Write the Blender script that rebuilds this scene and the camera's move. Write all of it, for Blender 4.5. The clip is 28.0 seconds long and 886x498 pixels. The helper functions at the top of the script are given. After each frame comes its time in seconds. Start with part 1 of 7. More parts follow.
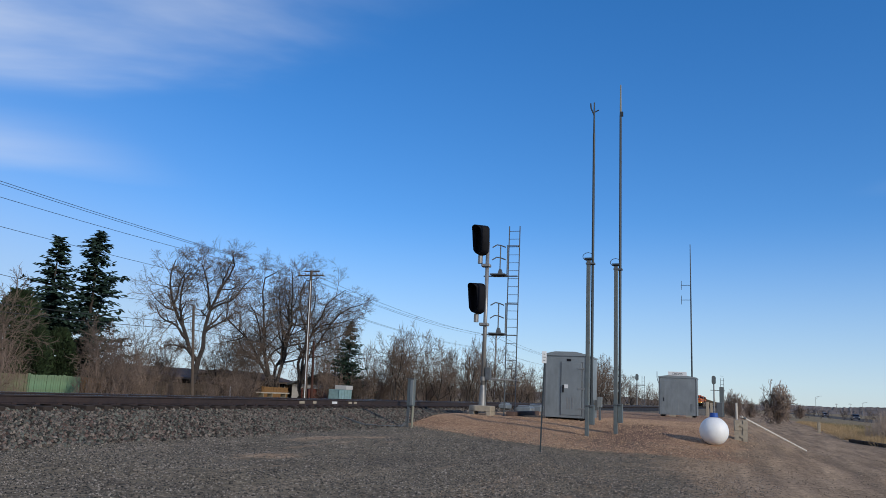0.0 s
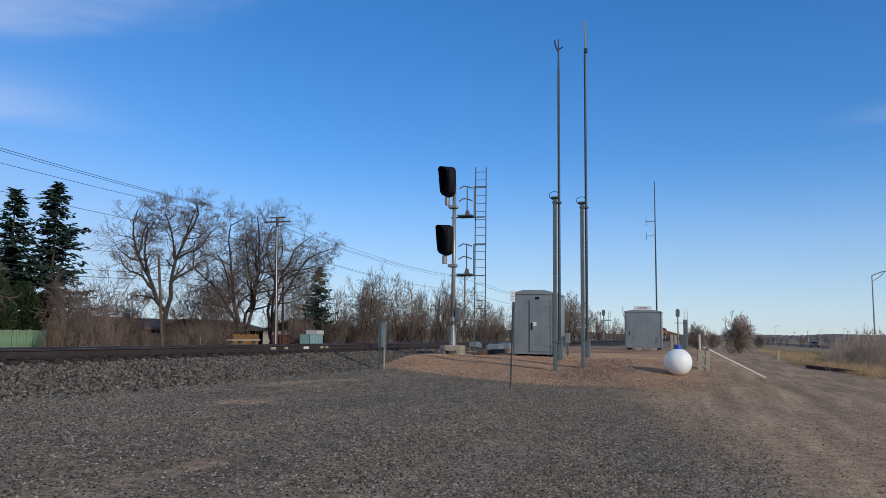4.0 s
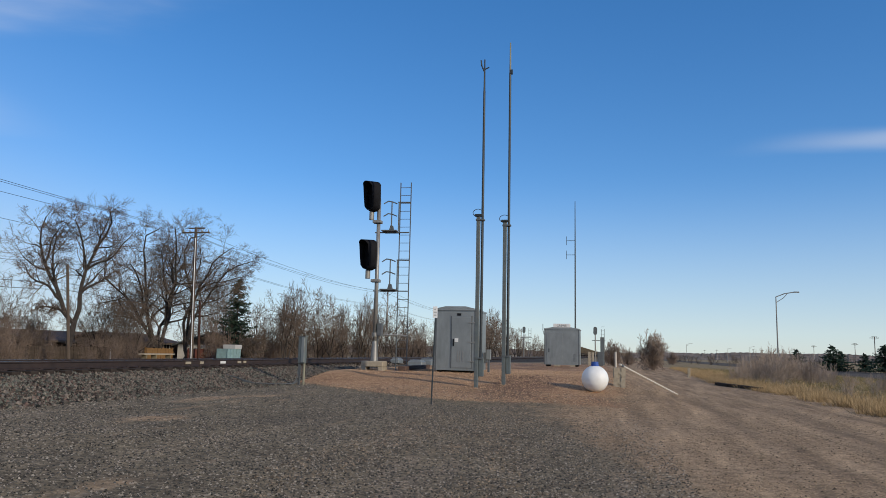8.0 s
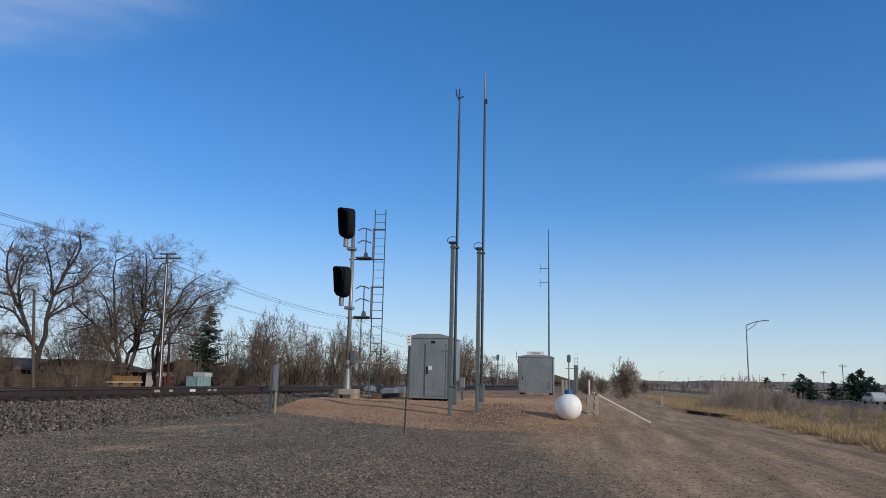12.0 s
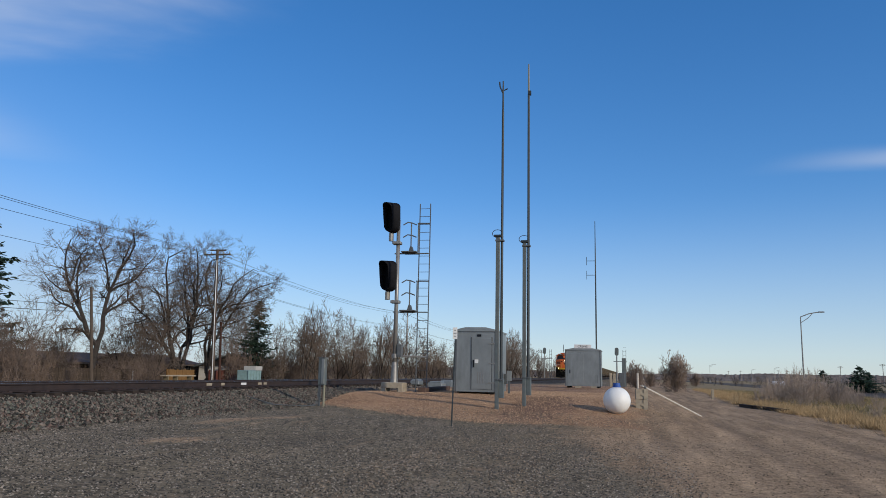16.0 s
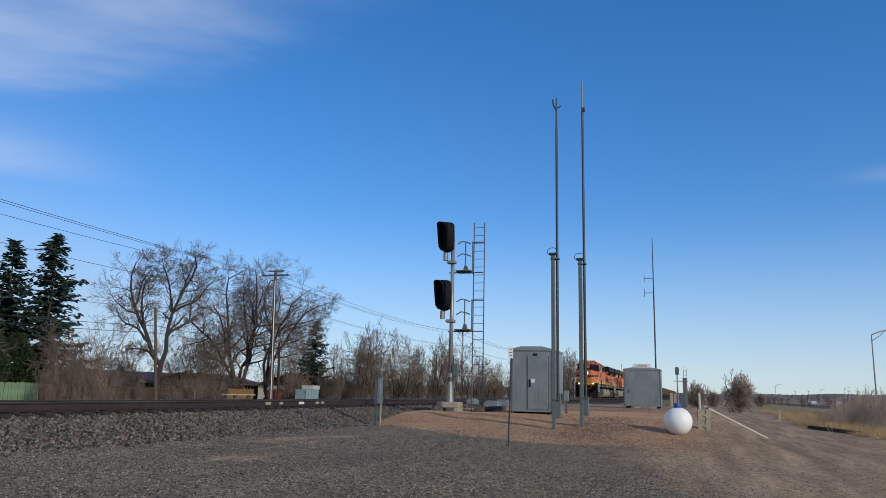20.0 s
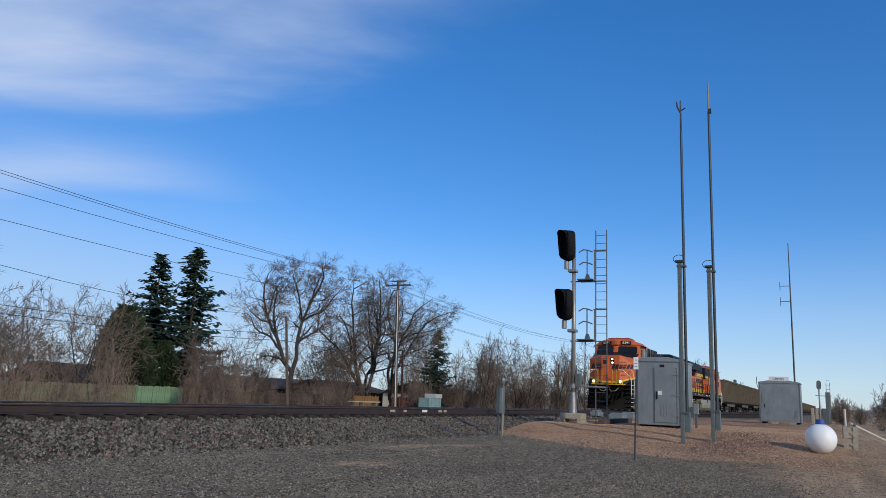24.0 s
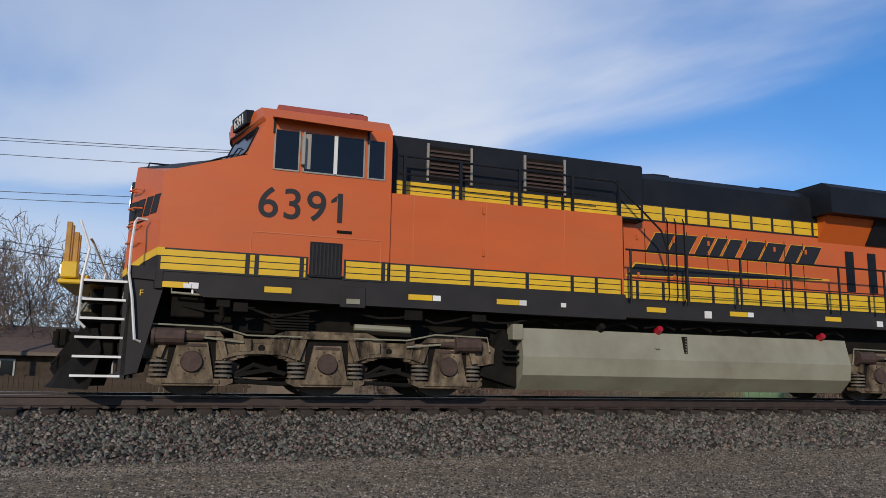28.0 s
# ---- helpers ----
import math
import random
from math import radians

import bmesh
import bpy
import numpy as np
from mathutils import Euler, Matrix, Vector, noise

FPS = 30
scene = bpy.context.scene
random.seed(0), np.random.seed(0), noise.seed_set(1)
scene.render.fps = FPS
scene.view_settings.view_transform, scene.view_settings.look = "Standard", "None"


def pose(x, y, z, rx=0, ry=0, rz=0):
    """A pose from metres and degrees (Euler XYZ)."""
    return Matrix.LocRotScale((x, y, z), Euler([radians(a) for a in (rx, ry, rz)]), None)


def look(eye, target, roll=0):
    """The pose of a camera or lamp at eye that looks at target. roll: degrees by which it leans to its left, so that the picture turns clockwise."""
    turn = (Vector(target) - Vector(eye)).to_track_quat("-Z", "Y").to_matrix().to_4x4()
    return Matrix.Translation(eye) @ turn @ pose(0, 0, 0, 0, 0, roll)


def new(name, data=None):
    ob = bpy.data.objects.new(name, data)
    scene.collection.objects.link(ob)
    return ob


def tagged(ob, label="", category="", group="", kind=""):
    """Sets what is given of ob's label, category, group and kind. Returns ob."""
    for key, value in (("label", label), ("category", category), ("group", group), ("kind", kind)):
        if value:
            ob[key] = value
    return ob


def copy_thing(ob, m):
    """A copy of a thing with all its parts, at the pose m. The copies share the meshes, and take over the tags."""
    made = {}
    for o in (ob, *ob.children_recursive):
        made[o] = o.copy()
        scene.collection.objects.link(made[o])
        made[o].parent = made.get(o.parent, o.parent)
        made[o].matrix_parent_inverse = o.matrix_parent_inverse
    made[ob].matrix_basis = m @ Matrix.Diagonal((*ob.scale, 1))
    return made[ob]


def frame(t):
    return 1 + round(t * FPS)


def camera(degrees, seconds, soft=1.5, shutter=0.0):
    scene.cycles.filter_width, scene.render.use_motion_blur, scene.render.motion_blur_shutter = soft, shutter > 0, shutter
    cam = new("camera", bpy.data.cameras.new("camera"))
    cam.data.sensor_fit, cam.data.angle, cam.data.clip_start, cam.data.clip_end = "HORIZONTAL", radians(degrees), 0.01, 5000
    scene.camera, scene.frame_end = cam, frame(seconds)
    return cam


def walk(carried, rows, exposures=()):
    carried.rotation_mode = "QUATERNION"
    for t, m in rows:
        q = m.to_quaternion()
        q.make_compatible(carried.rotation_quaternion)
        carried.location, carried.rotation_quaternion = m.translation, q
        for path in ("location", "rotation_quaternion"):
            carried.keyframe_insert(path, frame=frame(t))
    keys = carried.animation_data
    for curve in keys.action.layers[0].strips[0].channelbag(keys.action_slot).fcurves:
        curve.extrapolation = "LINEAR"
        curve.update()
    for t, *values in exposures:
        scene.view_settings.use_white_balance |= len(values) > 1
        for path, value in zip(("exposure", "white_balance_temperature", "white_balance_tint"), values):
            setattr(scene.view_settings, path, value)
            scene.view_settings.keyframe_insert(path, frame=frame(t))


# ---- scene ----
EYE = 1.55            # height of the lens over the lot
HEAD = 20.93          # heading of the track, degrees right of +y
DIST = 13.53          # from the lens to the track's centre line
RAIL = 1.154          # top of rail
SPEED = 12.855        # train, metres a second
SH, CH = math.sin(radians(HEAD)), math.cos(radians(HEAD))

# yaw, pitch and roll of the hand-held camera, which stands in one place
TURNS = ((0.0, 0.16, 10.82, 2.74), (0.5, 0.28, 11.26, 2.76), (1.0, 0.5, 11.58, 2.79), (1.5, 0.9, 11.97, 2.93), (2.0, 0.95, 12.07, 2.96),
         (2.5, 1.04, 12.2, 2.98), (3.0, 1.02, 11.59, 2.94), (3.5, -0.75, 6.87, 1.59), (5.5, -5.13, 6.31, 1.44), (6.0, -5.83, 6.5, 1.39),
         (6.5, -6.82, 6.64, 1.36), (7.0, -7.29, 7.03, 1.29), (7.5, -7.84, 7.45, 1.31), (8.0, -8.28, 7.8, 1.22), (8.5, -8.41, 8.12, 1.19),
         (9.0, -8.73, 8.25, 1.19), (9.5, -9.0, 8.41, 1.12), (10.0, -9.87, 8.68, 1.26), (10.5, -9.84, 9.13, 1.31), (11.0, -10.03, 9.58, 1.33),
         (11.5, -10.08, 9.6, 1.27), (12.0, -10.21, 9.91, 1.24), (12.5, -10.22, 10.27, 1.06), (14.5, -8.73, 9.93, -0.22), (15.0, -8.46, 9.44, 0.37),
         (15.5, -7.88, 9.35, 0.79), (16.0, -6.75, 9.35, 1.18), (16.5, -6.9, 9.76, 0.98), (17.0, -6.85, 9.79, 0.81), (17.5, -6.85, 9.89, 0.87),
         (18.0, -6.28, 10.11, 1.06), (18.5, -4.86, 10.37, 1.07), (19.0, -3.88, 10.39, 0.55), (19.5, -3.43, 10.53, 0.98), (20.0, -2.53, 10.7, 1.3),
         (20.5, -2.57, 11.1, 1.33), (21.0, -1.8, 11.57, 1.94), (21.5, -0.82, 11.72, 2.34), (23.5, 2.49, 11.69, 2.92), (24.0, 6.74, 11.12, 2.32),
         (24.5, 10.77, 10.55, 2.16), (25.0, 11.84, 10.77, 1.98), (25.5, 11.5, 10.53, 2.53), (26.0, 12.05, 10.18, 2.22), (26.5, 15.72, 9.78, 2.2),
         (26.7, 20.16, 9.41, 1.36), (27.0, 25.32, 9.15, 0.22), (27.3, 27.94, 8.65, -0.28), (27.5, 30.0, 8.89, -0.51), (27.7, 35.23, 9.11, -0.04),
         (28.0, 49.57, 9.46, 1.0))


def facing(yaw, pitch, roll):
    y, p = radians(yaw), radians(pitch)
    return look((0, 0, EYE), (-math.sin(y) * math.cos(p), math.cos(y) * math.cos(p), EYE + math.sin(p)), roll)


cam = camera(60.8, 28.0, soft=0.4)
walk(cam, [(t, facing(y, p, r)) for t, y, p, r in TURNS],
     [(0.0, 0.0, 6250, 10), (3.5, 0.0, 6250, 10), (6.0, 0.08, 6900, 10), (10.0, 0.06, 6950, 10), (12.0, 0.02, 6650, 10), (17.0, 0.0, 6700, 10), (20.0, 0.0, 6450, 10), (21.0, 0.0, 6300, 10), (24.0, 0.0, 6200, 10), (25.0, 0.0, 6450, 10), (26.0, 0.0, 6700, 10), (27.0, 0.0, 6600, 10), (28.0, 0.02, 6600, 10)])

# ---------------------------------------------------------------- light
SUN_AZ, SUN_EL = 140.0, 22.0      # degrees to the right of +y, degrees up
scene.view_settings.exposure = 0.0
sun = new("sun", bpy.data.lights.new("sun", "SUN"))
sun.data.energy, sun.data.angle, sun.data.color = 2.8, radians(0.6), (1.0, 0.9, 0.75)
sx, sy = math.sin(radians(SUN_AZ)) * math.cos(radians(SUN_EL)), math.cos(radians(SUN_AZ)) * math.cos(radians(SUN_EL))
sun.matrix_world = look((60 * sx, 60 * sy, 60), (0, 0, 60 - 60 * math.sin(radians(SUN_EL))))


def make_world():
    w = bpy.data.worlds.new("sky")
    scene.world = w
    w.use_nodes = True
    nt = w.node_tree
    nt.nodes.clear()

    def node(kind, **kw):
        n = nt.nodes.new(kind)
        for k, val in kw.items():
            n.inputs[k].default_value = val
        return n

    def math_(op, a, b=None, c=None, clamp=False):
        n = nt.nodes.new("ShaderNodeMath")
        n.operation, n.use_clamp = op, clamp
        for i, v in enumerate((a, b, c)):
            if v is None:
                continue
            if isinstance(v, (int, float)):
                n.inputs[i].default_value = v
            else:
                nt.links.new(v, n.inputs[i])
        return n.outputs[0]

    def ramp(v, lo, hi):
        n = nt.nodes.new("ShaderNodeMapRange")
        n.interpolation_type = "SMOOTHSTEP"
        nt.links.new(v, n.inputs[0])
        n.inputs[1].default_value, n.inputs[2].default_value = lo, hi
        return n.outputs[0]

    sky = nt.nodes.new("ShaderNodeTexSky")
    sky.sky_type, sky.sun_disc = "NISHITA", False
    sky.sun_elevation, sky.sun_rotation = radians(SUN_EL), radians(SUN_AZ)
    sky.altitude, sky.air_density, sky.dust_density, sky.ozone_density = 1800, 0.9, 0.35, 2.5
    flat = node("ShaderNodeGamma", Gamma=0.74)
    nt.links.new(sky.outputs[0], flat.inputs["Color"])
    hsv = node("ShaderNodeHueSaturation", Saturation=1.5, Hue=0.509)
    nt.links.new(flat.outputs[0], hsv.inputs["Color"])
    # thin cloud sheet on a plane overhead
    geo = nt.nodes.new("ShaderNodeTexCoord")
    sep = nt.nodes.new("ShaderNodeSeparateXYZ")
    nt.links.new(geo.outputs["Generated"], sep.inputs[0])
    zz = math_("MAXIMUM", sep.outputs[2], 0.03)
    px, py = math_("DIVIDE", sep.outputs[0], zz), math_("DIVIDE", sep.outputs[1], zz)
    comb = nt.nodes.new("ShaderNodeCombineXYZ")
    nt.links.new(px, comb.inputs[0])
    nt.links.new(py, comb.inputs[1])
    wisps = node("ShaderNodeTexNoise", Scale=0.85, Detail=6.0, Roughness=0.5, Distortion=0.25)
    mp = nt.nodes.new("ShaderNodeMapping")
    mp.inputs["Rotation"].default_value = (0, 0, radians(18))
    mp.inputs["Scale"].default_value = (0.7, 1.15, 1)
    nt.links.new(comb.outputs[0], mp.inputs[0])
    nt.links.new(mp.outputs[0], wisps.inputs["Vector"])
    soft = node("ShaderNodeTexNoise", Scale=0.5, Detail=3.0)
    nt.links.new(comb.outputs[0], soft.inputs["Vector"])
    nz = math_("MULTIPLY_ADD", wisps.outputs[0], 1.0, -0.5)
    # main sheet: its far edge bows from west to east
    bow = math_("MULTIPLY", math_("POWER", math_("ABSOLUTE", math_("ADD", px, 2.0)), 2.0), -0.216)
    edge = math_("ADD", math_("ADD", bow, 2.6), math_("MULTIPLY", nz, 1.5))
    sheet = math_("MULTIPLY", ramp(math_("SUBTRACT", edge, py), -0.25, 0.6), ramp(px, 0.35, -0.55))
    sheet = math_("MULTIPLY", sheet, math_("MULTIPLY_ADD", ramp(py, 0.5, 1.9), 0.4, 0.6))
    sheet = math_("MULTIPLY", sheet, ramp(math_("ADD", wisps.outputs[0], math_("MULTIPLY", soft.outputs[0], 0.5)), 0.34, 0.95))
    # a second, fainter streak farther off
    far = math_("SUBTRACT", 1.0, math_("ABSOLUTE", math_("DIVIDE", math_("SUBTRACT", py, math_("ADD", 3.3, math_("MULTIPLY", nz, 1.2))), 0.6)))
    streak = math_("MULTIPLY", math_("MULTIPLY", ramp(far, 0.0, 1.0), ramp(px, -1.2, -2.2)), 0.45)
    east = math_("SUBTRACT", 1.0, math_("ABSOLUTE", math_("DIVIDE", math_("SUBTRACT", math_("ADD", py, math_("MULTIPLY", px, 0.35)), math_("ADD", 3.86, math_("MULTIPLY", nz, 0.6))), 0.3)))
    wisp2 = math_("MULTIPLY", math_("MULTIPLY", ramp(east, 0.0, 1.0), ramp(px, 1.8, 2.6)), 0.4)
    bank = math_("MULTIPLY", math_("MULTIPLY", ramp(px, -3.8, -6.2), ramp(math_("ADD", py, nz), 3.4, 1.6)), 0.55)
    dens = math_("ADD", math_("ADD", math_("MAXIMUM", sheet, bank), streak), wisp2, clamp=True)
    mix = nt.nodes.new("ShaderNodeMix")
    mix.data_type = "RGBA"
    nt.links.new(math_("MULTIPLY", dens, 0.82), mix.inputs["Factor"])
    veil = nt.nodes.new("ShaderNodeMix")
    veil.data_type = "RGBA"
    nt.links.new(math_("MULTIPLY", ramp(px, -0.4, -4.2), 0.42), veil.inputs["Factor"])
    nt.links.new(hsv.outputs[0], veil.inputs["A"])
    veil.inputs["B"].default_value = (1.75, 2.15, 2.75, 1)
    nt.links.new(veil.outputs["Result"], mix.inputs["A"])
    mix.inputs["B"].default_value = (3.08, 3.26, 3.6, 1)
    # pale haze low on the horizon
    haze = nt.nodes.new("ShaderNodeMix")
    haze.data_type = "RGBA"
    nt.links.new(math_("MULTIPLY", ramp(sep.outputs[2], 0.24, -0.03), 0.66), haze.inputs["Factor"])
    nt.links.new(mix.outputs["Result"], haze.inputs["A"])
    haze.inputs["B"].default_value = (1.86, 2.25, 2.76, 1)
    bg = node("ShaderNodeBackground", Strength=0.238)
    nt.links.new(haze.outputs["Result"], bg.inputs["Color"])
    out = nt.nodes.new("ShaderNodeOutputWorld")
    nt.links.new(bg.outputs[0], out.inputs[0])


make_world()

# ---------------------------------------------------------------- materials
MATS = {}


def mat(name, col, rough=0.6, metal=0.0, vary=0.18, scale=6.0, bump=0.0, bscale=None, dirt=None, dirt_amt=0.0, dscale=1.5, stretch=None, island=0.0, spec=0.5):
    """A plain surface: base colour with grain at one scale, stains at another, and fine relief."""
    m = bpy.data.materials.new(name)
    m.use_nodes = True
    nt = m.node_tree
    b = nt.nodes["Principled BSDF"]
    b.inputs["Roughness"].default_value, b.inputs["Metallic"].default_value = rough, metal
    b.inputs["Specular IOR Level"].default_value = spec if rough < 0.84 else min(spec, 0.15)     # dusty surfaces have no sheen
    tc = nt.nodes.new("ShaderNodeTexCoord")
    src = tc.outputs["Object"]
    if stretch:
        mp = nt.nodes.new("ShaderNodeMapping")
        mp.inputs["Scale"].default_value = stretch
        nt.links.new(src, mp.inputs[0])
        src = mp.outputs[0]
    n1 = nt.nodes.new("ShaderNodeTexNoise")
    n1.inputs["Scale"].default_value, n1.inputs["Detail"].default_value = scale, 5
    nt.links.new(src, n1.inputs["Vector"])
    mr = nt.nodes.new("ShaderNodeMapRange")
    nt.links.new(n1.outputs[0], mr.inputs[0])
    mr.inputs[1].default_value, mr.inputs[2].default_value = 0.3, 0.7
    mr.inputs[3].default_value, mr.inputs[4].default_value = 1 - vary, 1 + vary
    fac = mr.outputs[0]
    if island:
        oi = nt.nodes.new("ShaderNodeNewGeometry")
        r2 = nt.nodes.new("ShaderNodeMapRange")
        nt.links.new(oi.outputs["Random Per Island"], r2.inputs[0])
        r2.inputs[3].default_value, r2.inputs[4].default_value = 1 - island, 1 + island
        mm = nt.nodes.new("ShaderNodeMath")
        mm.operation = "MULTIPLY"
        nt.links.new(fac, mm.inputs[0])
        nt.links.new(r2.outputs[0], mm.inputs[1])
        fac = mm.outputs[0]
    mul = nt.nodes.new("ShaderNodeVectorMath")
    mul.operation = "SCALE"
    mul.inputs[0].default_value = col
    nt.links.new(fac, mul.inputs["Scale"])
    out = mul.outputs[0]
    if dirt:
        n2 = nt.nodes.new("ShaderNodeTexNoise")
        n2.inputs["Scale"].default_value, n2.inputs["Detail"].default_value = dscale, 6
        n2.inputs["Roughness"].default_value = 0.65
        nt.links.new(src, n2.inputs["Vector"])
        r3 = nt.nodes.new("ShaderNodeMapRange")
        nt.links.new(n2.outputs[0], r3.inputs[0])
        r3.inputs[1].default_value, r3.inputs[2].default_value = 0.42, 0.68
        r3.inputs[3].default_value, r3.inputs[4].default_value = 0.0, dirt_amt
        mx = nt.nodes.new("ShaderNodeMix")
        mx.data_type = "RGBA"
        nt.links.new(r3.outputs[0], mx.inputs["Factor"])
        nt.links.new(out, mx.inputs["A"])
        mx.inputs["B"].default_value = (*dirt, 1)
        out = mx.outputs["Result"]
    nt.links.new(out, b.inputs["Base Color"])
    if bump:
        n3 = nt.nodes.new("ShaderNodeTexNoise")
        n3.inputs["Scale"].default_value, n3.inputs["Detail"].default_value = bscale or scale * 4, 4
        nt.links.new(src, n3.inputs["Vector"])
        bp = nt.nodes.new("ShaderNodeBump")
        bp.inputs["Strength"].default_value, bp.inputs["Distance"].default_value = bump, 0.02
        nt.links.new(n3.outputs[0], bp.inputs["Height"])
        nt.links.new(bp.outputs[0], b.inputs["Normal"])
    MATS[name] = m
    return m


def glow(name, col, power):
    m = bpy.data.materials.new(name)
    m.use_nodes = True
    b = m.node_tree.nodes["Principled BSDF"]
    b.inputs["Base Color"].default_value = (*col, 1)
    b.inputs["Emission Color"].default_value, b.inputs["Emission Strength"].default_value = (*col, 1), power
    return m


GALV = mat("galvanised_steel", (0.1, 0.11, 0.115), 0.55, 0.2, 0.15, 9, 0.1, dirt=(0.13, 0.13, 0.125), dirt_amt=0.35)
ALU = mat("shelter_aluminium", (0.29, 0.307, 0.3), 0.38, 0.5, 0.16, 1.6, 0.08, 14, dirt=(0.16, 0.17, 0.16), dirt_amt=0.65, dscale=1.3, stretch=(1, 1, 0.45))
POLE_DARK = mat("antenna_pole", (0.03, 0.038, 0.042), 0.5, 0.2, 0.15, 8)
POST_GREEN = mat("painted_post", (0.112, 0.136, 0.136), 0.55, 0.2, 0.15, 6, dirt=(0.16, 0.13, 0.1), dirt_amt=0.4)
BLACK = mat("signal_black", (0.008, 0.008, 0.010), 0.75, 0.0, 0.2, 5, spec=0.15)
SILVER = mat("silver_paint", (0.23, 0.23, 0.222), 0.42, 0.35, 0.15, 7, dirt=(0.3, 0.27, 0.22), dirt_amt=0.5)
CONCRETE = mat("concrete", (0.35, 0.3, 0.225), 0.9, 0, 0.16, 8, 0.4, 40, dirt=(0.25, 0.21, 0.16), dirt_amt=0.5)
WHITE = mat("white_plastic", (0.80, 0.80, 0.77), 0.5, 0, 0.03, 3, dirt=(0.5, 0.46, 0.4), dirt_amt=0.25, dscale=2.5)
BLUE = mat("blue_plastic", (0.02, 0.08, 0.32), 0.45, 0, 0.1, 4)
SIGN_WHITE = mat("sign_white", (0.7, 0.7, 0.68), 0.45, 0, 0.05, 8)
INK = mat("dark_ink", (0.008, 0.008, 0.01), 0.65, 0, 0.1, 8)
PVC = mat("weathered_pipe", (0.55, 0.5, 0.42), 0.6, 0, 0.12, 6)
STEEL = mat("rusty_rail", (0.042, 0.029, 0.025), 0.65, 0.3, 0.25, 5, 0.2, 30, dirt=(0.06, 0.036, 0.027), dirt_amt=0.6)
RAILTOP = mat("polished_rail_head", (0.5, 0.5, 0.5), 0.22, 1.0, 0.08, 6)
TIE = mat("creosoted_tie", (0.026, 0.02, 0.017), 0.9, 0, 0.3, 5, 0.5, 20, dirt=(0.065, 0.052, 0.042), dirt_amt=0.5)
OLDTIMBER = mat("reddish_timber", (0.1, 0.066, 0.052), 0.9, 0, 0.25, 5, 0.5, 20)
LOG = mat("old_timber", (0.035, 0.026, 0.02), 0.9, 0, 0.3, 5, 0.5, 20)
RUSTCAP = mat("rusty_cap", (0.06, 0.035, 0.026), 0.8, 0.1, 0.3, 9, 0.3, 30)
ROOFRED = mat("weathered_red_roof", (0.3, 0.05, 0.025), 0.6, 0, 0.15, 4)
STONE = mat("ballast_stone", (0.14, 0.115, 0.089), 0.85, 0, 0.25, 14, 0.0, island=0.88)
STONE_GREEN = mat("greenish_ballast_stone", (0.096, 0.097, 0.076), 0.85, 0, 0.25, 14, 0.0, island=0.85)
STONE_RED = mat("reddish_ballast_stone", (0.125, 0.083, 0.064), 0.85, 0, 0.25, 14, 0.0, island=0.6)
PEBBLE = mat("lot_pebble", (0.265, 0.22, 0.167), 0.9, 0, 0.15, 14, 0.0, island=0.85)
LOT_DARK = mat("dark_lot_pebble", (0.07, 0.064, 0.051), 0.9, 0, 0.2, 14, 0.0, island=0.7)
DIRTSTONE = mat("dirt_clod", (0.25, 0.18, 0.115), 0.95, 0, 0.2, 14, 0.0, island=0.7)
TANSTONE = mat("tan_gravel", (0.46, 0.295, 0.178), 0.9, 0, 0.15, 14, 0.0, island=0.32)
ORANGE = mat("orange_paint", (0.53, 0.098, 0.012), 0.42, 0, 0.07, 1.2, dirt=(0.42, 0.11, 0.028), dirt_amt=0.42, dscale=0.8, stretch=(0.6, 1, 1.6))
ORANGE2 = mat("faded_orange_paint", (0.56, 0.135, 0.034), 0.45, 0, 0.07, 1.2, dirt=(0.42, 0.2, 0.11), dirt_amt=0.5, dscale=0.9)
YELLOW = mat("yellow_paint", (0.68, 0.41, 0.008), 0.42, 0, 0.06, 2, dirt=(0.4, 0.25, 0.03), dirt_amt=0.25, dscale=1.6)
# the yellow paint again, darkened for the posts' shaded side, with random stains
SHADEDYELLOW = mat("shaded_yellow_post", (0.42, 0.2, 0.015), 0.5, 0, 0.15, 4, dirt=(0.2, 0.1, 0.03), dirt_amt=0.6, dscale=3)
HOODBLACK = mat("hood_black", (0.006, 0.007, 0.010), 0.55, 0, 0.2, 2, dirt=(0.02, 0.02, 0.02), dirt_amt=0.4, spec=0.25)
SILLGREY = mat("sill_dark", (0.024, 0.0215, 0.021), 0.65, 0, 0.2, 2, dirt=(0.024, 0.021, 0.018), dirt_amt=0.5, spec=0.25)
# grime on the underframe, and the painted shade on the truck frames
UNDER = mat("underframe_grime_and_shade", (0.0085, 0.0073, 0.006), 0.9, 0, 0.3, 4, 0.3, 25, dirt=(0.02, 0.016, 0.012), dirt_amt=0.5)
TRUCK = mat("dusty_truck_frame", (0.175, 0.13, 0.084), 0.88, 0, 0.45, 7, 0.6, 25, dirt=(0.018, 0.013, 0.010), dirt_amt=1.0, dscale=3.4, stretch=(1, 1, 0.5))
SPRING = mat("dusty_spring", (0.12, 0.097, 0.07), 0.8, 0.1, 0.3, 8, 0.3, 30)
TANKGREY = mat("fuel_tank_grey", (0.255, 0.243, 0.172), 0.6, 0, 0.08, 2, dirt=(0.15, 0.12, 0.075), dirt_amt=0.55, dscale=0.9)
WHEEL = mat("wheel_steel", (0.08, 0.065, 0.055), 0.6, 0.5, 0.2, 5)
HANDRAIL = mat("white_handrail", (0.72, 0.71, 0.67), 0.45, 0, 0.08, 6, dirt=(0.3, 0.26, 0.2), dirt_amt=0.4)
GLASS = mat("dark_window", (0.008, 0.009, 0.011), 0.1, 0, 0.1, 3, spec=0.35)
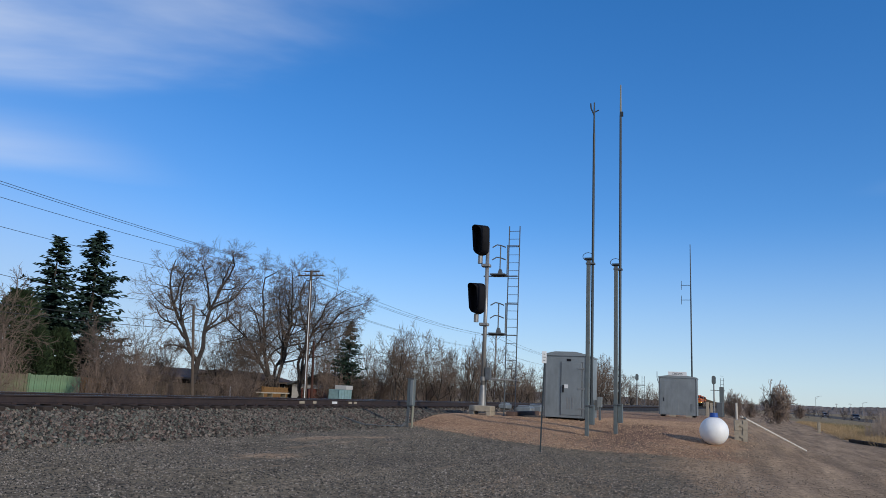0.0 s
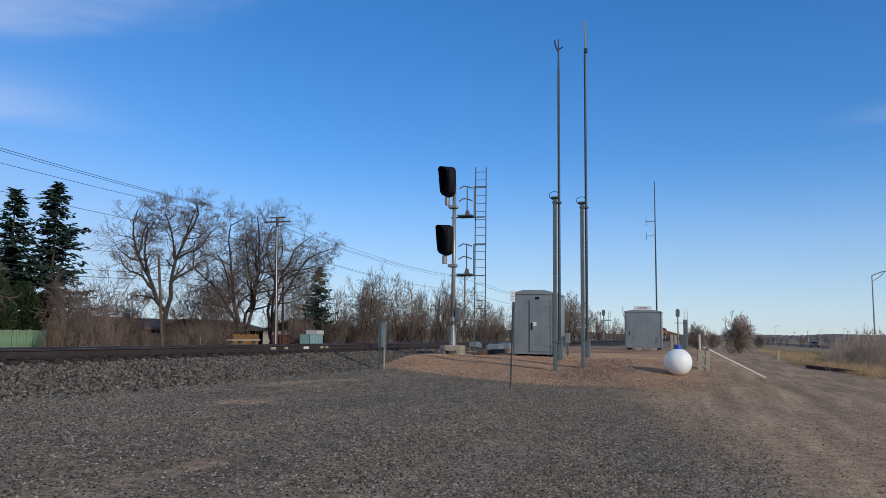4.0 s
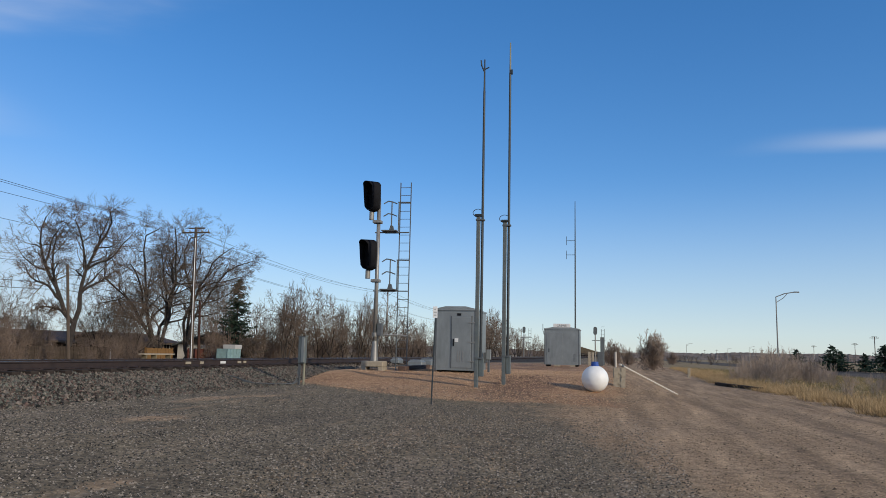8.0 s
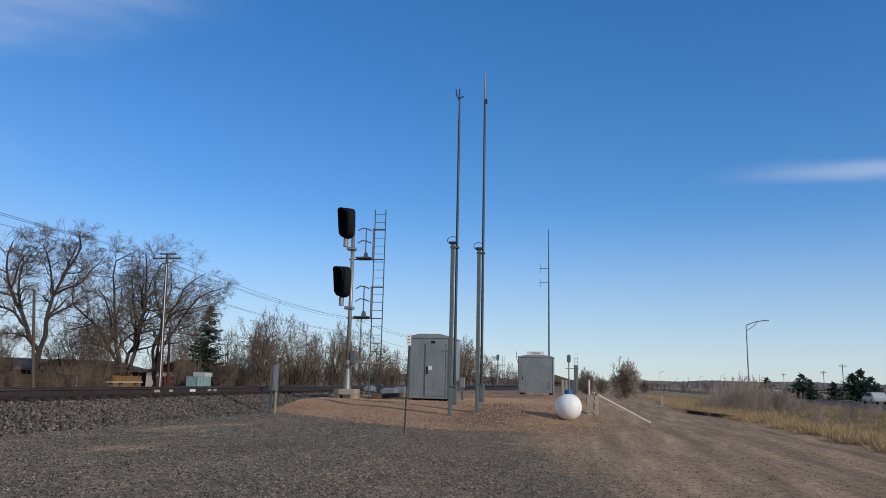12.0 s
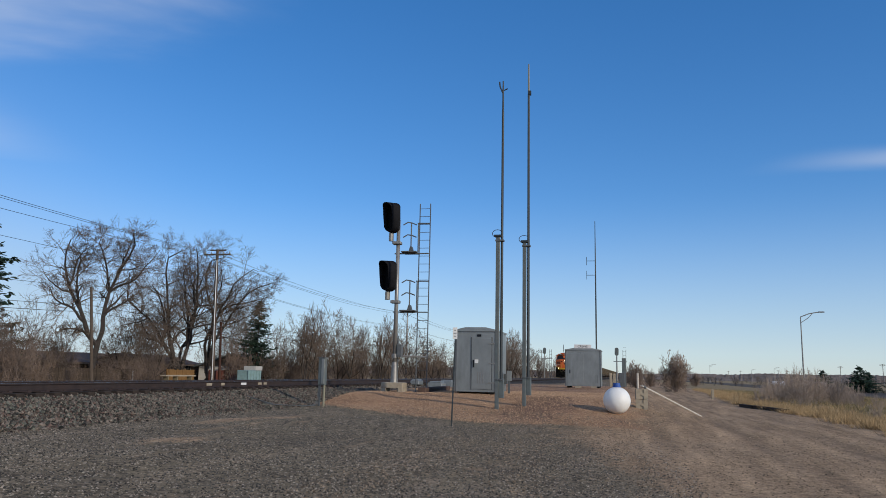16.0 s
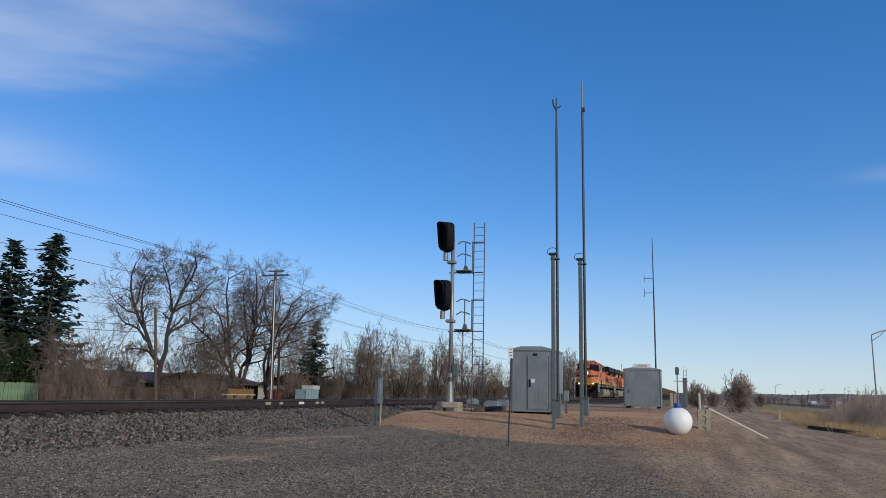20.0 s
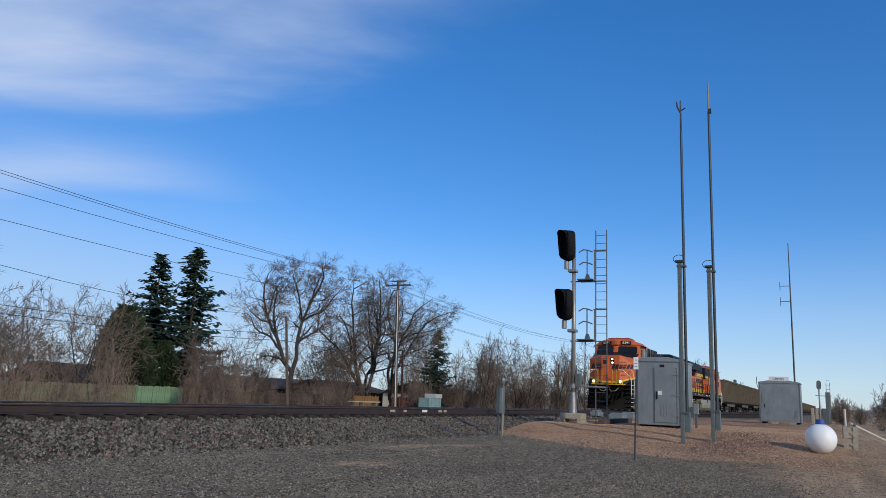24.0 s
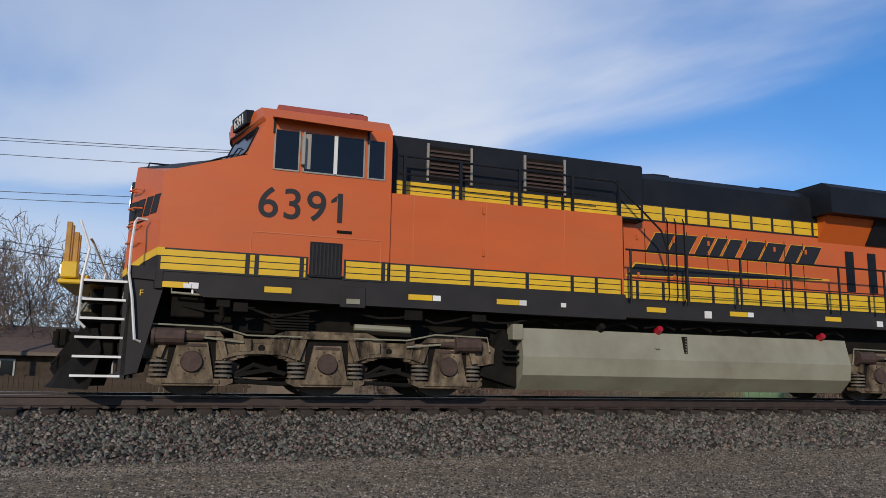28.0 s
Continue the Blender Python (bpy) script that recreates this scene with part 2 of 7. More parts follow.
ALUFRAME = mat("window_frame", (0.3, 0.27, 0.22), 0.5, 0.3, 0.1, 6)
REDLENS = mat("red_lens", (0.35, 0.01, 0.02), 0.3, 0, 0.05, 6)
COALCAR = mat("coal_car_paint", (0.135, 0.105, 0.065), 0.75, 0.1, 0.15, 1.5, dirt=(0.06, 0.045, 0.032), dirt_amt=0.6, dscale=0.7)
COAL = mat("coal", (0.015, 0.015, 0.016), 0.6, 0, 0.3, 6, 0.8, 8)
BARK = mat("bark", (0.05, 0.042, 0.036), 0.95, 0, 0.25, 4, 0.4, 12)
TWIG = mat("twigs", (0.145, 0.111, 0.087), 0.95, 0, 0.2, 0.6)
REDTWIG = mat("reddish_brush", (0.175, 0.13, 0.102), 0.95, 0, 0.25, 0.5)
NEEDLE = mat("spruce_needles", (0.028, 0.05, 0.034), 0.85, 0, 0.35, 1.5, island=0.4)
JUNIPER = mat("juniper_green", (0.028, 0.044, 0.019), 0.85, 0, 0.35, 1.5, island=0.4)
FANTWIG = mat("brown_twigs", (0.25, 0.19, 0.15), 0.95, 0, 0.2, 0.6)
PALETWIG = mat("pale_twigs", (0.33, 0.265, 0.215), 0.95, 0, 0.2, 0.6)
GRASS = mat("dry_grass", (0.4, 0.28, 0.15), 0.9, 0, 0.25, 0.8, island=0.35)
WEED = mat("dull_weeds", (0.2, 0.17, 0.085), 0.9, 0, 0.35, 0.5, island=0.4)
STUBWOOD = mat("reddish_stub_pole", (0.065, 0.034, 0.026), 0.92, 0, 0.2, 3, 0.4, 20, stretch=(6, 6, 0.5))
WOODPOLE = mat("weathered_pole", (0.1, 0.077, 0.06), 0.92, 0, 0.2, 3, 0.4, 20, stretch=(6, 6, 0.5))
WIRE = mat("wire", (0.02, 0.02, 0.02), 0.6, 0, 0.1, 3)
FENCEGREEN = mat("green_board", (0.15, 0.25, 0.145), 0.85, 0, 0.25, 2, 0.2, 15, dirt=(0.2, 0.17, 0.1), dirt_amt=0.5)
FENCEOLIVE = mat("faded_olive_board", (0.15, 0.155, 0.092), 0.9, 0, 0.3, 2, 0.2, 15, dirt=(0.15, 0.1, 0.065), dirt_amt=0.6)
FENCEBROWN = mat("brown_board", (0.17, 0.14, 0.09), 0.9, 0, 0.25, 2, 0.2, 15)
FENCERED = mat("red_board", (0.12, 0.045, 0.034), 0.9, 0, 0.25, 2, 0.2, 15)
FENCEDARK = mat("dark_weathered_board", (0.058, 0.043, 0.031), 0.9, 0, 0.4, 3, 0.2, 15)
FENCEYELLOW = mat("new_board", (0.19, 0.105, 0.042), 0.85, 0, 0.2, 2, 0.2, 15)
BRICK = mat("red_brick", (0.155, 0.066, 0.044), 0.9, 0, 0.2, 5, 0.3, 30)
SIDING = mat("tan_siding", (0.17, 0.132, 0.098), 0.85, 0, 0.1, 2)
ROOFGREEN = mat("green_shingle", (0.13, 0.16, 0.135), 0.9, 0, 0.2, 5, 0.4, 15)
ROOFGREY = mat("grey_shingle", (0.092, 0.098, 0.09), 0.9, 0, 0.2, 5, 0.4, 15)
ROOFBROWN = mat("brown_shingle", (0.12, 0.083, 0.067), 0.9, 0, 0.2, 5, 0.4, 15)
TRIM = mat("white_trim", (0.4, 0.385, 0.355), 0.7, 0, 0.1, 4)
TEAL = mat("teal_box", (0.2, 0.3, 0.29), 0.6, 0.1, 0.15, 4)
ASPHALT = mat("asphalt", (0.1, 0.085, 0.07), 0.95, 0, 0.2, 3, 0.3, 30, spec=0.1)
CARWHITE = mat("white_car_paint", (0.45, 0.45, 0.45), 0.3, 0, 0.03, 2)
CARDARK = mat("dark_car_paint", (0.04, 0.045, 0.06), 0.3, 0, 0.05, 2)
TYRE = mat("tyre", (0.02, 0.02, 0.02), 0.85, 0, 0.1, 4)
FARHILL = mat("distant_brush", (0.17, 0.135, 0.11), 0.95, 0, 0.35, 0.05)
HEADLAMP = glow("lit_headlight", (1.0, 0.8, 0.52), 4.5)

# ---------------------------------------------------------------- mesh helpers
def part(name, bm, material, parent=None, label="", smooth=False):
    """Links a bmesh as one mesh object, under parent where one is given."""
    me = bpy.data.meshes.new(name)
    bmesh.ops.recalc_face_normals(bm, faces=bm.faces)
    bm.to_mesh(me)
    bm.free()
    me.materials.append(material)
    if smooth:
        me.shade_smooth()
    ob = new(name, me)
    if parent is not None:
        ob.parent = parent
    if label:
        tagged(ob, label)
    return ob


def again(ob, m, parent=None):
    """Another object on the same mesh."""
    o = new(ob.name.split(".")[0], ob.data)
    o.parent = parent if parent is not None else ob.parent
    o.matrix_basis = m
    if "label" in ob:
        o["label"] = ob["label"]
    return o


def empty(name, m, label, category, group="", kind=""):
    ob = new(name)
    ob.empty_display_size = 0.2
    ob.matrix_basis = m
    return tagged(ob, label, category, group, kind)


def box(bm, x0, x1, y0, y1, z0, z1, bev=0.0):
    vs = [bm.verts.new((x, y, z)) for z in (z0, z1) for x, y in ((x0, y0), (x1, y0), (x1, y1), (x0, y1))]
    fs = [bm.faces.new([vs[i] for i in q]) for q in ((0, 3, 2, 1), (4, 5, 6, 7), (0, 1, 5, 4), (1, 2, 6, 5), (2, 3, 7, 6), (3, 0, 4, 7))]
    if bev:
        es = list({e for f in fs for e in f.edges})
        bmesh.ops.bevel(bm, geom=es, offset=bev, segments=1, affect="EDGES")
    return bm


def B(x0, x1, y0, y1, z0, z1, bev=0.0):
    return box(bmesh.new(), x0, x1, y0, y1, z0, z1, bev)


def prism(bm, pts, lo, hi, axis="y"):
    """A flat outline drawn out along one axis: (x, z) along y, (y, z) along x, (x, y) along z."""
    def place(a, b, c):
        return {"y": (a, c, b), "x": (c, a, b), "z": (a, b, c)}[axis]
    u0 = [bm.verts.new(place(a, b, lo)) for a, b in pts]
    u1 = [bm.verts.new(place(a, b, hi)) for a, b in pts]
    bm.faces.new(u0)
    bm.faces.new(u1[::-1])
    for i in range(len(pts)):
        j = (i + 1) % len(pts)
        bm.faces.new((u0[i], u1[i], u1[j], u0[j]))
    return bm


def loft(bm, rings, capped=True):
    """Rings of equal length joined to a closed skin, capped at both ends."""
    vs = [[bm.verts.new(p) for p in r] for r in rings]
    for a, b in zip(vs, vs[1:]):
        for i in range(len(a)):
            j = (i + 1) % len(a)
            bm.faces.new((a[i], a[j], b[j], b[i]))
    if capped:
        bm.faces.new(vs[0][::-1])
        bm.faces.new(vs[-1])
    return bm


def cyl(bm, p0, p1, r0, r1=None, seg=12):
    r1 = r0 if r1 is None else r1
    p0, p1 = Vector(p0), Vector(p1)
    d = (p1 - p0).normalized()
    s = d.orthogonal().normalized()
    t = d.cross(s)
    rings = []
    for p, r in ((p0, r0), (p1, r1)):
        rings.append([p + (s * math.cos(2 * math.pi * i / seg) + t * math.sin(2 * math.pi * i / seg)) * r for i in range(seg)])
    return loft(bm, rings)


def tube(bm, pts, r, seg=6):
    """A bent bar through the points."""
    pts = [Vector(p) for p in pts]
    rings = []
    side = None
    for i, p in enumerate(pts):
        d = (pts[min(i + 1, len(pts) - 1)] - pts[max(i - 1, 0)]).normalized()
        side = d.orthogonal() if side is None else side - d * side.dot(d)
        side = side.normalized()
        t = d.cross(side)
        rings.append([p + (side * math.cos(2 * math.pi * k / seg) + t * math.sin(2 * math.pi * k / seg)) * r for k in range(seg)])
    return loft(bm, rings)


def letters(name, text, size, material, parent, m, depth=0.004, label="", bold=0.0):
    """Words in the built-in font, as a thin mesh."""
    cu = bpy.data.curves.new(name, "FONT")
    cu.body, cu.size, cu.extrude, cu.align_x, cu.offset = text, size, depth, "CENTER", bold
    cu.space_character = 1.1 if bold else 1.0
    tmp = bpy.data.objects.new(name, cu)
    scene.collection.objects.link(tmp)
    me = bpy.data.meshes.new_from_object(tmp)
    bpy.data.objects.remove(tmp)
    bpy.data.curves.remove(cu)
    me.materials.append(material)
    ob = new(name, me)
    ob.parent = parent
    ob.matrix_basis = m
    return tagged(ob, label) if label else ob


def tk(a, p, z=0.0, turn=0.0):
    """A pose beside the track: a metres along it, p metres from its centre towards the camera; local x runs along the track."""
    return pose(a * SH + (p - DIST) * CH, a * CH - (p - DIST) * SH, z, 0, 0, 90 - HEAD + turn)


def polar(az, r):
    """a, p of the point at a bearing and range from the camera."""
    x, y = r * math.sin(radians(az)), r * math.cos(radians(az))
    return x * SH + y * CH, DIST + x * CH - y * SH


def sstep(x):
    x = np.clip(x, 0, 1)
    return x * x * (3 - 2 * x)


def ground_z(a, p):
    """Height of the ground: track bed, lot, the gravel pad with the shelters, and the flat land."""
    a, p = np.asarray(a, float), np.asarray(p, float)
    lot = np.interp(p, (-400, -40, -9, -3.4, -1.9, 1.1, 1.5, 3.1, 8.8, 13.5, 22, 25, 36, 41, 500), (0.0, -0.1, 0.0, 0.35, 0.9, 0.89, 0.82, 0.42, 0.2, 0.0, 0.0, 0.02, -0.22, -0.36, -0.36))
    a0 = np.interp(p, (3, 5, 9), (23.0, 22.0, 19.6))
    run = np.interp(p, (3, 5, 9), (4.0, 6.5, 9.5))
    pad = sstep((a - a0) / run) * sstep((17.0 - p) / 5.0) * sstep((p - 2.2) / 1.2) * sstep((120 - a) / 60)
    z = lot + np.maximum(0.8 - lot, 0) * pad
    rough = np.sin(a * 0.9 + 1.3 * np.sin(p * 0.7)) * 0.012 + np.sin(p * 1.7 + a * 0.31) * 0.01 + np.sin(a * 2.3 - p * 1.1) * 0.007
    return z + rough * sstep((p - 3.3) / 1.0)


def gz(a, p):
    return float(ground_z(a, p))

# ---------------------------------------------------------------- ground
def ground_material():
    m = bpy.data.materials.new("ground_gravel_and_dirt")
    m.use_nodes = True
    nt = m.node_tree
    b = nt.nodes["Principled BSDF"]
    b.inputs["Roughness"].default_value = 0.95
    b.inputs["Specular IOR Level"].default_value = 0.2
    tc = nt.nodes.new("ShaderNodeTexCoord")

    def noise_(scale, detail=6.0, rough=0.6, stretch=None):
        n = nt.nodes.new("ShaderNodeTexNoise")
        n.inputs["Scale"].default_value, n.inputs["Detail"].default_value, n.inputs["Roughness"].default_value = scale, detail, rough
        if stretch:
            mp = nt.nodes.new("ShaderNodeMapping")
            mp.vector_type = "TEXTURE"
            mp.inputs["Rotation"].default_value = (0, 0, radians(90 - HEAD))
            mp.inputs["Scale"].default_value = stretch
            nt.links.new(tc.outputs["Object"], mp.inputs[0])
            nt.links.new(mp.outputs[0], n.inputs["Vector"])
        else:
            nt.links.new(tc.outputs["Object"], n.inputs["Vector"])
        return n.outputs[0]

    def rng(v, a, b2, c, d):
        n = nt.nodes.new("ShaderNodeMapRange")
        nt.links.new(v, n.inputs[0])
        for i, x in enumerate((a, b2, c, d)):
            n.inputs[i + 1].default_value = x
        return n.outputs[0]

    def mix(fac, a, b2):
        n = nt.nodes.new("ShaderNodeMix")
        n.data_type = "RGBA"
        if isinstance(fac, float):
            n.inputs["Factor"].default_value = fac
        else:
            nt.links.new(fac, n.inputs["Factor"])
        for key, v in (("A", a), ("B", b2)):
            if isinstance(v, tuple):
                n.inputs[key].default_value = (*v, 1)
            else:
                nt.links.new(v, n.inputs[key])
        return n.outputs["Result"]

    def att(name):
        n = nt.nodes.new("ShaderNodeAttribute")
        n.attribute_name = name
        return n.outputs["Fac"]

    def add(a, b2, k):
        n = nt.nodes.new("ShaderNodeMath")
        n.operation = "MULTIPLY_ADD"
        nt.links.new(b2, n.inputs[0])
        n.inputs[1].default_value = k
        nt.links.new(a, n.inputs[2])
        return n.outputs[0]

    vor = nt.nodes.new("ShaderNodeTexVoronoi")
    vor.inputs["Scale"].default_value = 30.0
    nt.links.new(tc.outputs["Object"], vor.inputs["Vector"])
    stones = nt.nodes.new("ShaderNodeSeparateColor")
    nt.links.new(vor.outputs["Color"], stones.inputs[0])
    grain = rng(stones.outputs[0], 0, 1, 0.5, 1.5)
    clods = rng(noise_(5.0, 5, 0.7), 0.35, 0.65, 0.72, 1.25)
    broad = noise_(0.55, 6)
    fine = noise_(60, 3)
    tracks = noise_(1.5, 5, 0.65, (9.0, 1.0, 1.0))

    def scaled(col_out, f):
        n = nt.nodes.new("ShaderNodeVectorMath")
        n.operation = "SCALE"
        nt.links.new(col_out, n.inputs[0])
        nt.links.new(f, n.inputs["Scale"])
        return n.outputs[0]

    grey = mix(rng(broad, 0.35, 0.7, 0, 1), (0.14, 0.109, 0.07), (0.22, 0.17, 0.106))
    grey = mix(rng(tracks, 0.55, 0.7, 0, 0.75), grey, (0.27, 0.205, 0.145))
    grey = mix(rng(noise_(0.5, 4, 0.6, (16.0, 1.0, 1.0)), 0.56, 0.7, 0, 0.8), grey, (0.33, 0.25, 0.165))
    dirt = mix(rng(tracks, 0.3, 0.7, 0, 1), (0.2, 0.13, 0.074), (0.5, 0.335, 0.195))
    ruts = noise_(0.9, 3, 0.5, (22.0, 1.0, 1.0))
    dirt = mix(rng(ruts, 0.52, 0.62, 0, 0.4), dirt, (0.17, 0.118, 0.074))
    tan = mix(rng(broad, 0.3, 0.7, 0, 1), (0.24, 0.132, 0.072), (0.45, 0.27, 0.15))
    tan = mix(rng(noise_(0.33, 3), 0.56, 0.66, 0, 0.75), tan, (0.2, 0.11, 0.068))
    grass = mix(rng(noise_(0.8, 8), 0.3, 0.7, 0, 1), (0.19, 0.14, 0.075), (0.33, 0.245, 0.13))
    # bed colour darkened to paint in the shade of gaps between the stones
    bal = mix(rng(broad, 0.3, 0.7, 0, 1), (0.028, 0.024, 0.02), (0.05, 0.042, 0.034))
    n1 = noise_(1.6, 6)

    def zone(name):
        v = nt.nodes.new("ShaderNodeMath")
        v.operation = "MULTIPLY_ADD"
        nt.links.new(n1, v.inputs[0])
        v.inputs[1].default_value = 0.9
        nt.links.new(att(name), v.inputs[2])
        return rng(v.outputs[0], 0.8, 1.1, 0, 1)

    dirt = scaled(scaled(dirt, rng(stones.outputs[1], 0, 1, 0.72, 1.28)), clods)
    col = mix(zone("dirt"), scaled(scaled(grey, clods), grain), dirt)
    col = mix(zone("grass"), col, scaled(grass, clods))
    col = mix(zone("tan"), col, scaled(tan, grain))
    col = mix(zone("damp"), col, scaled(mix(0.5, (0.15, 0.085, 0.055), (0.2, 0.115, 0.072)), grain))
    col = mix(zone("bed"), col, scaled(bal, grain))
    col = scaled(col, rng(fine, 0.3, 0.7, 0.8, 1.2))
    nt.links.new(col, b.inputs["Base Color"])
    hgt = add(rng(vor.outputs["Distance"], 0, 0.5, 1, 0), fine, 0.4)
    bp = nt.nodes.new("ShaderNodeBump")
    bp.inputs["Strength"].default_value, bp.inputs["Distance"].default_value = 0.8, 0.02
    nt.links.new(hgt, bp.inputs["Height"])
    nt.links.new(bp.outputs[0], b.inputs["Normal"])
    return m


def mud(a, p):
    """Dried mud where tyres cross the lot: patches and long bowed wheel marks."""
    w = np.zeros_like(a)
    for a1, p1, la, lp, h, bend in ((16.6, 4.45, 2.2, 0.4, 0.9, 0.06), (12.0, 5.85, 1.3, 0.45, 0.85, 0.06), (14.4, 5.2, 2.6, 0.25, 0.6, 0.06), (11.9, 11.1, 2.6, 0.3, 0.5, 0.06), (6.5, 8.6, 4.0, 0.3, 0.5, 0.06), (20.0, 5.4, 2.0, 0.3, 0.5, 0.06),
                                    (17.5, 5.0, 3.5, 0.14, 0.75, -0.12), (18.0, 5.7, 3.2, 0.13, 0.65, -0.1), (9.0, 6.6, 4.5, 0.16, 0.55, 0.03), (9.5, 7.5, 4.5, 0.16, 0.5, 0.03), (15.0, 8.4, 5.0, 0.16, 0.5, -0.05), (0.0, 4.6, 5.0, 0.3, 0.45, 0.0)):
        w = np.maximum(w, h * np.exp(-((a - a1) / la) ** 2 - ((p - p1 - bend * (a - a1) - 0.012 * (a - a1) ** 2) / lp) ** 2))
    return w


def make_ground():
    def axis(lo, hi, step, far, grow):
        v = list(np.arange(lo, hi + 1e-6, step))
        s = step
        while v[-1] < far:
            s *= grow
            v.append(v[-1] + s)
        s = step
        while v[0] > -far:
            s *= grow
            v.insert(0, v[0] - s)
        return np.array(v)
    av, pv = axis(-14, 46, 0.3, 4200, 1.13), axis(-5, 26, 0.3, 4200, 1.13)
    aa, pp = np.meshgrid(av, pv, indexing="ij")
    zz = ground_z(aa, pp)
    na, np_ = aa.shape
    xs, ys = aa * SH + (pp - DIST) * CH, aa * CH - (pp - DIST) * SH
    co = np.stack([xs, ys, zz], -1).reshape(-1, 3)
    i = (np.arange(na - 1)[:, None] * np_ + np.arange(np_ - 1)[None]).ravel()
    faces = np.stack([i, i + 1, i + np_ + 1, i + np_], -1)
    me = bpy.data.meshes.new("ground")
    me.from_pydata(co.tolist(), [], faces.tolist())
    a, p = aa.ravel(), pp.ravel()
    a0 = np.interp(p, (3, 5, 9, 12), (23.6, 22.6, 20.6, 21.5))
    tan = sstep((a - a0) / 0.9) * sstep((15.5 - p) / 4.0) * sstep((p - 2.9) / 0.6) * sstep((75 - a) / 20)
    dirt = sstep((p - np.interp(a, (0, 8, 19, 40), (14.2, 12.6, 9.6, 9.6))) / 4.5) * sstep((60 - p) / 20)
    dirt = np.maximum(dirt, mud(a, p))
    grass = np.maximum(sstep((p - np.interp(a, (20, 36, 52, 90), (21.3, 21.1, 20.0, 21.6))) / 0.9) * sstep((42.5 - p) / 1.0), np.maximum(sstep((p - 57.5) / 2), sstep((-p - 4.5) / 3.0) * 0.75))
    bed = sstep((3.3 - p) / 0.5) * sstep((p + 4.2) / 0.5)
    damp = 0.85 * np.exp(-((a - 25.0) / 4.6) ** 2 - ((p - 10.5 - 0.1 * (a - 25.0)) / 1.45) ** 2)
    for name, w in (("damp", damp), ("tan", tan), ("dirt", dirt), ("grass", grass), ("bed", bed)):
        me.attributes.new(name, "FLOAT", "POINT").data.foreach_set("value", w.astype(np.float32))
    me.shade_smooth()
    me.materials.append(ground_material())
    tagged(new("ground", me), "grey gravel lot with brown dirt track and tan gravel pad", "ground", kind="structure")


make_ground()


def scatter(name, label, material, count, area, size, seed, weight=None, category="gravel", small=False):
    """Loose stones strewn over a stretch of the plan, as one joined mesh."""
    rng = np.random.default_rng(seed)
    a = rng.uniform(area[0], area[1], count)
    p = rng.uniform(area[2], area[3], count)
    if weight is not None:
        keep = rng.uniform(0, 1, count) < weight(a, p)
        a, p = a[keep], p[keep]
    n = len(a)
    z = ground_z(a, p)
    base = np.array([(1, 0, -0.2), (0.2, 1, -0.1), (-0.9, 0.35, 0), (-0.4, -0.9, -0.2), (0.1, 0.1, 0.85), (0.45, -0.55, 0.45), (-0.2, 0.4, 0.6)])
    tris = np.array([(0, 1, 6), (1, 2, 6), (2, 4, 6), (2, 3, 4), (3, 5, 4), (3, 0, 5), (0, 6, 4), (0, 4, 5)])
    if small:
        base = np.array([(1, 0, -0.2), (0.1, 0.95, -0.2), (-0.95, 0.2, -0.2), (-0.1, -0.9, -0.2), (0.1, 0.0, 0.75)])
        tris = np.array([(0, 1, 4), (1, 2, 4), (2, 3, 4), (3, 0, 4)])
    ang = rng.uniform(0, 2 * math.pi, n)
    s = rng.uniform(size[0], size[1], n)
    v = base[None] * rng.uniform(0.6, 1.25, (n, 1, 3)) + rng.uniform(-0.18, 0.18, (n, len(base), 3))
    c, si = np.cos(ang)[:, None], np.sin(ang)[:, None]
    vx, vy, vz = v[..., 0] * c - v[..., 1] * si, v[..., 0] * si + v[..., 1] * c, v[..., 2] * (0.85 if small else 1.1) + (0 if small else rng.uniform(0.0, 0.5, (n, 1)))
    x, y = a * SH + (p - DIST) * CH, a * CH - (p - DIST) * SH
    co = np.stack([vx * s[:, None] + x[:, None], vy * s[:, None] + y[:, None], vz * s[:, None] + z[:, None]], -1).reshape(-1, 3)
    fa = (tris[None] + (np.arange(n) * len(base))[:, None, None]).reshape(-1, 3)
    me = bpy.data.meshes.new(name)
    me.vertices.add(len(co))
    me.vertices.foreach_set("co", co.astype(np.float32).ravel())
    me.loops.add(fa.size)
    me.loops.foreach_set("vertex_index", fa.astype(np.int32).ravel())
    me.polygons.add(len(fa))
    me.polygons.foreach_set("loop_start", np.arange(0, fa.size, 3, dtype=np.int32))
    me.update(calc_edges=True)
    me.materials.append(material)
    return tagged(new(name, me), label, category, kind="stuff")


def bed_weight(a, p):
    return sstep((3.5 - p) / 0.7) * (0.35 + 0.65 * sstep((45 - a) / 30))


scatter("ballast", "crushed grey stone ballast along the track", STONE, 36000, (-7, 34, 0.95, 3.75), (0.018, 0.046), 3, bed_weight)
scatter("ballast", "crushed greenish stone ballast along the track", STONE_GREEN, 26000, (-7, 34, 0.95, 3.75), (0.018, 0.046), 23, bed_weight)
scatter("ballast", "crushed reddish stone ballast along the track", STONE_RED, 14000, (-7, 34, 0.95, 3.75), (0.018, 0.044), 33, bed_weight)
scatter("ballast", "crushed grey stone ballast farther along the track", STONE, 9000, (34, 62, 0.95, 3.7), (0.03, 0.06), 13, bed_weight)
scatter("ballast", "crushed grey stone ballast between the rails", STONE, 7000, (-9, 40, -1.6, 0.95), (0.022, 0.045), 4, bed_weight)
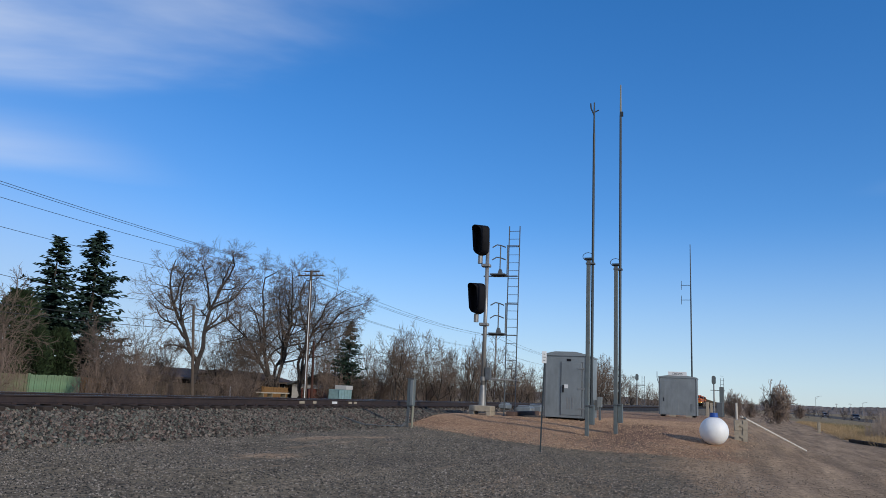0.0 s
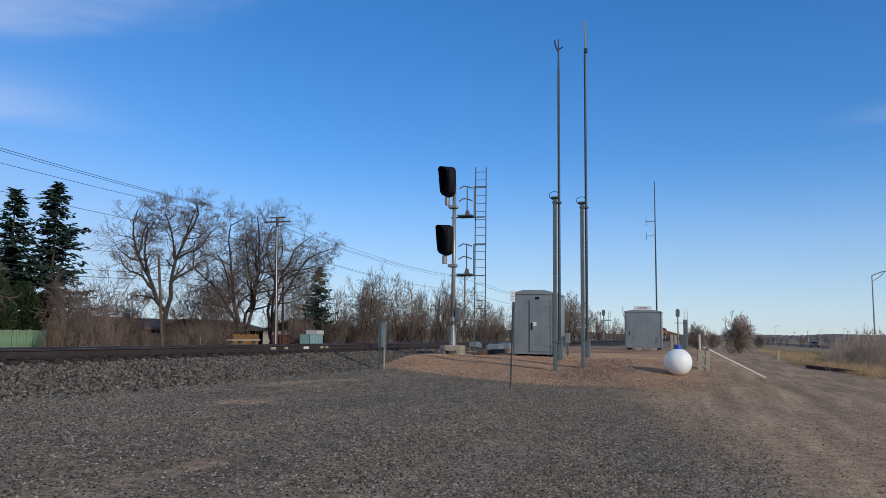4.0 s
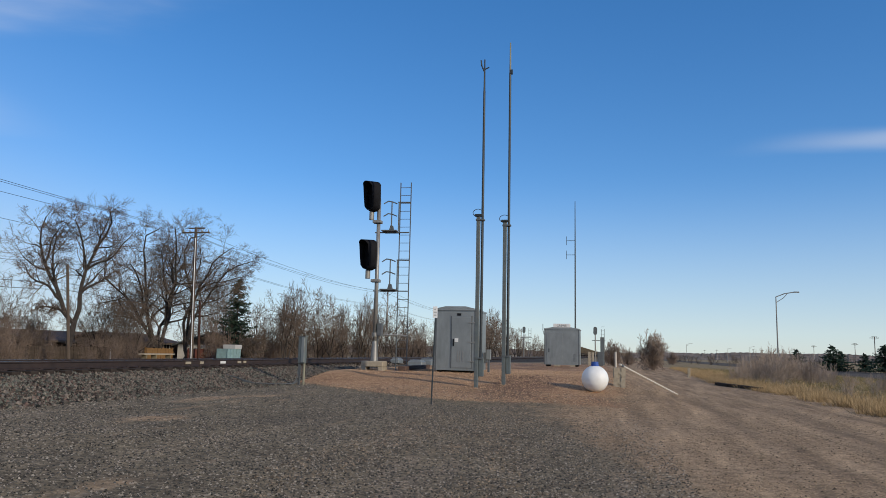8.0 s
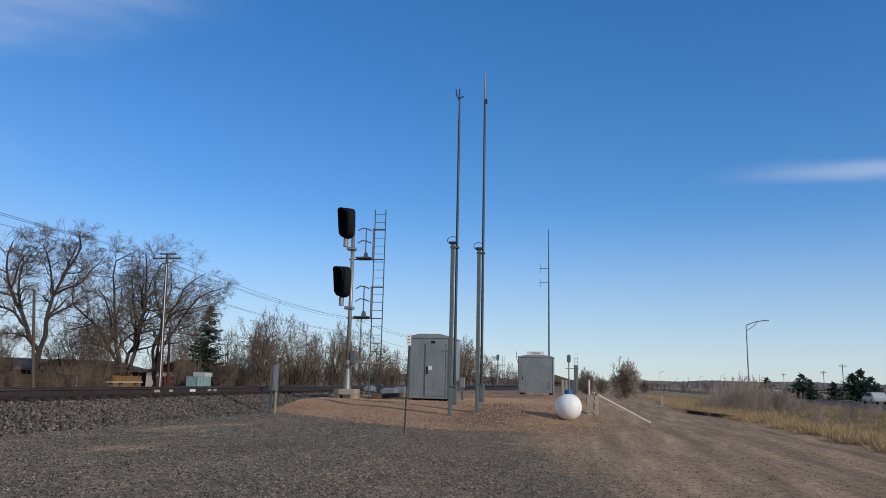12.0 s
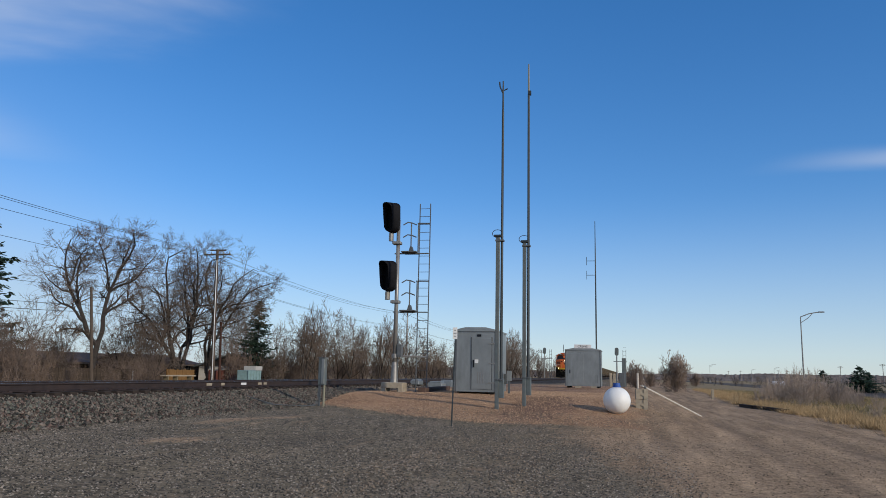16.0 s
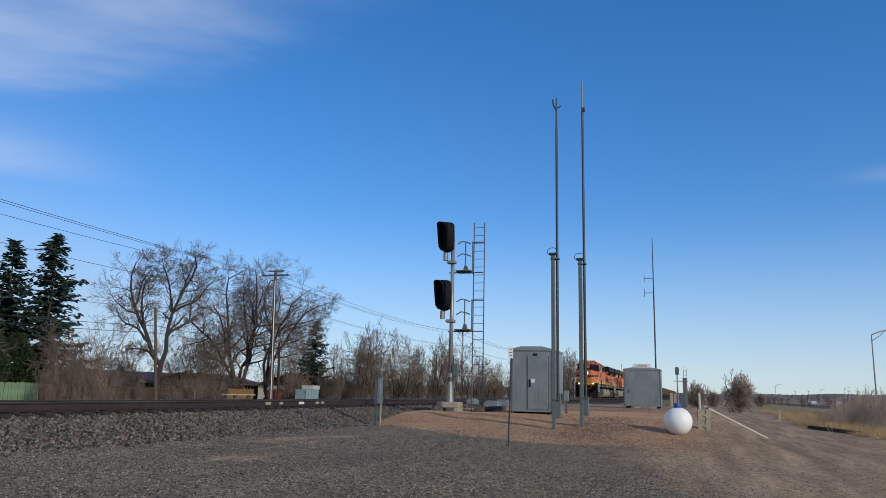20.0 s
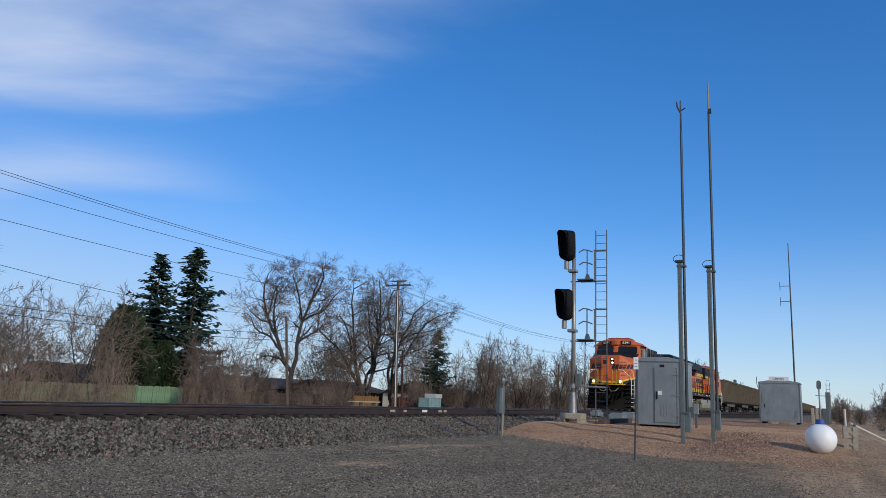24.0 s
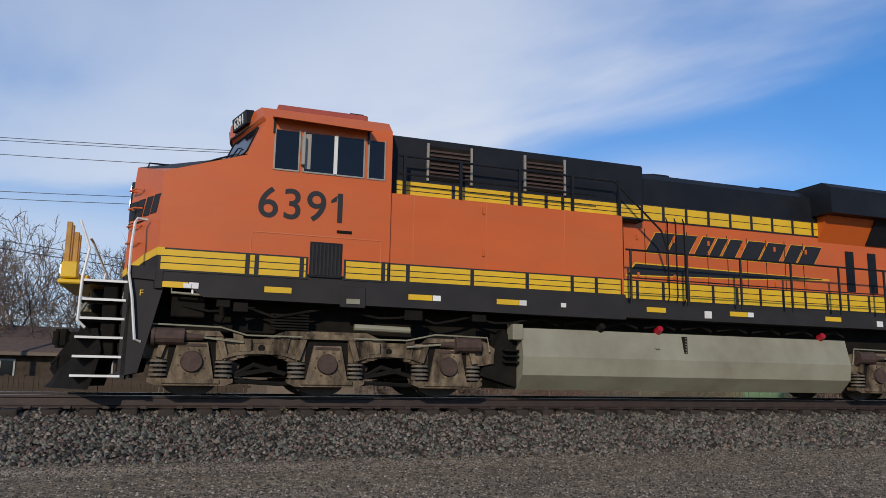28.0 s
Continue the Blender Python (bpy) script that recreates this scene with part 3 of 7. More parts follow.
def lot_weight(a, p):
    """Stones lie over the seen part of the lot, thicker by the ballast and thin on the dirt track."""
    r = np.hypot(a, p - DIST)
    return sstep((r - 6.5) / 0.8) * np.interp(r, (7, 12, 26), (1.0, 0.85, 0.35)) * (1 - 0.85 * np.minimum(mud(a, p) * 1.3, 1)) * (1 - 0.8 * sstep((p - np.interp(a, (0, 8, 19, 40), (14.2, 12.6, 9.6, 9.6))) / 4.5))


scatter("gravel", "loose grey stones strewn over the gravel lot", PEBBLE, 110000, (-8, 24, 3.2, 14.5), (0.008, 0.024), 5, lot_weight, small=True)
scatter("gravel", "loose darker stones strewn over the gravel lot", LOT_DARK, 100000, (-8, 24, 3.2, 14.5), (0.009, 0.026), 55, lot_weight, small=True)
scatter("gravel", "loose brown stones and clods on the dirt track", DIRTSTONE, 60000, (-2, 34, 9.6, 21.5), (0.01, 0.032), 65,
        lambda a, p: sstep((np.hypot(a, p - DIST) - 6.5) / 0.8) * np.interp(np.hypot(a, p - DIST), (7, 12, 30), (0.8, 0.7, 0.2)) * (0.25 + 0.75 * (np.sin(p * 2.1 + 0.3 * np.sin(a)) * np.sin(a * 0.35 + p) > -0.1)), small=True)
scatter("gravel", "tan and reddish crushed gravel on the shelter pad", TANSTONE, 34000, (20, 36, 3.2, 15), (0.01, 0.022), 6,
        lambda a, p: sstep((a - np.interp(p, (3, 5, 9, 12), (23.6, 22.6, 20.6, 21.5))) / 0.9) * sstep((15 - p) / 4))

# ---------------------------------------------------------------- track
def make_rails():
    prof = [(-0.075, 0), (0.075, 0), (0.075, 0.012), (0.012, 0.035), (0.012, 0.135), (0.036, 0.15), (0.036, 0.172), (0.028, 0.18),
            (-0.028, 0.18), (-0.036, 0.172), (-0.036, 0.15), (-0.012, 0.135), (-0.012, 0.035), (-0.075, 0.012)]
    for side in (0.7535, -0.7535):
        rail = empty("rail", tk(0, side, RAIL - 0.18), "rusty steel rail spiked to wooden ties", "rail", "rails of the track", "structure")
        part("web", prism(bmesh.new(), [(y, z) for y, z in prof], -120, 1500, "x"), STEEL, rail)
        part("running_surface", B(-120, 1500, -0.024, 0.024, 0.1805, 0.184), RAILTOP, rail, "polished rail head")
        plate = part("tie_plate", B(-0.09, 0.09, -0.16, 0.16, -0.006, 0.006), STEEL, rail)
        for k in range(-18, 70):
            if k:
                again(plate, pose(k * 0.53, 0, 0), rail)
        plate.matrix_basis = pose(0, 0, 0)
        clip = part("rail_anchor", B(-0.05, 0.05, -0.1, -0.06, -0.02, 0.03, 0.006), STEEL, rail)
        clip.matrix_basis = pose(0.19, 0, 0)
        for k in range(-18, 50):
            if k:
                again(clip, pose(k * 0.53 + 0.19, 0, 0), rail)
    bed = empty("tie_row", tk(0, 0, 0), "row of dark creosoted wooden railway ties", "railway ties", kind="structure")
    tie = part("tie", B(-0.115, 0.115, -1.3, 1.3, RAIL - 0.36, RAIL - 0.187, 0.012), TIE, bed)
    rng = random.Random(8)
    for k in range(-60, 110):
        if k:
            again(tie, pose(k * 0.53 + rng.uniform(-0.02, 0.02), rng.uniform(-0.05, 0.05), rng.uniform(-0.015, 0.008), 0, 0, rng.uniform(-1.2, 1.2)), bed)
    far = bmesh.new()
    for k in range(110, 700):
        box(far, k * 0.53 - 0.115, k * 0.53 + 0.115, -1.3, 1.3, RAIL - 0.36, RAIL - 0.187)
    tagged(part("tie_run", far, TIE, bed), kind="stuff")


make_rails()

# ---------------------------------------------------------------- train
def both(bm, f):
    for s in (-1, 1):
        f(bm, s)
    return bm


def ybox(bm, s, x0, x1, y0, y1, z0, z1, bev=0.0):
    """A box on one side (s = -1 faces the lot)."""
    lo, hi = sorted((s * y0, s * y1))
    return box(bm, x0, x1, lo, hi, z0, z1, bev)


def truck(parent, x0, wheelbase, material):
    """Three-axle bogie: side frames with axle boxes and springs, wheelsets, brake gear."""
    half = wheelbase / 2
    for s in (-1, 1):
        y0, y1 = 1.08, 1.30
        lo, hi = sorted((s * y0, s * y1))
        outline = [(-0.86, 0.58), (-0.62, 0.56), (0.62, 0.56), (0.86, 0.64), (1.2, 0.66), (1.45, 0.56), (2.69, 0.56), (2.95, 0.64), (3.3, 0.66), (3.52, 0.56), (4.78, 0.56), (5.0, 0.6),
                   (5.02, 0.86), (4.82, 0.98), (4.2, 1.0), (3.7, 0.9), (3.1, 0.9), (2.72, 1.05), (1.42, 1.05), (1.05, 0.9), (0.5, 0.9), (-0.1, 1.0), (-0.66, 0.98), (-0.88, 0.84)]
        part("side_frame", prism(bmesh.new(), [(x0 + x, z) for x, z in outline], lo, hi, "y"), material, parent)
        for k in range(3):
            cx = x0 + half * k
            bm = bmesh.new()
            lo2, hi2 = sorted((s * 1.30, s * 1.37))
            prism(bm, [(cx - 0.34, 0.25), (cx + 0.34, 0.25), (cx + 0.22, 0.82), (cx - 0.22, 0.82)], lo2, hi2, "y")
            b = part("axle_box", bm, material, parent)
            part("bearing_cap", cyl(bmesh.new(), (cx, s * 1.37, 0.53), (cx, s * 1.43, 0.53), 0.165, 0.15, 18), RUSTCAP, b)
            # no cavity: a dark sheet proud of the frame, painted as shade round the box
            shade_plate = prism(bmesh.new(), [(cx - 0.37, 0.3), (cx + 0.37, 0.3), (cx + 0.33, 0.93), (cx - 0.33, 0.93)], *sorted((s * 1.295, s * 1.306)), "y")
            part("jaw_shade", shade_plate, UNDER, parent, "thin dark sheet painted as shade round the axle box")
            for e in (-1, 1):
                jaw = prism(bmesh.new(), [(cx + e * 0.33, 0.93), (cx + e * 0.43, 0.95), (cx + e * 0.53, 0.6), (cx + e * 0.44, 0.58)], *sorted((s * 1.29, s * 1.37)), "y")
                part("jaw_leg", jaw, material, parent)
            part("jaw_head", prism(bmesh.new(), [(cx - 0.45, 0.92), (cx + 0.45, 0.92), (cx + 0.38, 1.0), (cx - 0.38, 1.0)], *sorted((s * 1.28, s * 1.39)), "y"), material, parent)
            part("box_wear_plate", prism(bmesh.new(), [(cx - 0.2, 0.76), (cx + 0.2, 0.76), (cx + 0.19, 0.8), (cx - 0.19, 0.8)], *sorted((s * 1.37, s * 1.385)), "y"), RUSTCAP, b)
            part("box_foot", ybox(bmesh.new(), s, cx - 0.42, cx + 0.42, 1.3, 1.39, 0.2, 0.27, 0.008), material, b)
            ring = bmesh.new()
            for q in range(8):
                an = math.pi * q / 4 + 0.3
                cyl(ring, (cx + 0.2 * math.cos(an), s * 1.365, 0.53 + 0.2 * math.sin(an)), (cx + 0.2 * math.cos(an), s * 1.385, 0.53 + 0.2 * math.sin(an)), 0.014, seg=6)
            part("bolt_ring", ring, RUSTCAP, b)
            for d in (-0.47, 0.47):
                bm = bmesh.new()
                for r in range(4):
                    cyl(bm, (cx + d, s * 1.24, 0.31 + r * 0.068), (cx + d, s * 1.24, 0.345 + r * 0.068), 0.15, 0.135, 16)
                cyl(bm, (cx + d, s * 1.22, 0.28), (cx + d, s * 1.22, 0.58), 0.07, 0.07, 8)
                part("spring", bm, SPRING, parent)
            seat = bmesh.new()
            prism(seat, [(cx - 0.62, 0.22), (cx - 0.5, 0.17), (cx + 0.5, 0.17), (cx + 0.62, 0.22), (cx + 0.62, 0.28), (cx - 0.62, 0.28)], *sorted((s * 1.1, s * 1.36)), "y")
            part("spring_seat", seat, material, parent)
            for e in (-0.78, 0.78):
                part("frame_gusset", prism(bmesh.new(), [(cx + e * 0.85, 0.6), (cx + e, 0.6), (cx + e * 0.95, 0.95), (cx + e * 0.75, 0.98)], *sorted((s * 1.3, s * 1.33)), "y"), material, parent)
        for cx in (x0 + half * 0.5, x0 + half * 1.5):
            arch = []
            for w in range(9):
                an = math.pi * w / 8
                arch.append((cx - 0.56 * math.cos(an), 0.55 + 0.12 * math.sin(an)))
            band = bmesh.new()
            prism(band, arch + [(x, z + 0.05) for x, z in arch[::-1]], *sorted((s * 1.29, s * 1.35)), "y")
            part("frame_rim", band, material, parent)
            part("frame_plate", ybox(bmesh.new(), s, cx - 0.2, cx + 0.16, 1.3, 1.312, 0.83, 0.89), material, parent)
            part("brake_shoe", prism(bmesh.new(), [(cx - 0.5, 0.32), (cx - 0.38, 0.28), (cx - 0.3, 0.5), (cx - 0.42, 0.56)], *sorted((s * 0.98, s * 1.12)), "y"), RUSTCAP, parent)
            part("brake_beam", tube(bmesh.new(), [(cx - 0.62, s * 1.24, 0.2), (cx - 0.3, s * 1.26, 0.24), (cx + 0.3, s * 1.26, 0.21), (cx + 0.6, s * 1.24, 0.23)], 0.035), UNDER, parent)
            # a dark disc on the frame, standing in for the shade in a hole
            part("opening_shade", cyl(bmesh.new(), (cx, s * 1.295, 0.76), (cx, s * 1.306, 0.76), 0.055, 0.055, 12), UNDER, parent)
            bm = bmesh.new()
            ybox(bm, s, cx - 0.34, cx - 0.16, 1.3, 1.36, 0.7, 0.9, 0.01)
            part("bracket", bm, material, parent)
            part("brake_rigging", tube(bmesh.new(), [(cx - 0.45, s * 1.18, 0.3), (cx - 0.1, s * 1.2, 0.5), (cx + 0.4, s * 1.18, 0.36)], 0.04), UNDER, parent)
        for k in range(6):
            part("vent_fin", ybox(bmesh.new(), s, x0 + 1.15, x0 + 1.75, 1.2, 1.34, 1.06 + k * 0.045, 1.085 + k * 0.045), UNDER, parent)
        for cx in (x0 - 0.35, x0 + 2 * half + 0.35):
            bm = cyl(bmesh.new(), (cx - 0.22, s * 1.36, 0.9), (cx + 0.22, s * 1.36, 0.9), 0.13, 0.13, 12)
            cyl(bm, (cx + (0.22 if cx < x0 else -0.22), s * 1.36, 0.9), (cx + (0.5 if cx < x0 else -0.5), s * 1.36, 0.9), 0.07, 0.05, 10)
            cyl(bm, (cx - 0.25, s * 1.36, 0.9), (cx - 0.2, s * 1.36, 0.9), 0.145, 0.145, 14)
            part("brake_cylinder", bm, RUSTCAP, parent)
            part("brake_rod", tube(bmesh.new(), [(cx + (0.45 if cx < x0 else -0.45), s * 1.38, 0.9), (cx + (1.1 if cx < x0 else -1.1), s * 1.38, 0.84)], 0.018), TANKGREY, parent)
        part("brake_pipe", tube(bmesh.new(), [(x0 - 0.7, s * 1.36, 0.75), (x0 - 0.65, s * 1.37, 1.08), (x0 + 0.4, s * 1.37, 1.06), (x0 + 0.8, s * 1.37, 0.95), (x0 + 3.4, s * 1.37, 0.95),
                                             (x0 + 3.9, s * 1.37, 1.06), (x0 + 4.85, s * 1.37, 1.04), (x0 + 4.9, s * 1.36, 0.8)], 0.014), TANKGREY, parent)
        part("damper", cyl(bmesh.new(), (x0 + 2.5, s * 1.33, 1.14), (x0 + 3.45, s * 1.33, 1.12), 0.055, 0.055, 10), TANKGREY, parent)
        for cx in (x0 + 1.0, x0 + 3.05):
            part("brake_lever", prism(bmesh.new(), [(cx - 0.35, 0.3), (cx + 0.3, 0.42), (cx + 0.3, 0.5), (cx - 0.35, 0.36)], *sorted((s * 1.15, s * 1.22)), "y"), UNDER, parent)
    sets = []
    for k in range(3):
        ws = part("wheelset", cyl(bmesh.new(), (0, -1.2, 0), (0, 1.2, 0), 0.09, 0.09, 12), WHEEL, parent)
        ws.matrix_basis = pose(x0 + half * k, 0, 0.53)
        for s in (-1, 1):
            bm = cyl(bmesh.new(), (0, s * 0.69, 0), (0, s * 0.83, 0), 0.53, 0.53, 28)
            cyl(bm, (0, s * 0.665, 0), (0, s * 0.69, 0), 0.555, 0.555, 28)
            cyl(bm, (0, s * 0.83, 0), (0, s * 0.88, 0), 0.2, 0.15, 14)
            part("wheel", bm, WHEEL, ws)
        sets.append(ws)
    part("traction_motor", B(x0 - 0.5, x0 + 2 * half + 0.5, -0.62, 0.62, 0.3, 0.95, 0.05), UNDER, parent)
    return sets


def stripe(parent, y, x0, x1, z0, z1, gaps, lines=2):
    """Yellow band split into plates by dark joints, on both sides."""
    xs = [x0, *gaps, x1]
    for s in (-1, 1):
        for a, b in zip(xs, xs[1:]):
            bm = bmesh.new()
            hh = (z1 - z0) / (lines + 1)
            for k in range(lines + 1):
                ybox(bm, s, a + 0.035, b - 0.035, y - 0.004, y + 0.006, z0 + k * hh + 0.008, z0 + (k + 1) * hh - 0.008)
            part("yellow_stripe", bm, YELLOW, parent)
        bm = bmesh.new()
        ybox(bm, s, x0, x1, y - 0.02, y + 0.002, z0 - 0.02, z1 + 0.018)
        part("stripe_backing", bm, INK, parent)


def swoosh_mark(parent, s, x0, x1, z, y, h):
    """Dark slanted bars of the railway's mark, each edged in yellow, with a long wedge below; no letters."""
    wide = x1 - x0
    lo, hi = sorted((s * y, s * (y + 0.006)))
    lo2, hi2 = sorted((s * (y - 0.003), s * (y + 0.003)))

    def slant(a, b, z0, z1, pad=0.0):
        k = 0.62
        return [(a - pad + k * (z0 - z), z0 - pad), (b + pad + k * (z0 - z), z0 - pad), (b + pad + k * (z1 - z), z1 + pad), (a - pad + k * (z1 - z), z1 + pad)]
    for f0, f1 in ((0.0, 0.1), (0.112, 0.22), (0.25, 0.315), (0.33, 0.385), (0.4, 0.47), (0.5, 0.6), (0.612, 0.72), (0.745, 0.82), (0.832, 0.93)):
        a, b = x0 + wide * f0, x0 + wide * f1
        part("mark_edge", prism(bmesh.new(), slant(a, b, z, z + h, 0.01), lo2, hi2, "y"), YELLOW, parent)
        part("mark_bar", prism(bmesh.new(), slant(a, b, z, z + h), lo, hi, "y"), INK, parent)
    wedge = [(x0 - 0.42, z - 0.47), (x0 + wide * 0.45, z - 0.4), (x1 - 0.1, z - 0.29), (x1 - 0.1, z - 0.275), (x0 + wide * 0.45, z - 0.26), (x0 - 0.22, z - 0.24)]
    part("mark_wedge", prism(bmesh.new(), wedge, lo, hi, "y"), INK, parent)
    edge = [(x0 - 0.46, z - 0.495), (x0 + wide * 0.45, z - 0.42), (x1 + 0.1, z - 0.295), (x1 + 0.1, z - 0.27), (x0 + wide * 0.45, z - 0.24), (x0 - 0.24, z - 0.215)]
    part("mark_edge", prism(bmesh.new(), edge, lo2, hi2, "y"), YELLOW, parent)


def locomotive(label, paint, number, lit):
    L = empty("locomotive", pose(0, 0, 0), label, "locomotive", "locomotives of the train")
    # underframe and sill
    part("underframe", B(-1.2, 19.2, -1.0, 1.0, 1.0, 1.75, 0.02), UNDER, L)
    for s in (-1, 1):
        bm = bmesh.new()
        lo, hi = sorted((s * 1.30, s * 1.54))
        prism(bm, [(-1.0, 1.92), (-1.0, 1.74), (-0.2, 1.7), (0.1, 1.5), (7.55, 1.46), (7.55, 1.92)], lo, hi, "y")
        part("side_sill", bm, SILLGREY, L, "dark grey side sill")
        bm = bmesh.new()
        ybox(bm, s, 7.55, 19.3, 1.2, 1.54, 1.5, 1.76)
        part("walkway", bm, SILLGREY, L)
        for k in range(9):
            x = (-0.55, 1.0, 3.35, 4.95, 8.0, 9.9, 12.3, 14.6, 16.8)[k]
            bm = bmesh.new()
            ybox(bm, s, x, x + 0.42, 1.535, 1.547, 1.62, 1.71)
            part("reflector", bm, YELLOW, L, "yellow reflector")
            if k in (0, 2, 3, 5, 7):
                bm = bmesh.new()
                ybox(bm, s, x + 0.43, x + 0.57, 1.535, 1.547, 1.62, 1.71)
                part("reflector", bm, HANDRAIL, L, "white reflector")
        part("sill_stirrup", tube(bmesh.new(), [(-0.36, s * 1.5, 1.72), (-0.36, s * 1.5, 1.55), (0.18, s * 1.5, 1.53)], 0.02), TANKGREY, L)
        part("sill_stirrup", tube(bmesh.new(), [(-0.06, s * 1.5, 1.7), (-0.06, s * 1.5, 1.54)], 0.02), HANDRAIL, L)
        part("sill_bracket", ybox(bmesh.new(), s, 0.3, 0.5, 1.46, 1.55, 1.36, 1.47, 0.008), UNDER, L)
        part("sand_hose", tube(bmesh.new(), [(0.38, s * 1.5, 1.38), (0.4, s * 1.42, 1.24), (0.36, s * 1.4, 1.16)], 0.05), UNDER, L)
        for x in (2.2,):
            bm = bmesh.new()
            ybox(bm, s, x, x + 0.42, 1.53, 1.56, 1.44, 1.78, 0.01)
            part("jacking_pad", bm, SILLGREY, L)
            bm = bmesh.new()
            ybox(bm, s, x + 0.1, x + 0.32, 1.555, 1.575, 1.5, 1.58)
            part("jack_plate", bm, TANKGREY, L)
        for x, z, w, h in ((-0.2, 1.62, 0.12, 0.07), (0.55, 1.3, 0.22, 0.14), (3.3, 1.28, 0.3, 0.16), (4.5, 1.3, 0.25, 0.12), (6.2, 1.62, 0.1, 0.08), (9.3, 1.55, 0.16, 0.14), (13.7, 1.55, 0.16, 0.12)):
            part("sill_fitting", ybox(bmesh.new(), s, x, x + w, 1.5, 1.56, z, z + h, 0.006), UNDER if z < 1.5 else HANDRAIL, L)
        for k, x in enumerate((0.2, 1.2, 2.9, 3.9, 5.0)):
            part("underfloor_pipe", tube(bmesh.new(), [(x - 0.4, s * 1.3, 1.38), (x, s * 1.36, 1.3 - 0.05 * (k % 2)), (x + 0.35, s * 1.36, 1.32), (x + 0.7, s * 1.3, 1.4)], 0.022), UNDER, L)
        part("sandbox_bracket", ybox(bmesh.new(), s, -0.35, 0.15, 1.0, 1.3, 1.2, 1.55, 0.02), UNDER, L)
    # nose: wedge in plan, its deck sloping up to the windscreens
    low = [(-0.58, -1.545, 1.9), (-1.1, -0.62, 1.9), (-1.1, 0.62, 1.9), (-0.58, 1.545, 1.9)]
    mid = [(-0.59, -1.545, 3.0), (-1.07, -0.62, 3.0), (-1.07, 0.62, 3.0), (-0.59, 1.545, 3.0)]
    top = [(-0.6, -1.545, 3.4), (-1.02, -0.62, 3.64), (-1.02, 0.62, 3.64), (-0.6, 1.545, 3.4)]
    back = [(0.72, -1.545, 3.83), (0.5, -0.62, 3.97), (0.5, 0.62, 3.97), (0.72, 1.545, 3.83)]
    heel = [(0.7, -1.545, 1.9), (0.55, -0.62, 1.9), (0.55, 0.62, 1.9), (0.7, 1.545, 1.9)]
    bm = bmesh.new()
    va = [[bm.verts.new(q) for q in r] for r in (low, mid, top, back, heel)]
    for r0, r1 in zip(va, va[1:] + va[:1]):
        for k in range(3):
            bm.faces.new((r0[k], r0[k + 1], r1[k + 1], r1[k]))
    for k in (0, 3):
        bm.faces.new([r[k] for r in va])
    part("nose", bm, paint, L, "orange short hood")
    bm = bmesh.new()
    rows = []
    for dz in (0.012, -0.03):
        rows.append([[bm.verts.new((x + 0.03, y * 0.985, z + dz)) for x, y, z in top], [bm.verts.new((x - 0.02, y * 0.99, z + dz)) for x, y, z in back]])
    for r in rows:
        for k in range(3):
            bm.faces.new((r[0][k], r[0][k + 1], r[1][k + 1], r[1][k]))
    part("antiglare_panel", bm, HOODBLACK, L, "matt black panel on the nose top")
    part("nose_deck_rail", tube(bmesh.new(), [(-0.86, -0.9, 3.58), (-0.84, -0.9, 3.66), (-0.7, -0.75, 3.7), (-0.45, -0.6, 3.74), (-0.4, -0.6, 3.66)], 0.014), HOODBLACK, L)
    bell = cyl(bmesh.new(), (-0.2, -0.75, 3.62), (0.1, -0.75, 3.76), 0.075, 0.09, 12)
    cyl(bell, (-0.05, -0.95, 3.66), (-0.05, -0.6, 3.7), 0.03, 0.03, 8)
    part("nose_bell", bell, HOODBLACK, L)
    part("deck_pipe", tube(bmesh.new(), [(-0.15, -0.8, 3.72), (0.15, -1.1, 3.78), (0.45, -1.4, 3.82), (0.6, -1.45, 3.75)], 0.016), HOODBLACK, L)
    # belt round the nose: thin yellow line over a dark skirt
    for s in (-1, 1):
        for out, mt, nm, zs in ((0.016, YELLOW, "nose_stripe", ((2.1, 2.22), (2.1, 2.22), (2.02, 2.14), (1.83, 1.94), (1.8, 1.9))),
                                (0.010, SILLGREY, "nose_skirt", ((1.6, 2.1), (1.6, 2.1), (1.6, 2.02), (1.6, 1.83), (1.6, 1.8)))):
            pts = ((-0.5, 1.54 + out, 0), (-0.59, 1.545 + out, 0.7 * out), (-0.79, 1.18, out), (-1.1, 0.62, out), (-1.1, 0.0, out))
            bm = bmesh.new()
            rings = []
            for (x, y, f), (z0, z1) in zip(pts, zs):
                rings.append([(x - f, s * y, z0), (x - f, s * y, z1), (x + 0.03, s * (y - 0.03 if y > 1.4 else y), z1), (x + 0.03, s * (y - 0.03 if y > 1.4 else y), z0)])
            loft(bm, rings)
            part(nm, bm, mt, L)

        def nose_at(y, z, out=0.012):
            t = (abs(y) - 0.62) / 0.925
            return (-1.085 - out + max(t, 0) * 0.505, y, z)
        # slanted dark bars of the emblem, with a tapering wedge below
        for y0, y1 in ((0.1, 0.27), (0.31, 0.5), (0.57, 0.76), (0.8, 0.96), (1.03, 1.19), (1.23, 1.4)) if s < 0 else ((0.62, 0.79), (0.83, 1.0), (1.07, 1.22), (1.26, 1.42)):
            z0, z1, sl = 2.74 + 0.05 * max(y0 - 0.6, 0), 3.03 + 0.05 * max(y0 - 0.6, 0), -0.1 * s
            bm = bmesh.new()
            q = [(y0, z0), (y1, z0), (y1 + sl, z1), (y0 + sl, z1)]
            loft(bm, [[nose_at(s * y, z, 0.012) for y, z in q], [nose_at(s * y, z, -0.02) for y, z in q]])
            part("nose_mark", bm, INK, L, "dark slanted bar of the nose emblem")
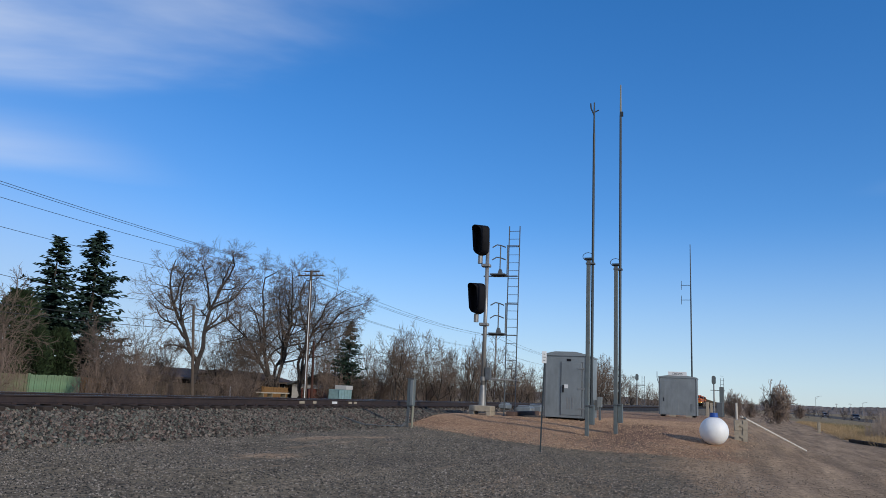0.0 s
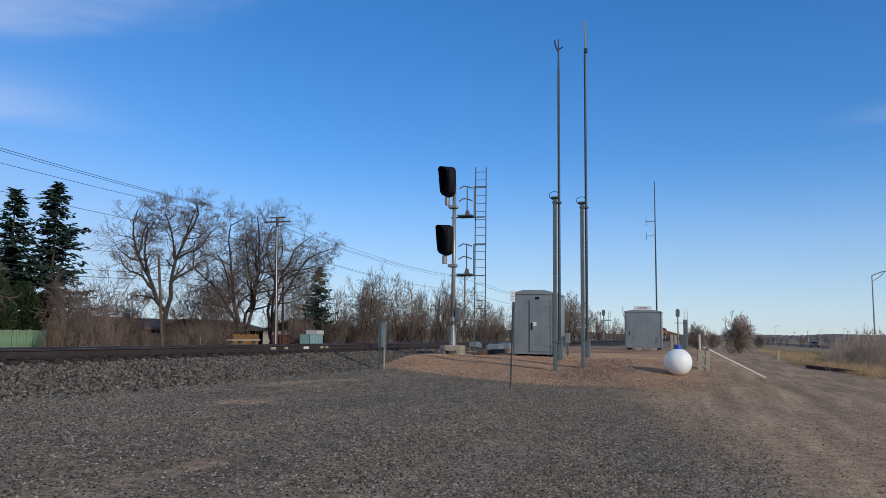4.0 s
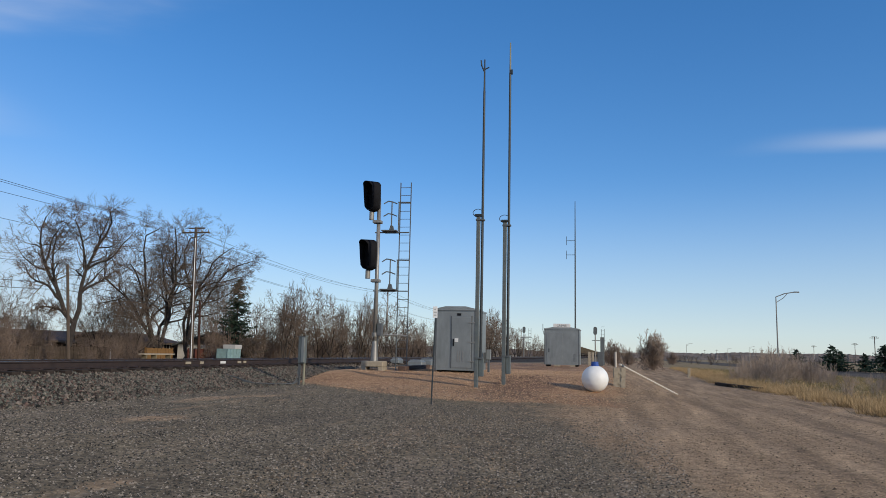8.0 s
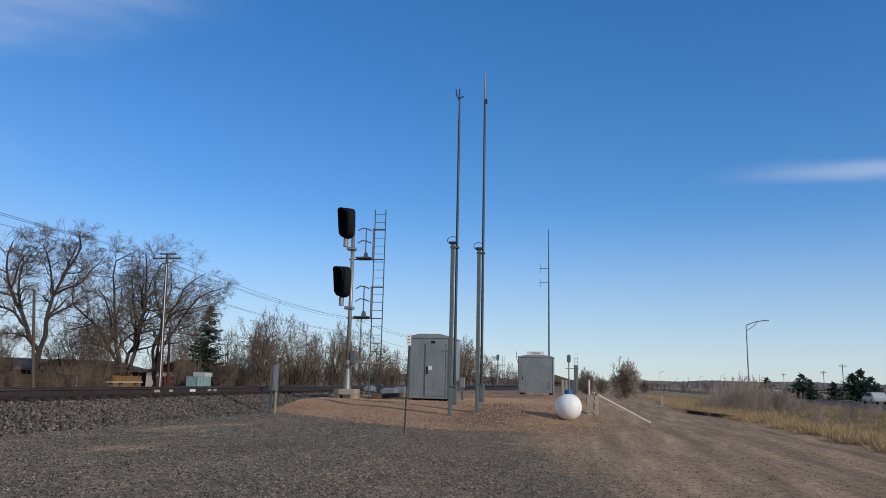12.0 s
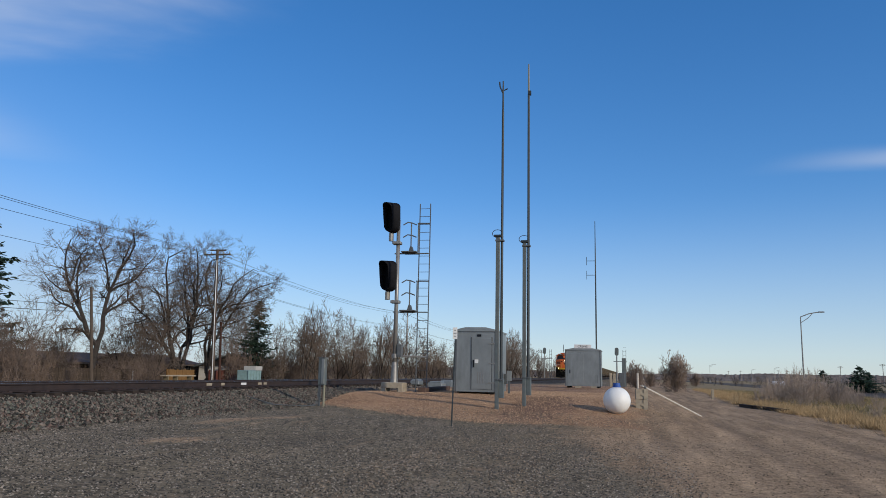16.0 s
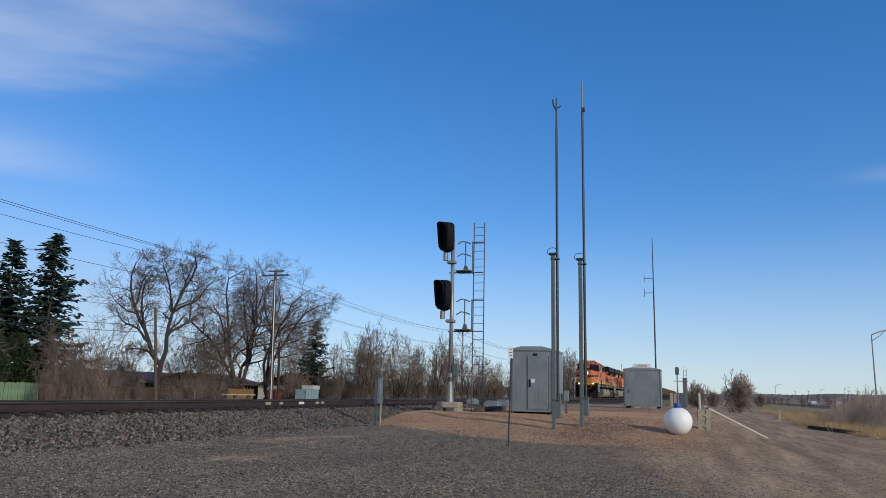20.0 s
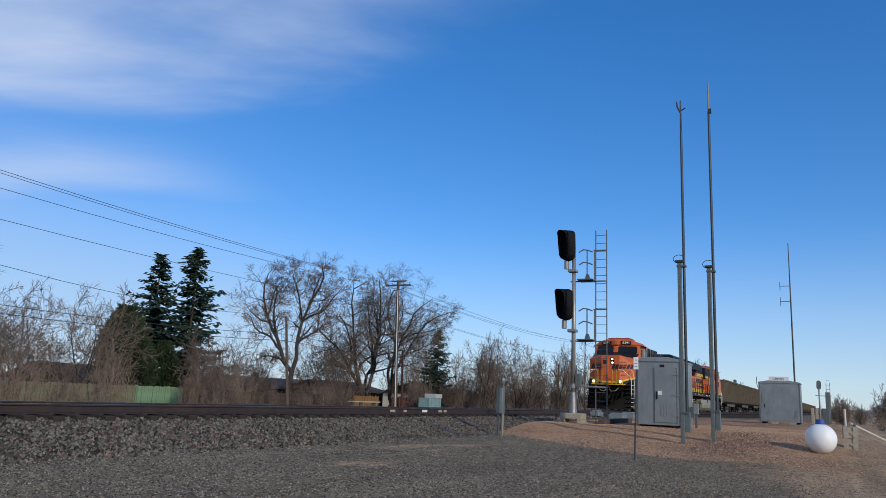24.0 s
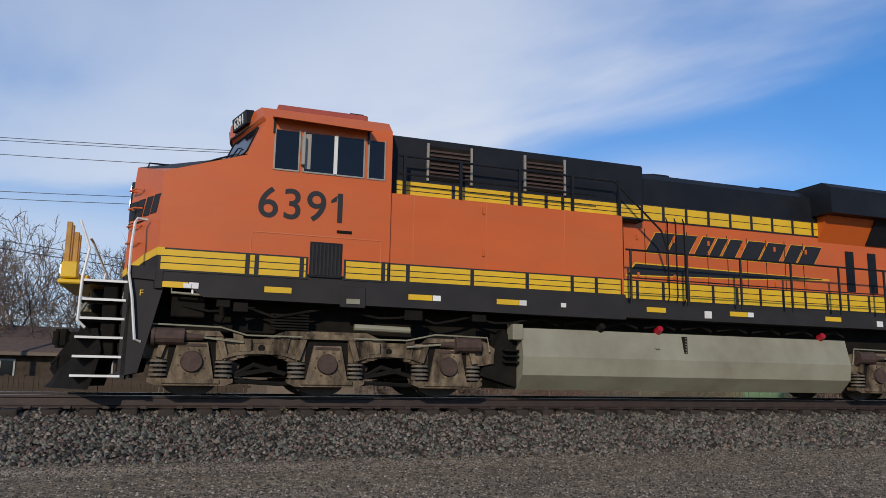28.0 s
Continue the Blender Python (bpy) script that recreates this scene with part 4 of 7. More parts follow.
        bm = bmesh.new()
        q = [(0.12, 2.62), (0.62, 2.655), (1.2, 2.7), (0.62, 2.69), (0.12, 2.7)]
        loft(bm, [[nose_at(s * y, z, 0.012) for y, z in q], [nose_at(s * y, z, -0.02) for y, z in q]])
        part("nose_mark", bm, INK, L)
    door = part("nose_door", B(-1.11, -1.05, 0.12, 0.6, 2.2, 3.4, 0.01), paint, L)
    part("door_window", B(-1.12, -1.1, 0.24, 0.48, 3.05, 3.32, 0.004), GLASS, door)
    hl = part("headlight_housing", B(-1.11, -0.98, -0.26, -0.04, 3.03, 3.48, 0.015), HOODBLACK, L)
    for z in (3.14, 3.37):
        part("headlight", cyl(bmesh.new(), (-1.125, -0.15, z), (-1.1, -0.15, z), 0.06, 0.06, 16), HEADLAMP if lit else GLASS, hl)
    # cab: its front is a shallow V in plan, leaning back, with a brow over the windscreens
    def level(z, side, mid, half):
        return [(side, -half, z), (mid, -0.08, z), (mid, 0.08, z), (side, half, z), (3.0, half, z), (3.0, -half, z)]
    bm = bmesh.new()
    loft(bm, [level(1.94, 0.0, -0.2, 1.55), level(3.3, 0.3, 0.05, 1.55), level(3.74, 0.6, 0.22, 1.55), level(4.4, 0.88, 0.5, 1.55), level(4.47, 0.84, 0.42, 1.545), level(4.7, 0.82, 0.42, 1.28), level(4.87, 0.95, 0.6, 0.8)])
    cab = part("cab", bm, paint, L, "orange wide cab")
    part("cab_roof_hatch", B(1.15, 2.75, -0.74, 0.74, 4.82, 4.99, 0.02), ROOFRED, cab, "weathered red roof hatch")
    for y in (-0.45, 0.3):
        part("roof_antenna", cyl(bmesh.new(), (1.8, y, 4.98), (1.8, y, 5.08), 0.012, seg=6), HOODBLACK, cab)
    part("roof_antenna", B(2.45, 2.7, -0.6, -0.45, 5.0, 5.05), HOODBLACK, cab)
    part("brow_trim", tube(bmesh.new(), [(0.86, -1.5, 4.46), (0.44, -0.08, 4.45), (0.44, 0.08, 4.45), (0.86, 1.5, 4.46)], 0.022), HOODBLACK, cab)
    for s in (-1, 1):
        # windscreen panes lie on the sloped front
        def front(v, t, off):
            lo = Vector((0.22, s * 0.08, 3.74)).lerp(Vector((0.6, s * 1.55, 3.74)), v)
            hi = Vector((0.5, s * 0.08, 4.4)).lerp(Vector((0.88, s * 1.55, 4.4)), v)
            return lo.lerp(hi, t) + Vector((-0.93, s * 0.24, 0.36)).normalized() * off
        bm = bmesh.new()
        outer = [front(v, t, 0.012) for v, t in ((0.1, 0.27), (0.86, 0.2), (0.9, 0.26), (0.86, 0.86), (0.82, 0.92), (0.12, 0.92), (0.07, 0.86), (0.07, 0.33))]
        inner = [front(v, t, -0.03) for v, t in ((0.1, 0.27), (0.86, 0.2), (0.9, 0.26), (0.86, 0.86), (0.82, 0.92), (0.12, 0.92), (0.07, 0.86), (0.07, 0.33))]
        loft(bm, [outer, inner])
        pane = part("windscreen", bm, GLASS, cab, "dark windscreen pane")
        ring = outer + outer[:1]
        part("gasket", tube(bmesh.new(), ring, 0.014), HOODBLACK, pane)
        part("wiper", tube(bmesh.new(), [front(0.3, 0.0, 0.05), front(0.5, 0.5, 0.04), front(0.62, 0.45, 0.03)], 0.012), HOODBLACK, cab)
        nb = part("number_board", B(-0.05, 0.1, -0.34, 0.34, -0.12, 0.12, 0.01), HOODBLACK, cab)
        nb.matrix_basis = pose(0.56, s * 0.67, 4.61, 0, -6, s * -14.5)
        letters("number", number, 0.23, HANDRAIL, nb, pose(-0.053, 0, -0.08, 90, 0, -90), 0.003, "", 0.005)
        # side windows
        for x0, x1 in ((1.05, 1.42), (1.52, 2.02), (2.05, 2.5), (2.6, 2.86)):
            bm = bmesh.new()
            ybox(bm, s, x0, x1, 1.545, 1.556, 3.62, 4.27)
            w = part("side_window", bm, GLASS, cab)
            bm = bmesh.new()
            ybox(bm, s, x0 - 0.025, x0, 1.545, 1.566, 3.6, 4.29)
            ybox(bm, s, x1, x1 + 0.025, 1.545, 1.566, 3.6, 4.29)
            ybox(bm, s, x0, x1, 1.545, 1.566, 3.595, 3.62)
            part("window_frame", bm, ALUFRAME, w)
        part("window_mullion", ybox(bmesh.new(), s, 2.0, 2.06, 1.55, 1.572, 3.62, 4.27), HANDRAIL, cab, "white window bar")
        part("sunshade", ybox(bmesh.new(), s, 1.53, 1.62, 1.55, 1.562, 3.66, 4.25), ALUFRAME, cab, "beige folded sunshade")
        for x in (1.0, 2.56):
            part("visor_bracket", prism(bmesh.new(), [(x, 4.2), (x + 0.03, 4.2), (x + 0.03, 4.44), (x, 4.44)], *sorted((s * 1.55, s * 1.58)), "y"), HOODBLACK, cab)
        bm = bmesh.new()
        loft(bm, [[(0.98, s * 1.5, 4.5), (0.98, s * 1.8, 4.42), (0.98, s * 1.8, 4.395), (0.98, s * 1.5, 4.47)], [(2.6, s * 1.5, 4.46), (2.6, s * 1.8, 4.38), (2.6, s * 1.8, 4.355), (2.6, s * 1.5, 4.43)]])
        part("sun_visor", bm, paint, cab)
        bm = bmesh.new()
        ybox(bm, s, 1.46, 1.52, 1.56, 1.66, 3.7, 4.2, 0.01)
        part("mirror", bm, ALUFRAME, cab)
        letters("number", number, 0.70, INK, cab, pose(1.56, -1.556, 2.82, 90, 0, 0) if s < 0 else pose(1.56, 1.556, 2.82, 90, 0, 180), 0.003, "dark road number on the cab side", 0.006)
        if number.endswith("1"):
            x = 2.075 if s < 0 else 1.05
            part("digit_flag", prism(bmesh.new(), [(x - 0.085, 3.185), (x - 0.085, 3.135), (x, 3.165), (x + 0.02, 3.27)], *sorted((s * 1.553, s * 1.559)), "y"), INK, cab)
        bm = bmesh.new()
        ybox(bm, s, 1.68, 2.2, 1.55, 1.575, 1.9, 2.47, 0.005)
        v = part("vent", bm, HOODBLACK, cab, "black louvred vent")
        for k in range(8):
            bm = bmesh.new()
            ybox(bm, s, 1.71 + k * 0.062, 1.735 + k * 0.062, 1.575, 1.59, 1.93, 2.44)
            part("louvre", bm, SILLGREY, v)
        for x0, x1, z0, z1 in ((0.75, 2.85, 2.56, 2.575), (0.75, 0.76, 2.22, 2.57), (2.84, 2.855, 2.2, 2.56), (2.1, 2.35, 2.64, 2.69)):
            bm = bmesh.new()
            ybox(bm, s, x0, x1, 1.548, 1.558, z0, z1)
            part("panel_seam", bm, UNDER if z1 - z0 > 0.03 and x1 - x0 > 0.1 else ORANGE2, cab)
    # cabinet behind the cab, with its walkway on top
    part("equipment_cabinet", B(3.0, 7.55, -1.5, 1.5, 1.92, 3.42, 0.015), paint, L, "orange equipment cabinet")
    for s in (-1, 1):
        for x in (3.42, 4.75, 6.3):
            bm = bmesh.new()
            ybox(bm, s, x, x + 0.012, 1.5, 1.506, 2.25, 3.4)
            part("door_seam", bm, ORANGE2, L)
        for x in (4.68,):
            for z in (2.45, 3.2):
                bm = bmesh.new()
                ybox(bm, s, x, x + 0.04, 1.5, 1.53, z, z + 0.12)
                part("hinge", bm, paint, L)
    stripe(L, 1.552, -0.58, 1.66, 1.88, 2.2, (0.72, 0.86, 1.56))
    stripe(L, 1.552, 2.24, 3.0, 1.9, 2.2, (2.9,))
    stripe(L, 1.505, 3.0, 7.5, 1.9, 2.2, (3.34, 4.5, 5.55, 6.45, 6.95))
    # upper hoods
    part("hood_upper", B(3.02, 8.25, -1.18, 1.18, 3.42, 4.55, 0.03), HOODBLACK, L, "black upper hood")
    stripe(L, 1.18, 3.15, 8.2, 3.48, 3.74, (4.25, 5.4, 6.1, 6.45), 2)
    for s in (-1, 1):
        for x0 in (3.75, 5.65):
            bm = bmesh.new()
            ybox(bm, s, x0, x0 + 0.85, 1.18, 1.195, 3.8, 4.42)
            v = part("air_intake", bm, UNDER, L)
            for k in range(7):
                bm = bmesh.new()
                ybox(bm, s, x0 + 0.04, x0 + 0.81, 1.19, 1.22, 3.84 + k * 0.078, 3.875 + k * 0.078)
                part("louvre", bm, RUSTCAP, v)
            for x in (x0, x0 + 0.83):
                bm = bmesh.new()
                ybox(bm, s, x - 0.02, x + 0.02, 1.19, 1.23, 3.77, 4.46)
                part("intake_frame", bm, ALUFRAME, v)
        for x in (3.25, 4.28, 5.42, 6.5, 7.5):
            part("hood_rail_post", ybox(bmesh.new(), s, x - 0.025, x + 0.025, 1.44, 1.49, 3.3, 4.1), HOODBLACK, L)
        part("hood_rail", tube(bmesh.new(), [(3.15, s * 1.47, 4.1), (7.4, s * 1.47, 4.08), (8.4, s * 1.5, 3.2), (8.55, s * 1.52, 2.75)], 0.022), HOODBLACK, L)
        part("hood_rail", tube(bmesh.new(), [(3.15, s * 1.47, 3.78), (7.0, s * 1.47, 3.76)], 0.02), HOODBLACK, L)
    bm = bmesh.new()
    loft(bm, [[(x, -0.95, 1.75), (x, -0.95, 4.36), (x, -0.78, 4.5), (x, 0.78, 4.5), (x, 0.95, 4.36), (x, 0.95, 1.75)] for x in (7.5, 12.85)])
    part("engine_hood", bm, paint, L, "orange engine hood")
    bm = bmesh.new()
    loft(bm, [[(x, -0.962, 3.84), (x, -0.962, 4.37), (x, -0.785, 4.515), (x, 0.785, 4.515), (x, 0.962, 4.37), (x, 0.962, 3.84)] for x in (8.26, 12.85)])
    part("hood_top", bm, HOODBLACK, L)
    stripe(L, 0.965, 8.3, 13.7, 3.52, 3.82, tuple(8.85 + 0.55 * k for k in range(9)), 1)
    stripe(L, 0.955, 7.6, 18.4, 1.92, 2.28, tuple(8.2 + 0.6 * k for k in range(17)), 2)
    for s in (-1, 1):
        part("hood_base", ybox(bmesh.new(), s, 7.56, 18.9, 0.93, 0.956, 1.74, 1.9), SILLGREY, L)
        swoosh_mark(L, s, 8.4, 13.0, 2.86, 0.952, 0.42)
        for k in range(10):
            bm = bmesh.new()
            ybox(bm, s, 7.9 + k * 0.5, 7.912 + k * 0.5, 0.95, 0.957, 2.15, 3.34)
            part("door_seam", bm, UNDER, L)
        for k in range(6):
            bm = bmesh.new()
            ybox(bm, s, 8.2 + k * 0.85, 8.25 + k * 0.85, 0.955, 0.975, 2.35, 2.45)
            ybox(bm, s, 8.2 + k * 0.85, 8.25 + k * 0.85, 0.955, 0.975, 3.1, 3.2)
            part("door_latch", bm, paint, L)
    # radiator section
    bm = bmesh.new()
    loft(bm, [[(x, -0.95, 1.75), (x, -0.95, 3.4), (x, -1.25, 3.95), (x, 1.25, 3.95), (x, 0.95, 3.4), (x, 0.95, 1.75)] for x in (12.85, 18.9)])
    part("radiator_hood", bm, paint, L, "orange radiator compartment")
    bm = bmesh.new()
    loft(bm, [[(x, -1.52, 3.95), (x, -1.52, 4.5), (x, -1.3, 4.64), (x, 1.3, 4.64), (x, 1.52, 4.5), (x, 1.52, 3.95)] for x in (12.7, 19.55)])
    part("radiator", bm, HOODBLACK, L, "black overhanging radiator wings")
    for s in (-1, 1):
        for k in range(3):
            x = 14.2 + k * 1.45
            bm = bmesh.new()
            loft(bm, [[(x, s * 0.96, 3.42), (x, s * 1.26, 3.94), (x, s * 1.3, 3.94), (x, s * 1.0, 3.42)], [(x + 1.25, s * 0.96, 3.42), (x + 1.25, s * 1.26, 3.94), (x + 1.25, s * 1.3, 3.94), (x + 1.25, s * 1.0, 3.42)]])
            part("radiator_screen", bm, HOODBLACK, L)
        for k, x in enumerate((13.6, 14.25, 14.9, 15.5)):
            bm = bmesh.new()
            ybox(bm, s, x, x + 0.24, 0.95, 0.962, 2.35, 3.25)
            part("blower_vent", bm, HOODBLACK, L, "dark vent slot")
        for x in (16.4, 17.6):
            bm = bmesh.new()
            ybox(bm, s, x, x + 0.75, 0.95, 0.957, 2.3, 3.3)
            part("access_door", bm, ORANGE2, L)
    part("rear_hood", B(18.85, 19.2, -0.85, 0.85, 1.75, 3.9, 0.05), paint, L)
    letters("number", "5788" if number != "6391" else number, 0.3, INK, L, pose(19.205, 0, 3.15, 90, 0, 90), 0.003)
    part("rear_stripe", B(19.2, 19.21, -0.85, 0.85, 3.5, 3.85), YELLOW, L)
    # exhaust and roof fittings
    part("exhaust_stack", B(9.9, 10.8, -0.4, 0.4, 4.51, 4.6, 0.03), HOODBLACK, L)
    bm = bmesh.new()
    for k in range(3):
        cyl(bm, (8.75 + k * 0.16, -0.35, 4.58 + 0.02 * k), (9.1 + k * 0.16, -0.35, 4.6), 0.07, 0.09, 8)
    part("air_horn", bm, HOODBLACK, L)
    part("winterisation_hatch", B(11.6, 12.6, -0.7, 0.7, 4.51, 4.58, 0.02), HOODBLACK, L)
    # walkway handrails
    for s in (-1, 1):
        for k in range(10):
            x = 7.7 + k * 1.27
            part("rail_stanchion", cyl(bmesh.new(), (x, s * 1.5, 1.7), (x, s * 1.5, 2.78), 0.024, seg=8), HOODBLACK, L)
        part("handrail", tube(bmesh.new(), [(7.6, s * 1.5, 2.78), (19.2, s * 1.5, 2.76)], 0.02), HOODBLACK, L)
        part("handrail", tube(bmesh.new(), [(7.7, s * 1.5, 2.25), (19.1, s * 1.5, 2.24)], 0.012), HOODBLACK, L)
        for x in (8.9, 9.1, 9.3):
            part("grab_iron", tube(bmesh.new(), [(x, s * 0.97, 1.9), (x, s * 1.02, 2.0), (x, s * 1.02, 3.5), (x, s * 0.97, 3.6)], 0.012), UNDER, L)
    # fuel tank
    bm = bmesh.new()
    loft(bm, [[(x, -1.38, 1.24), (x, -1.5, 0.74), (x, -1.46, 0.42), (x, -1.2, 0.16), (x, 1.2, 0.16), (x, 1.46, 0.42), (x, 1.5, 0.74), (x, 1.38, 1.24)] for x in (5.48, 12.95)])
    tank = part("fuel_tank", bm, TANKGREY, L, "grey angular fuel tank")
    for s in (-1, 1):
        bm = bmesh.new()
        ybox(bm, s, 8.86, 8.94, 1.36, 1.47, 0.86, 1.19, 0.005)
        gauge = part("fuel_gauge", bm, UNDER, tank, "dark slotted sight gauge")
        for k in range(6):
            part("gauge_bolt", cyl(bmesh.new(), (8.9, s * 1.468, 0.89 + k * 0.053), (8.9, s * 1.478, 0.89 + k * 0.053), 0.012, seg=6), TANKGREY, gauge)
        part("lifting_eye", tube(bmesh.new(), [(8.2, s * 1.42, 0.98), (8.24, s * 1.48, 0.95), (8.3, s * 1.48, 0.95), (8.34, s * 1.42, 0.98)], 0.012), TANKGREY, tank)
        mount = part("tank_mount", ybox(bmesh.new(), s, 5.3, 5.5, 1.2, 1.46, 1.02, 1.3, 0.015), TANKGREY, tank)
        for z in (0.62, 0.72, 0.82):
            part("mount_plate", ybox(bmesh.new(), s, 5.18, 5.46, 1.15, 1.38, z, z + 0.035, 0.006), UNDER, mount)
        for x in (7.1, 8.35, 12.3):
            part("filler_cap", cyl(bmesh.new(), (x, s * 1.35, 1.27), (x, s * 1.46, 1.33), 0.075, 0.06, 10), REDLENS if x > 8 else UNDER, tank)
        bm = bmesh.new()
        prism(bm, [(4.75, 0.4), (5.46, 0.2), (5.46, 1.0), (5.2, 1.2)], *sorted((s * 0.9, s * 1.25)), "y")
        part("air_tank_bracket", bm, UNDER, L)
        for k in range(9):
            part("underfloor_pipe", tube(bmesh.new(), [(5.6 + k * 0.85, s * 1.2, 1.35), (6.0 + k * 0.85, s * 1.28, 1.42), (6.3 + k * 0.85, s * 1.2, 1.33)], 0.035), UNDER, L)
    wheels = truck(L, 0.0, 4.14, TRUCK) + truck(L, 13.85, 4.14, TRUCK)
    # front end: pilot, steps, posts, lamps
    for end, flip in ((-1, 1), (1, -1)):
        def X(x):
            return x if end < 0 else 17.99 - x
        def span(a, b):
            return sorted((X(a), X(b)))
        part("pilot", B(*span(-1.3, -1.1), -1.4, 1.4, 0.55, 1.7, 0.02), UNDER, L)
        part("pilot_step_panel", B(*span(-1.5, -1.3), -0.95, 0.95, 1.25, 1.6, 0.03), UNDER, L)
        for y in (-0.62, -0.38, 0.38, 0.62):
            part("cut_lever", tube(bmesh.new(), [(X(-1.32), y, 1.3), (X(-1.5), y, 1.2), (X(-1.75), y * 0.9, 0.8), (X(-2.02), y * 0.8, 0.45)], 0.022), UNDER, L)
        for y in (-0.9, 0.9):
            part("pilot_bracket", B(*span(-1.62, -1.3), y - 0.06, y + 0.06, 0.7, 1.25, 0.02), UNDER, L)
        bm = bmesh.new()
        for s in (-1, 1):
            blade = []
            for y, back, top in ((1.47, -1.34, 0.98), (1.2, -1.5, 0.95), (0.85, -1.7, 0.84), (0.5, -1.9, 0.6), (0.22, -2.02, 0.42), (0.0, -2.06, 0.38)):
                h = top - 0.1
                face = [(back - 0.1, 0.1), (back - 0.02, 0.1 + h * 0.3), (back + 0.03, 0.1 + h * 0.65), (back - 0.04, top)]
                blade.append([(X(x), s * y, z) for x, z in face] + [(X(x + 0.05), s * y, z) for x, z in face[::-1]])
            loft(bm, blade)
        part("snow_plough", bm, UNDER, L, "dirty black snow plough")
        bm = cyl(bmesh.new(), (X(-1.3), 0, 0.87), (X(-1.95), 0, 0.87), 0.11, 0.11, 10)
        box(bm, *span(-2.0, -1.86), -0.15, 0.15, 0.72, 1.02, 0.04)
        cyl(bm, (X(-2.0), 0.1, 0.72), (X(-2.0), 0.1, 1.02), 0.075, 0.075, 12)
        cyl(bm, (X(-2.03), -0.11, 0.76), (X(-2.03), -0.11, 0.98), 0.055, 0.055, 12)
        part("coupler", bm, UNDER, L)
        part("anticlimber", B(*span(-1.98, -1.0), -1.05, 1.05, 1.65, 1.72, 0.02), YELLOW if end < 0 else SILLGREY, L)
        for y in (-0.75, -0.2, 0.25, 0.7):
            part("air_hose", tube(bmesh.new(), [(X(-1.32), y, 1.3), (X(-1.55), y + 0.05, 1.1), (X(-1.62), y + 0.18, 0.95), (X(-1.5), y + 0.32, 1.05)], 0.03), UNDER, L)
        part("mu_cable", tube(bmesh.new(), [(X(-1.5), -0.7, 1.55), (X(-1.68), -0.5, 1.28), (X(-1.68), -0.2, 1.25), (X(-1.55), 0.0, 1.5), (X(-1.68), 0.25, 1.27), (X(-1.68), 0.5, 1.3), (X(-1.5), 0.7, 1.55)], 0.026), TANKGREY, L)
        part("red_lens", cyl(bmesh.new(), (X(-1.5), -0.05, 1.52), (X(-1.62), -0.05, 1.52), 0.09, 0.09, 12), REDLENS, L)
        for s in (-1, 1):
            lo, hi = sorted((s * 1.0, s * 1.5))
            part("step_well", B(*span(-1.02, -0.92), lo, hi, 0.25, 1.75), SILLGREY, L)
            bm = bmesh.new()
            prism(bm, [(X(-0.95), 1.75), (X(-0.45), 1.75), (X(-0.75), 0.35), (X(-0.98), 0.3)], *sorted((s * 1.44, s * 1.5)), "y")
            part("step_side", bm, SILLGREY, L)
            if end < 0:
                letters("end_letter", "F", 0.13, YELLOW, L, pose(-0.78, s * 1.502, 1.48, 90, 0, 0 if s < 0 else 180), 0.002, "yellow letter on the step side")
            part("data_plate", B(*span(-1.04, -1.02), *sorted((s * 1.1, s * 1.46)), 1.42, 1.53, 0.003), ALUFRAME, L, "pale data plate")
            part("step_light", cyl(bmesh.new(), (X(-1.02), s * 1.15, 1.64), (X(-1.05), s * 1.15, 1.64), 0.05, 0.05, 12), HANDRAIL, L)
            for k in range(5):
                part("riser", B(*span(-1.045, -1.02), *sorted((s * 1.04, s * 1.46)), 0.36 + k * 0.275, 0.5 + k * 0.275, 0.006), UNDER, L)
            for k in range(6):
                z = 0.3 + k * 0.275
                st = part("step", B(*span(-1.62 + 0.01 * k, -0.98), lo, hi, z - 0.02, z, 0.004), SILLGREY, L)
                part("step_edge", B(*span(-1.64 + 0.01 * k, -0.98), *sorted((s * 1.5, s * 1.52)), z - 0.022, z + 0.012), HANDRAIL, st)
                part("step_lip", B(*span(-1.65 + 0.01 * k, -1.62 + 0.01 * k), lo, hi, z - 0.03, z), SILLGREY, st)
            part("handrail", tube(bmesh.new(), [(X(-1.5), s * 1.5, 0.98), (X(-1.6), s * 1.52, 1.08), (X(-1.59), s * 1.52, 1.7), (X(-1.53), s * 1.5, 2.13), (X(-1.62), s * 1.3, 2.35), (X(-1.74), s * 1.0, 2.62), (X(-1.76), s * 0.7, 2.64)], 0.022), HANDRAIL, L, "white bent handrail")
            part("handrail", tube(bmesh.new(), [(X(-0.74), s * 1.5, 0.8), (X(-0.82), s * 1.56, 0.83), (X(-0.9), s * 1.57, 1.45), (X(-0.97), s * 1.57, 1.8), (X(-0.97), s * 1.54, 2.2), (X(-0.95), s * 1.46, 2.58), (X(-0.92), s * 1.38, 2.66), (X(-0.78), s * 1.3, 2.66)], 0.022), HANDRAIL, L, "white bent handrail")
            if end < 0:
                for y in (0.35, 0.62):
                    part("end_post", B(*span(-1.97, -1.89), *sorted((s * y - 0.04, s * y + 0.04)), 1.7, 2.66, 0.01), SHADEDYELLOW, L, "yellow end post with its shade put into the colour")
                lamp = part("ditch_light", B(*span(-1.95, -1.72), *sorted((s * 0.76, s * 1.02)), 1.74, 1.99, 0.02), YELLOW, L)
                part("lens", cyl(bmesh.new(), (X(-1.97), s * 0.89, 1.88), (X(-1.945), s * 0.89, 1.88), 0.07, 0.07, 16), HEADLAMP if lit else GLASS, lamp)
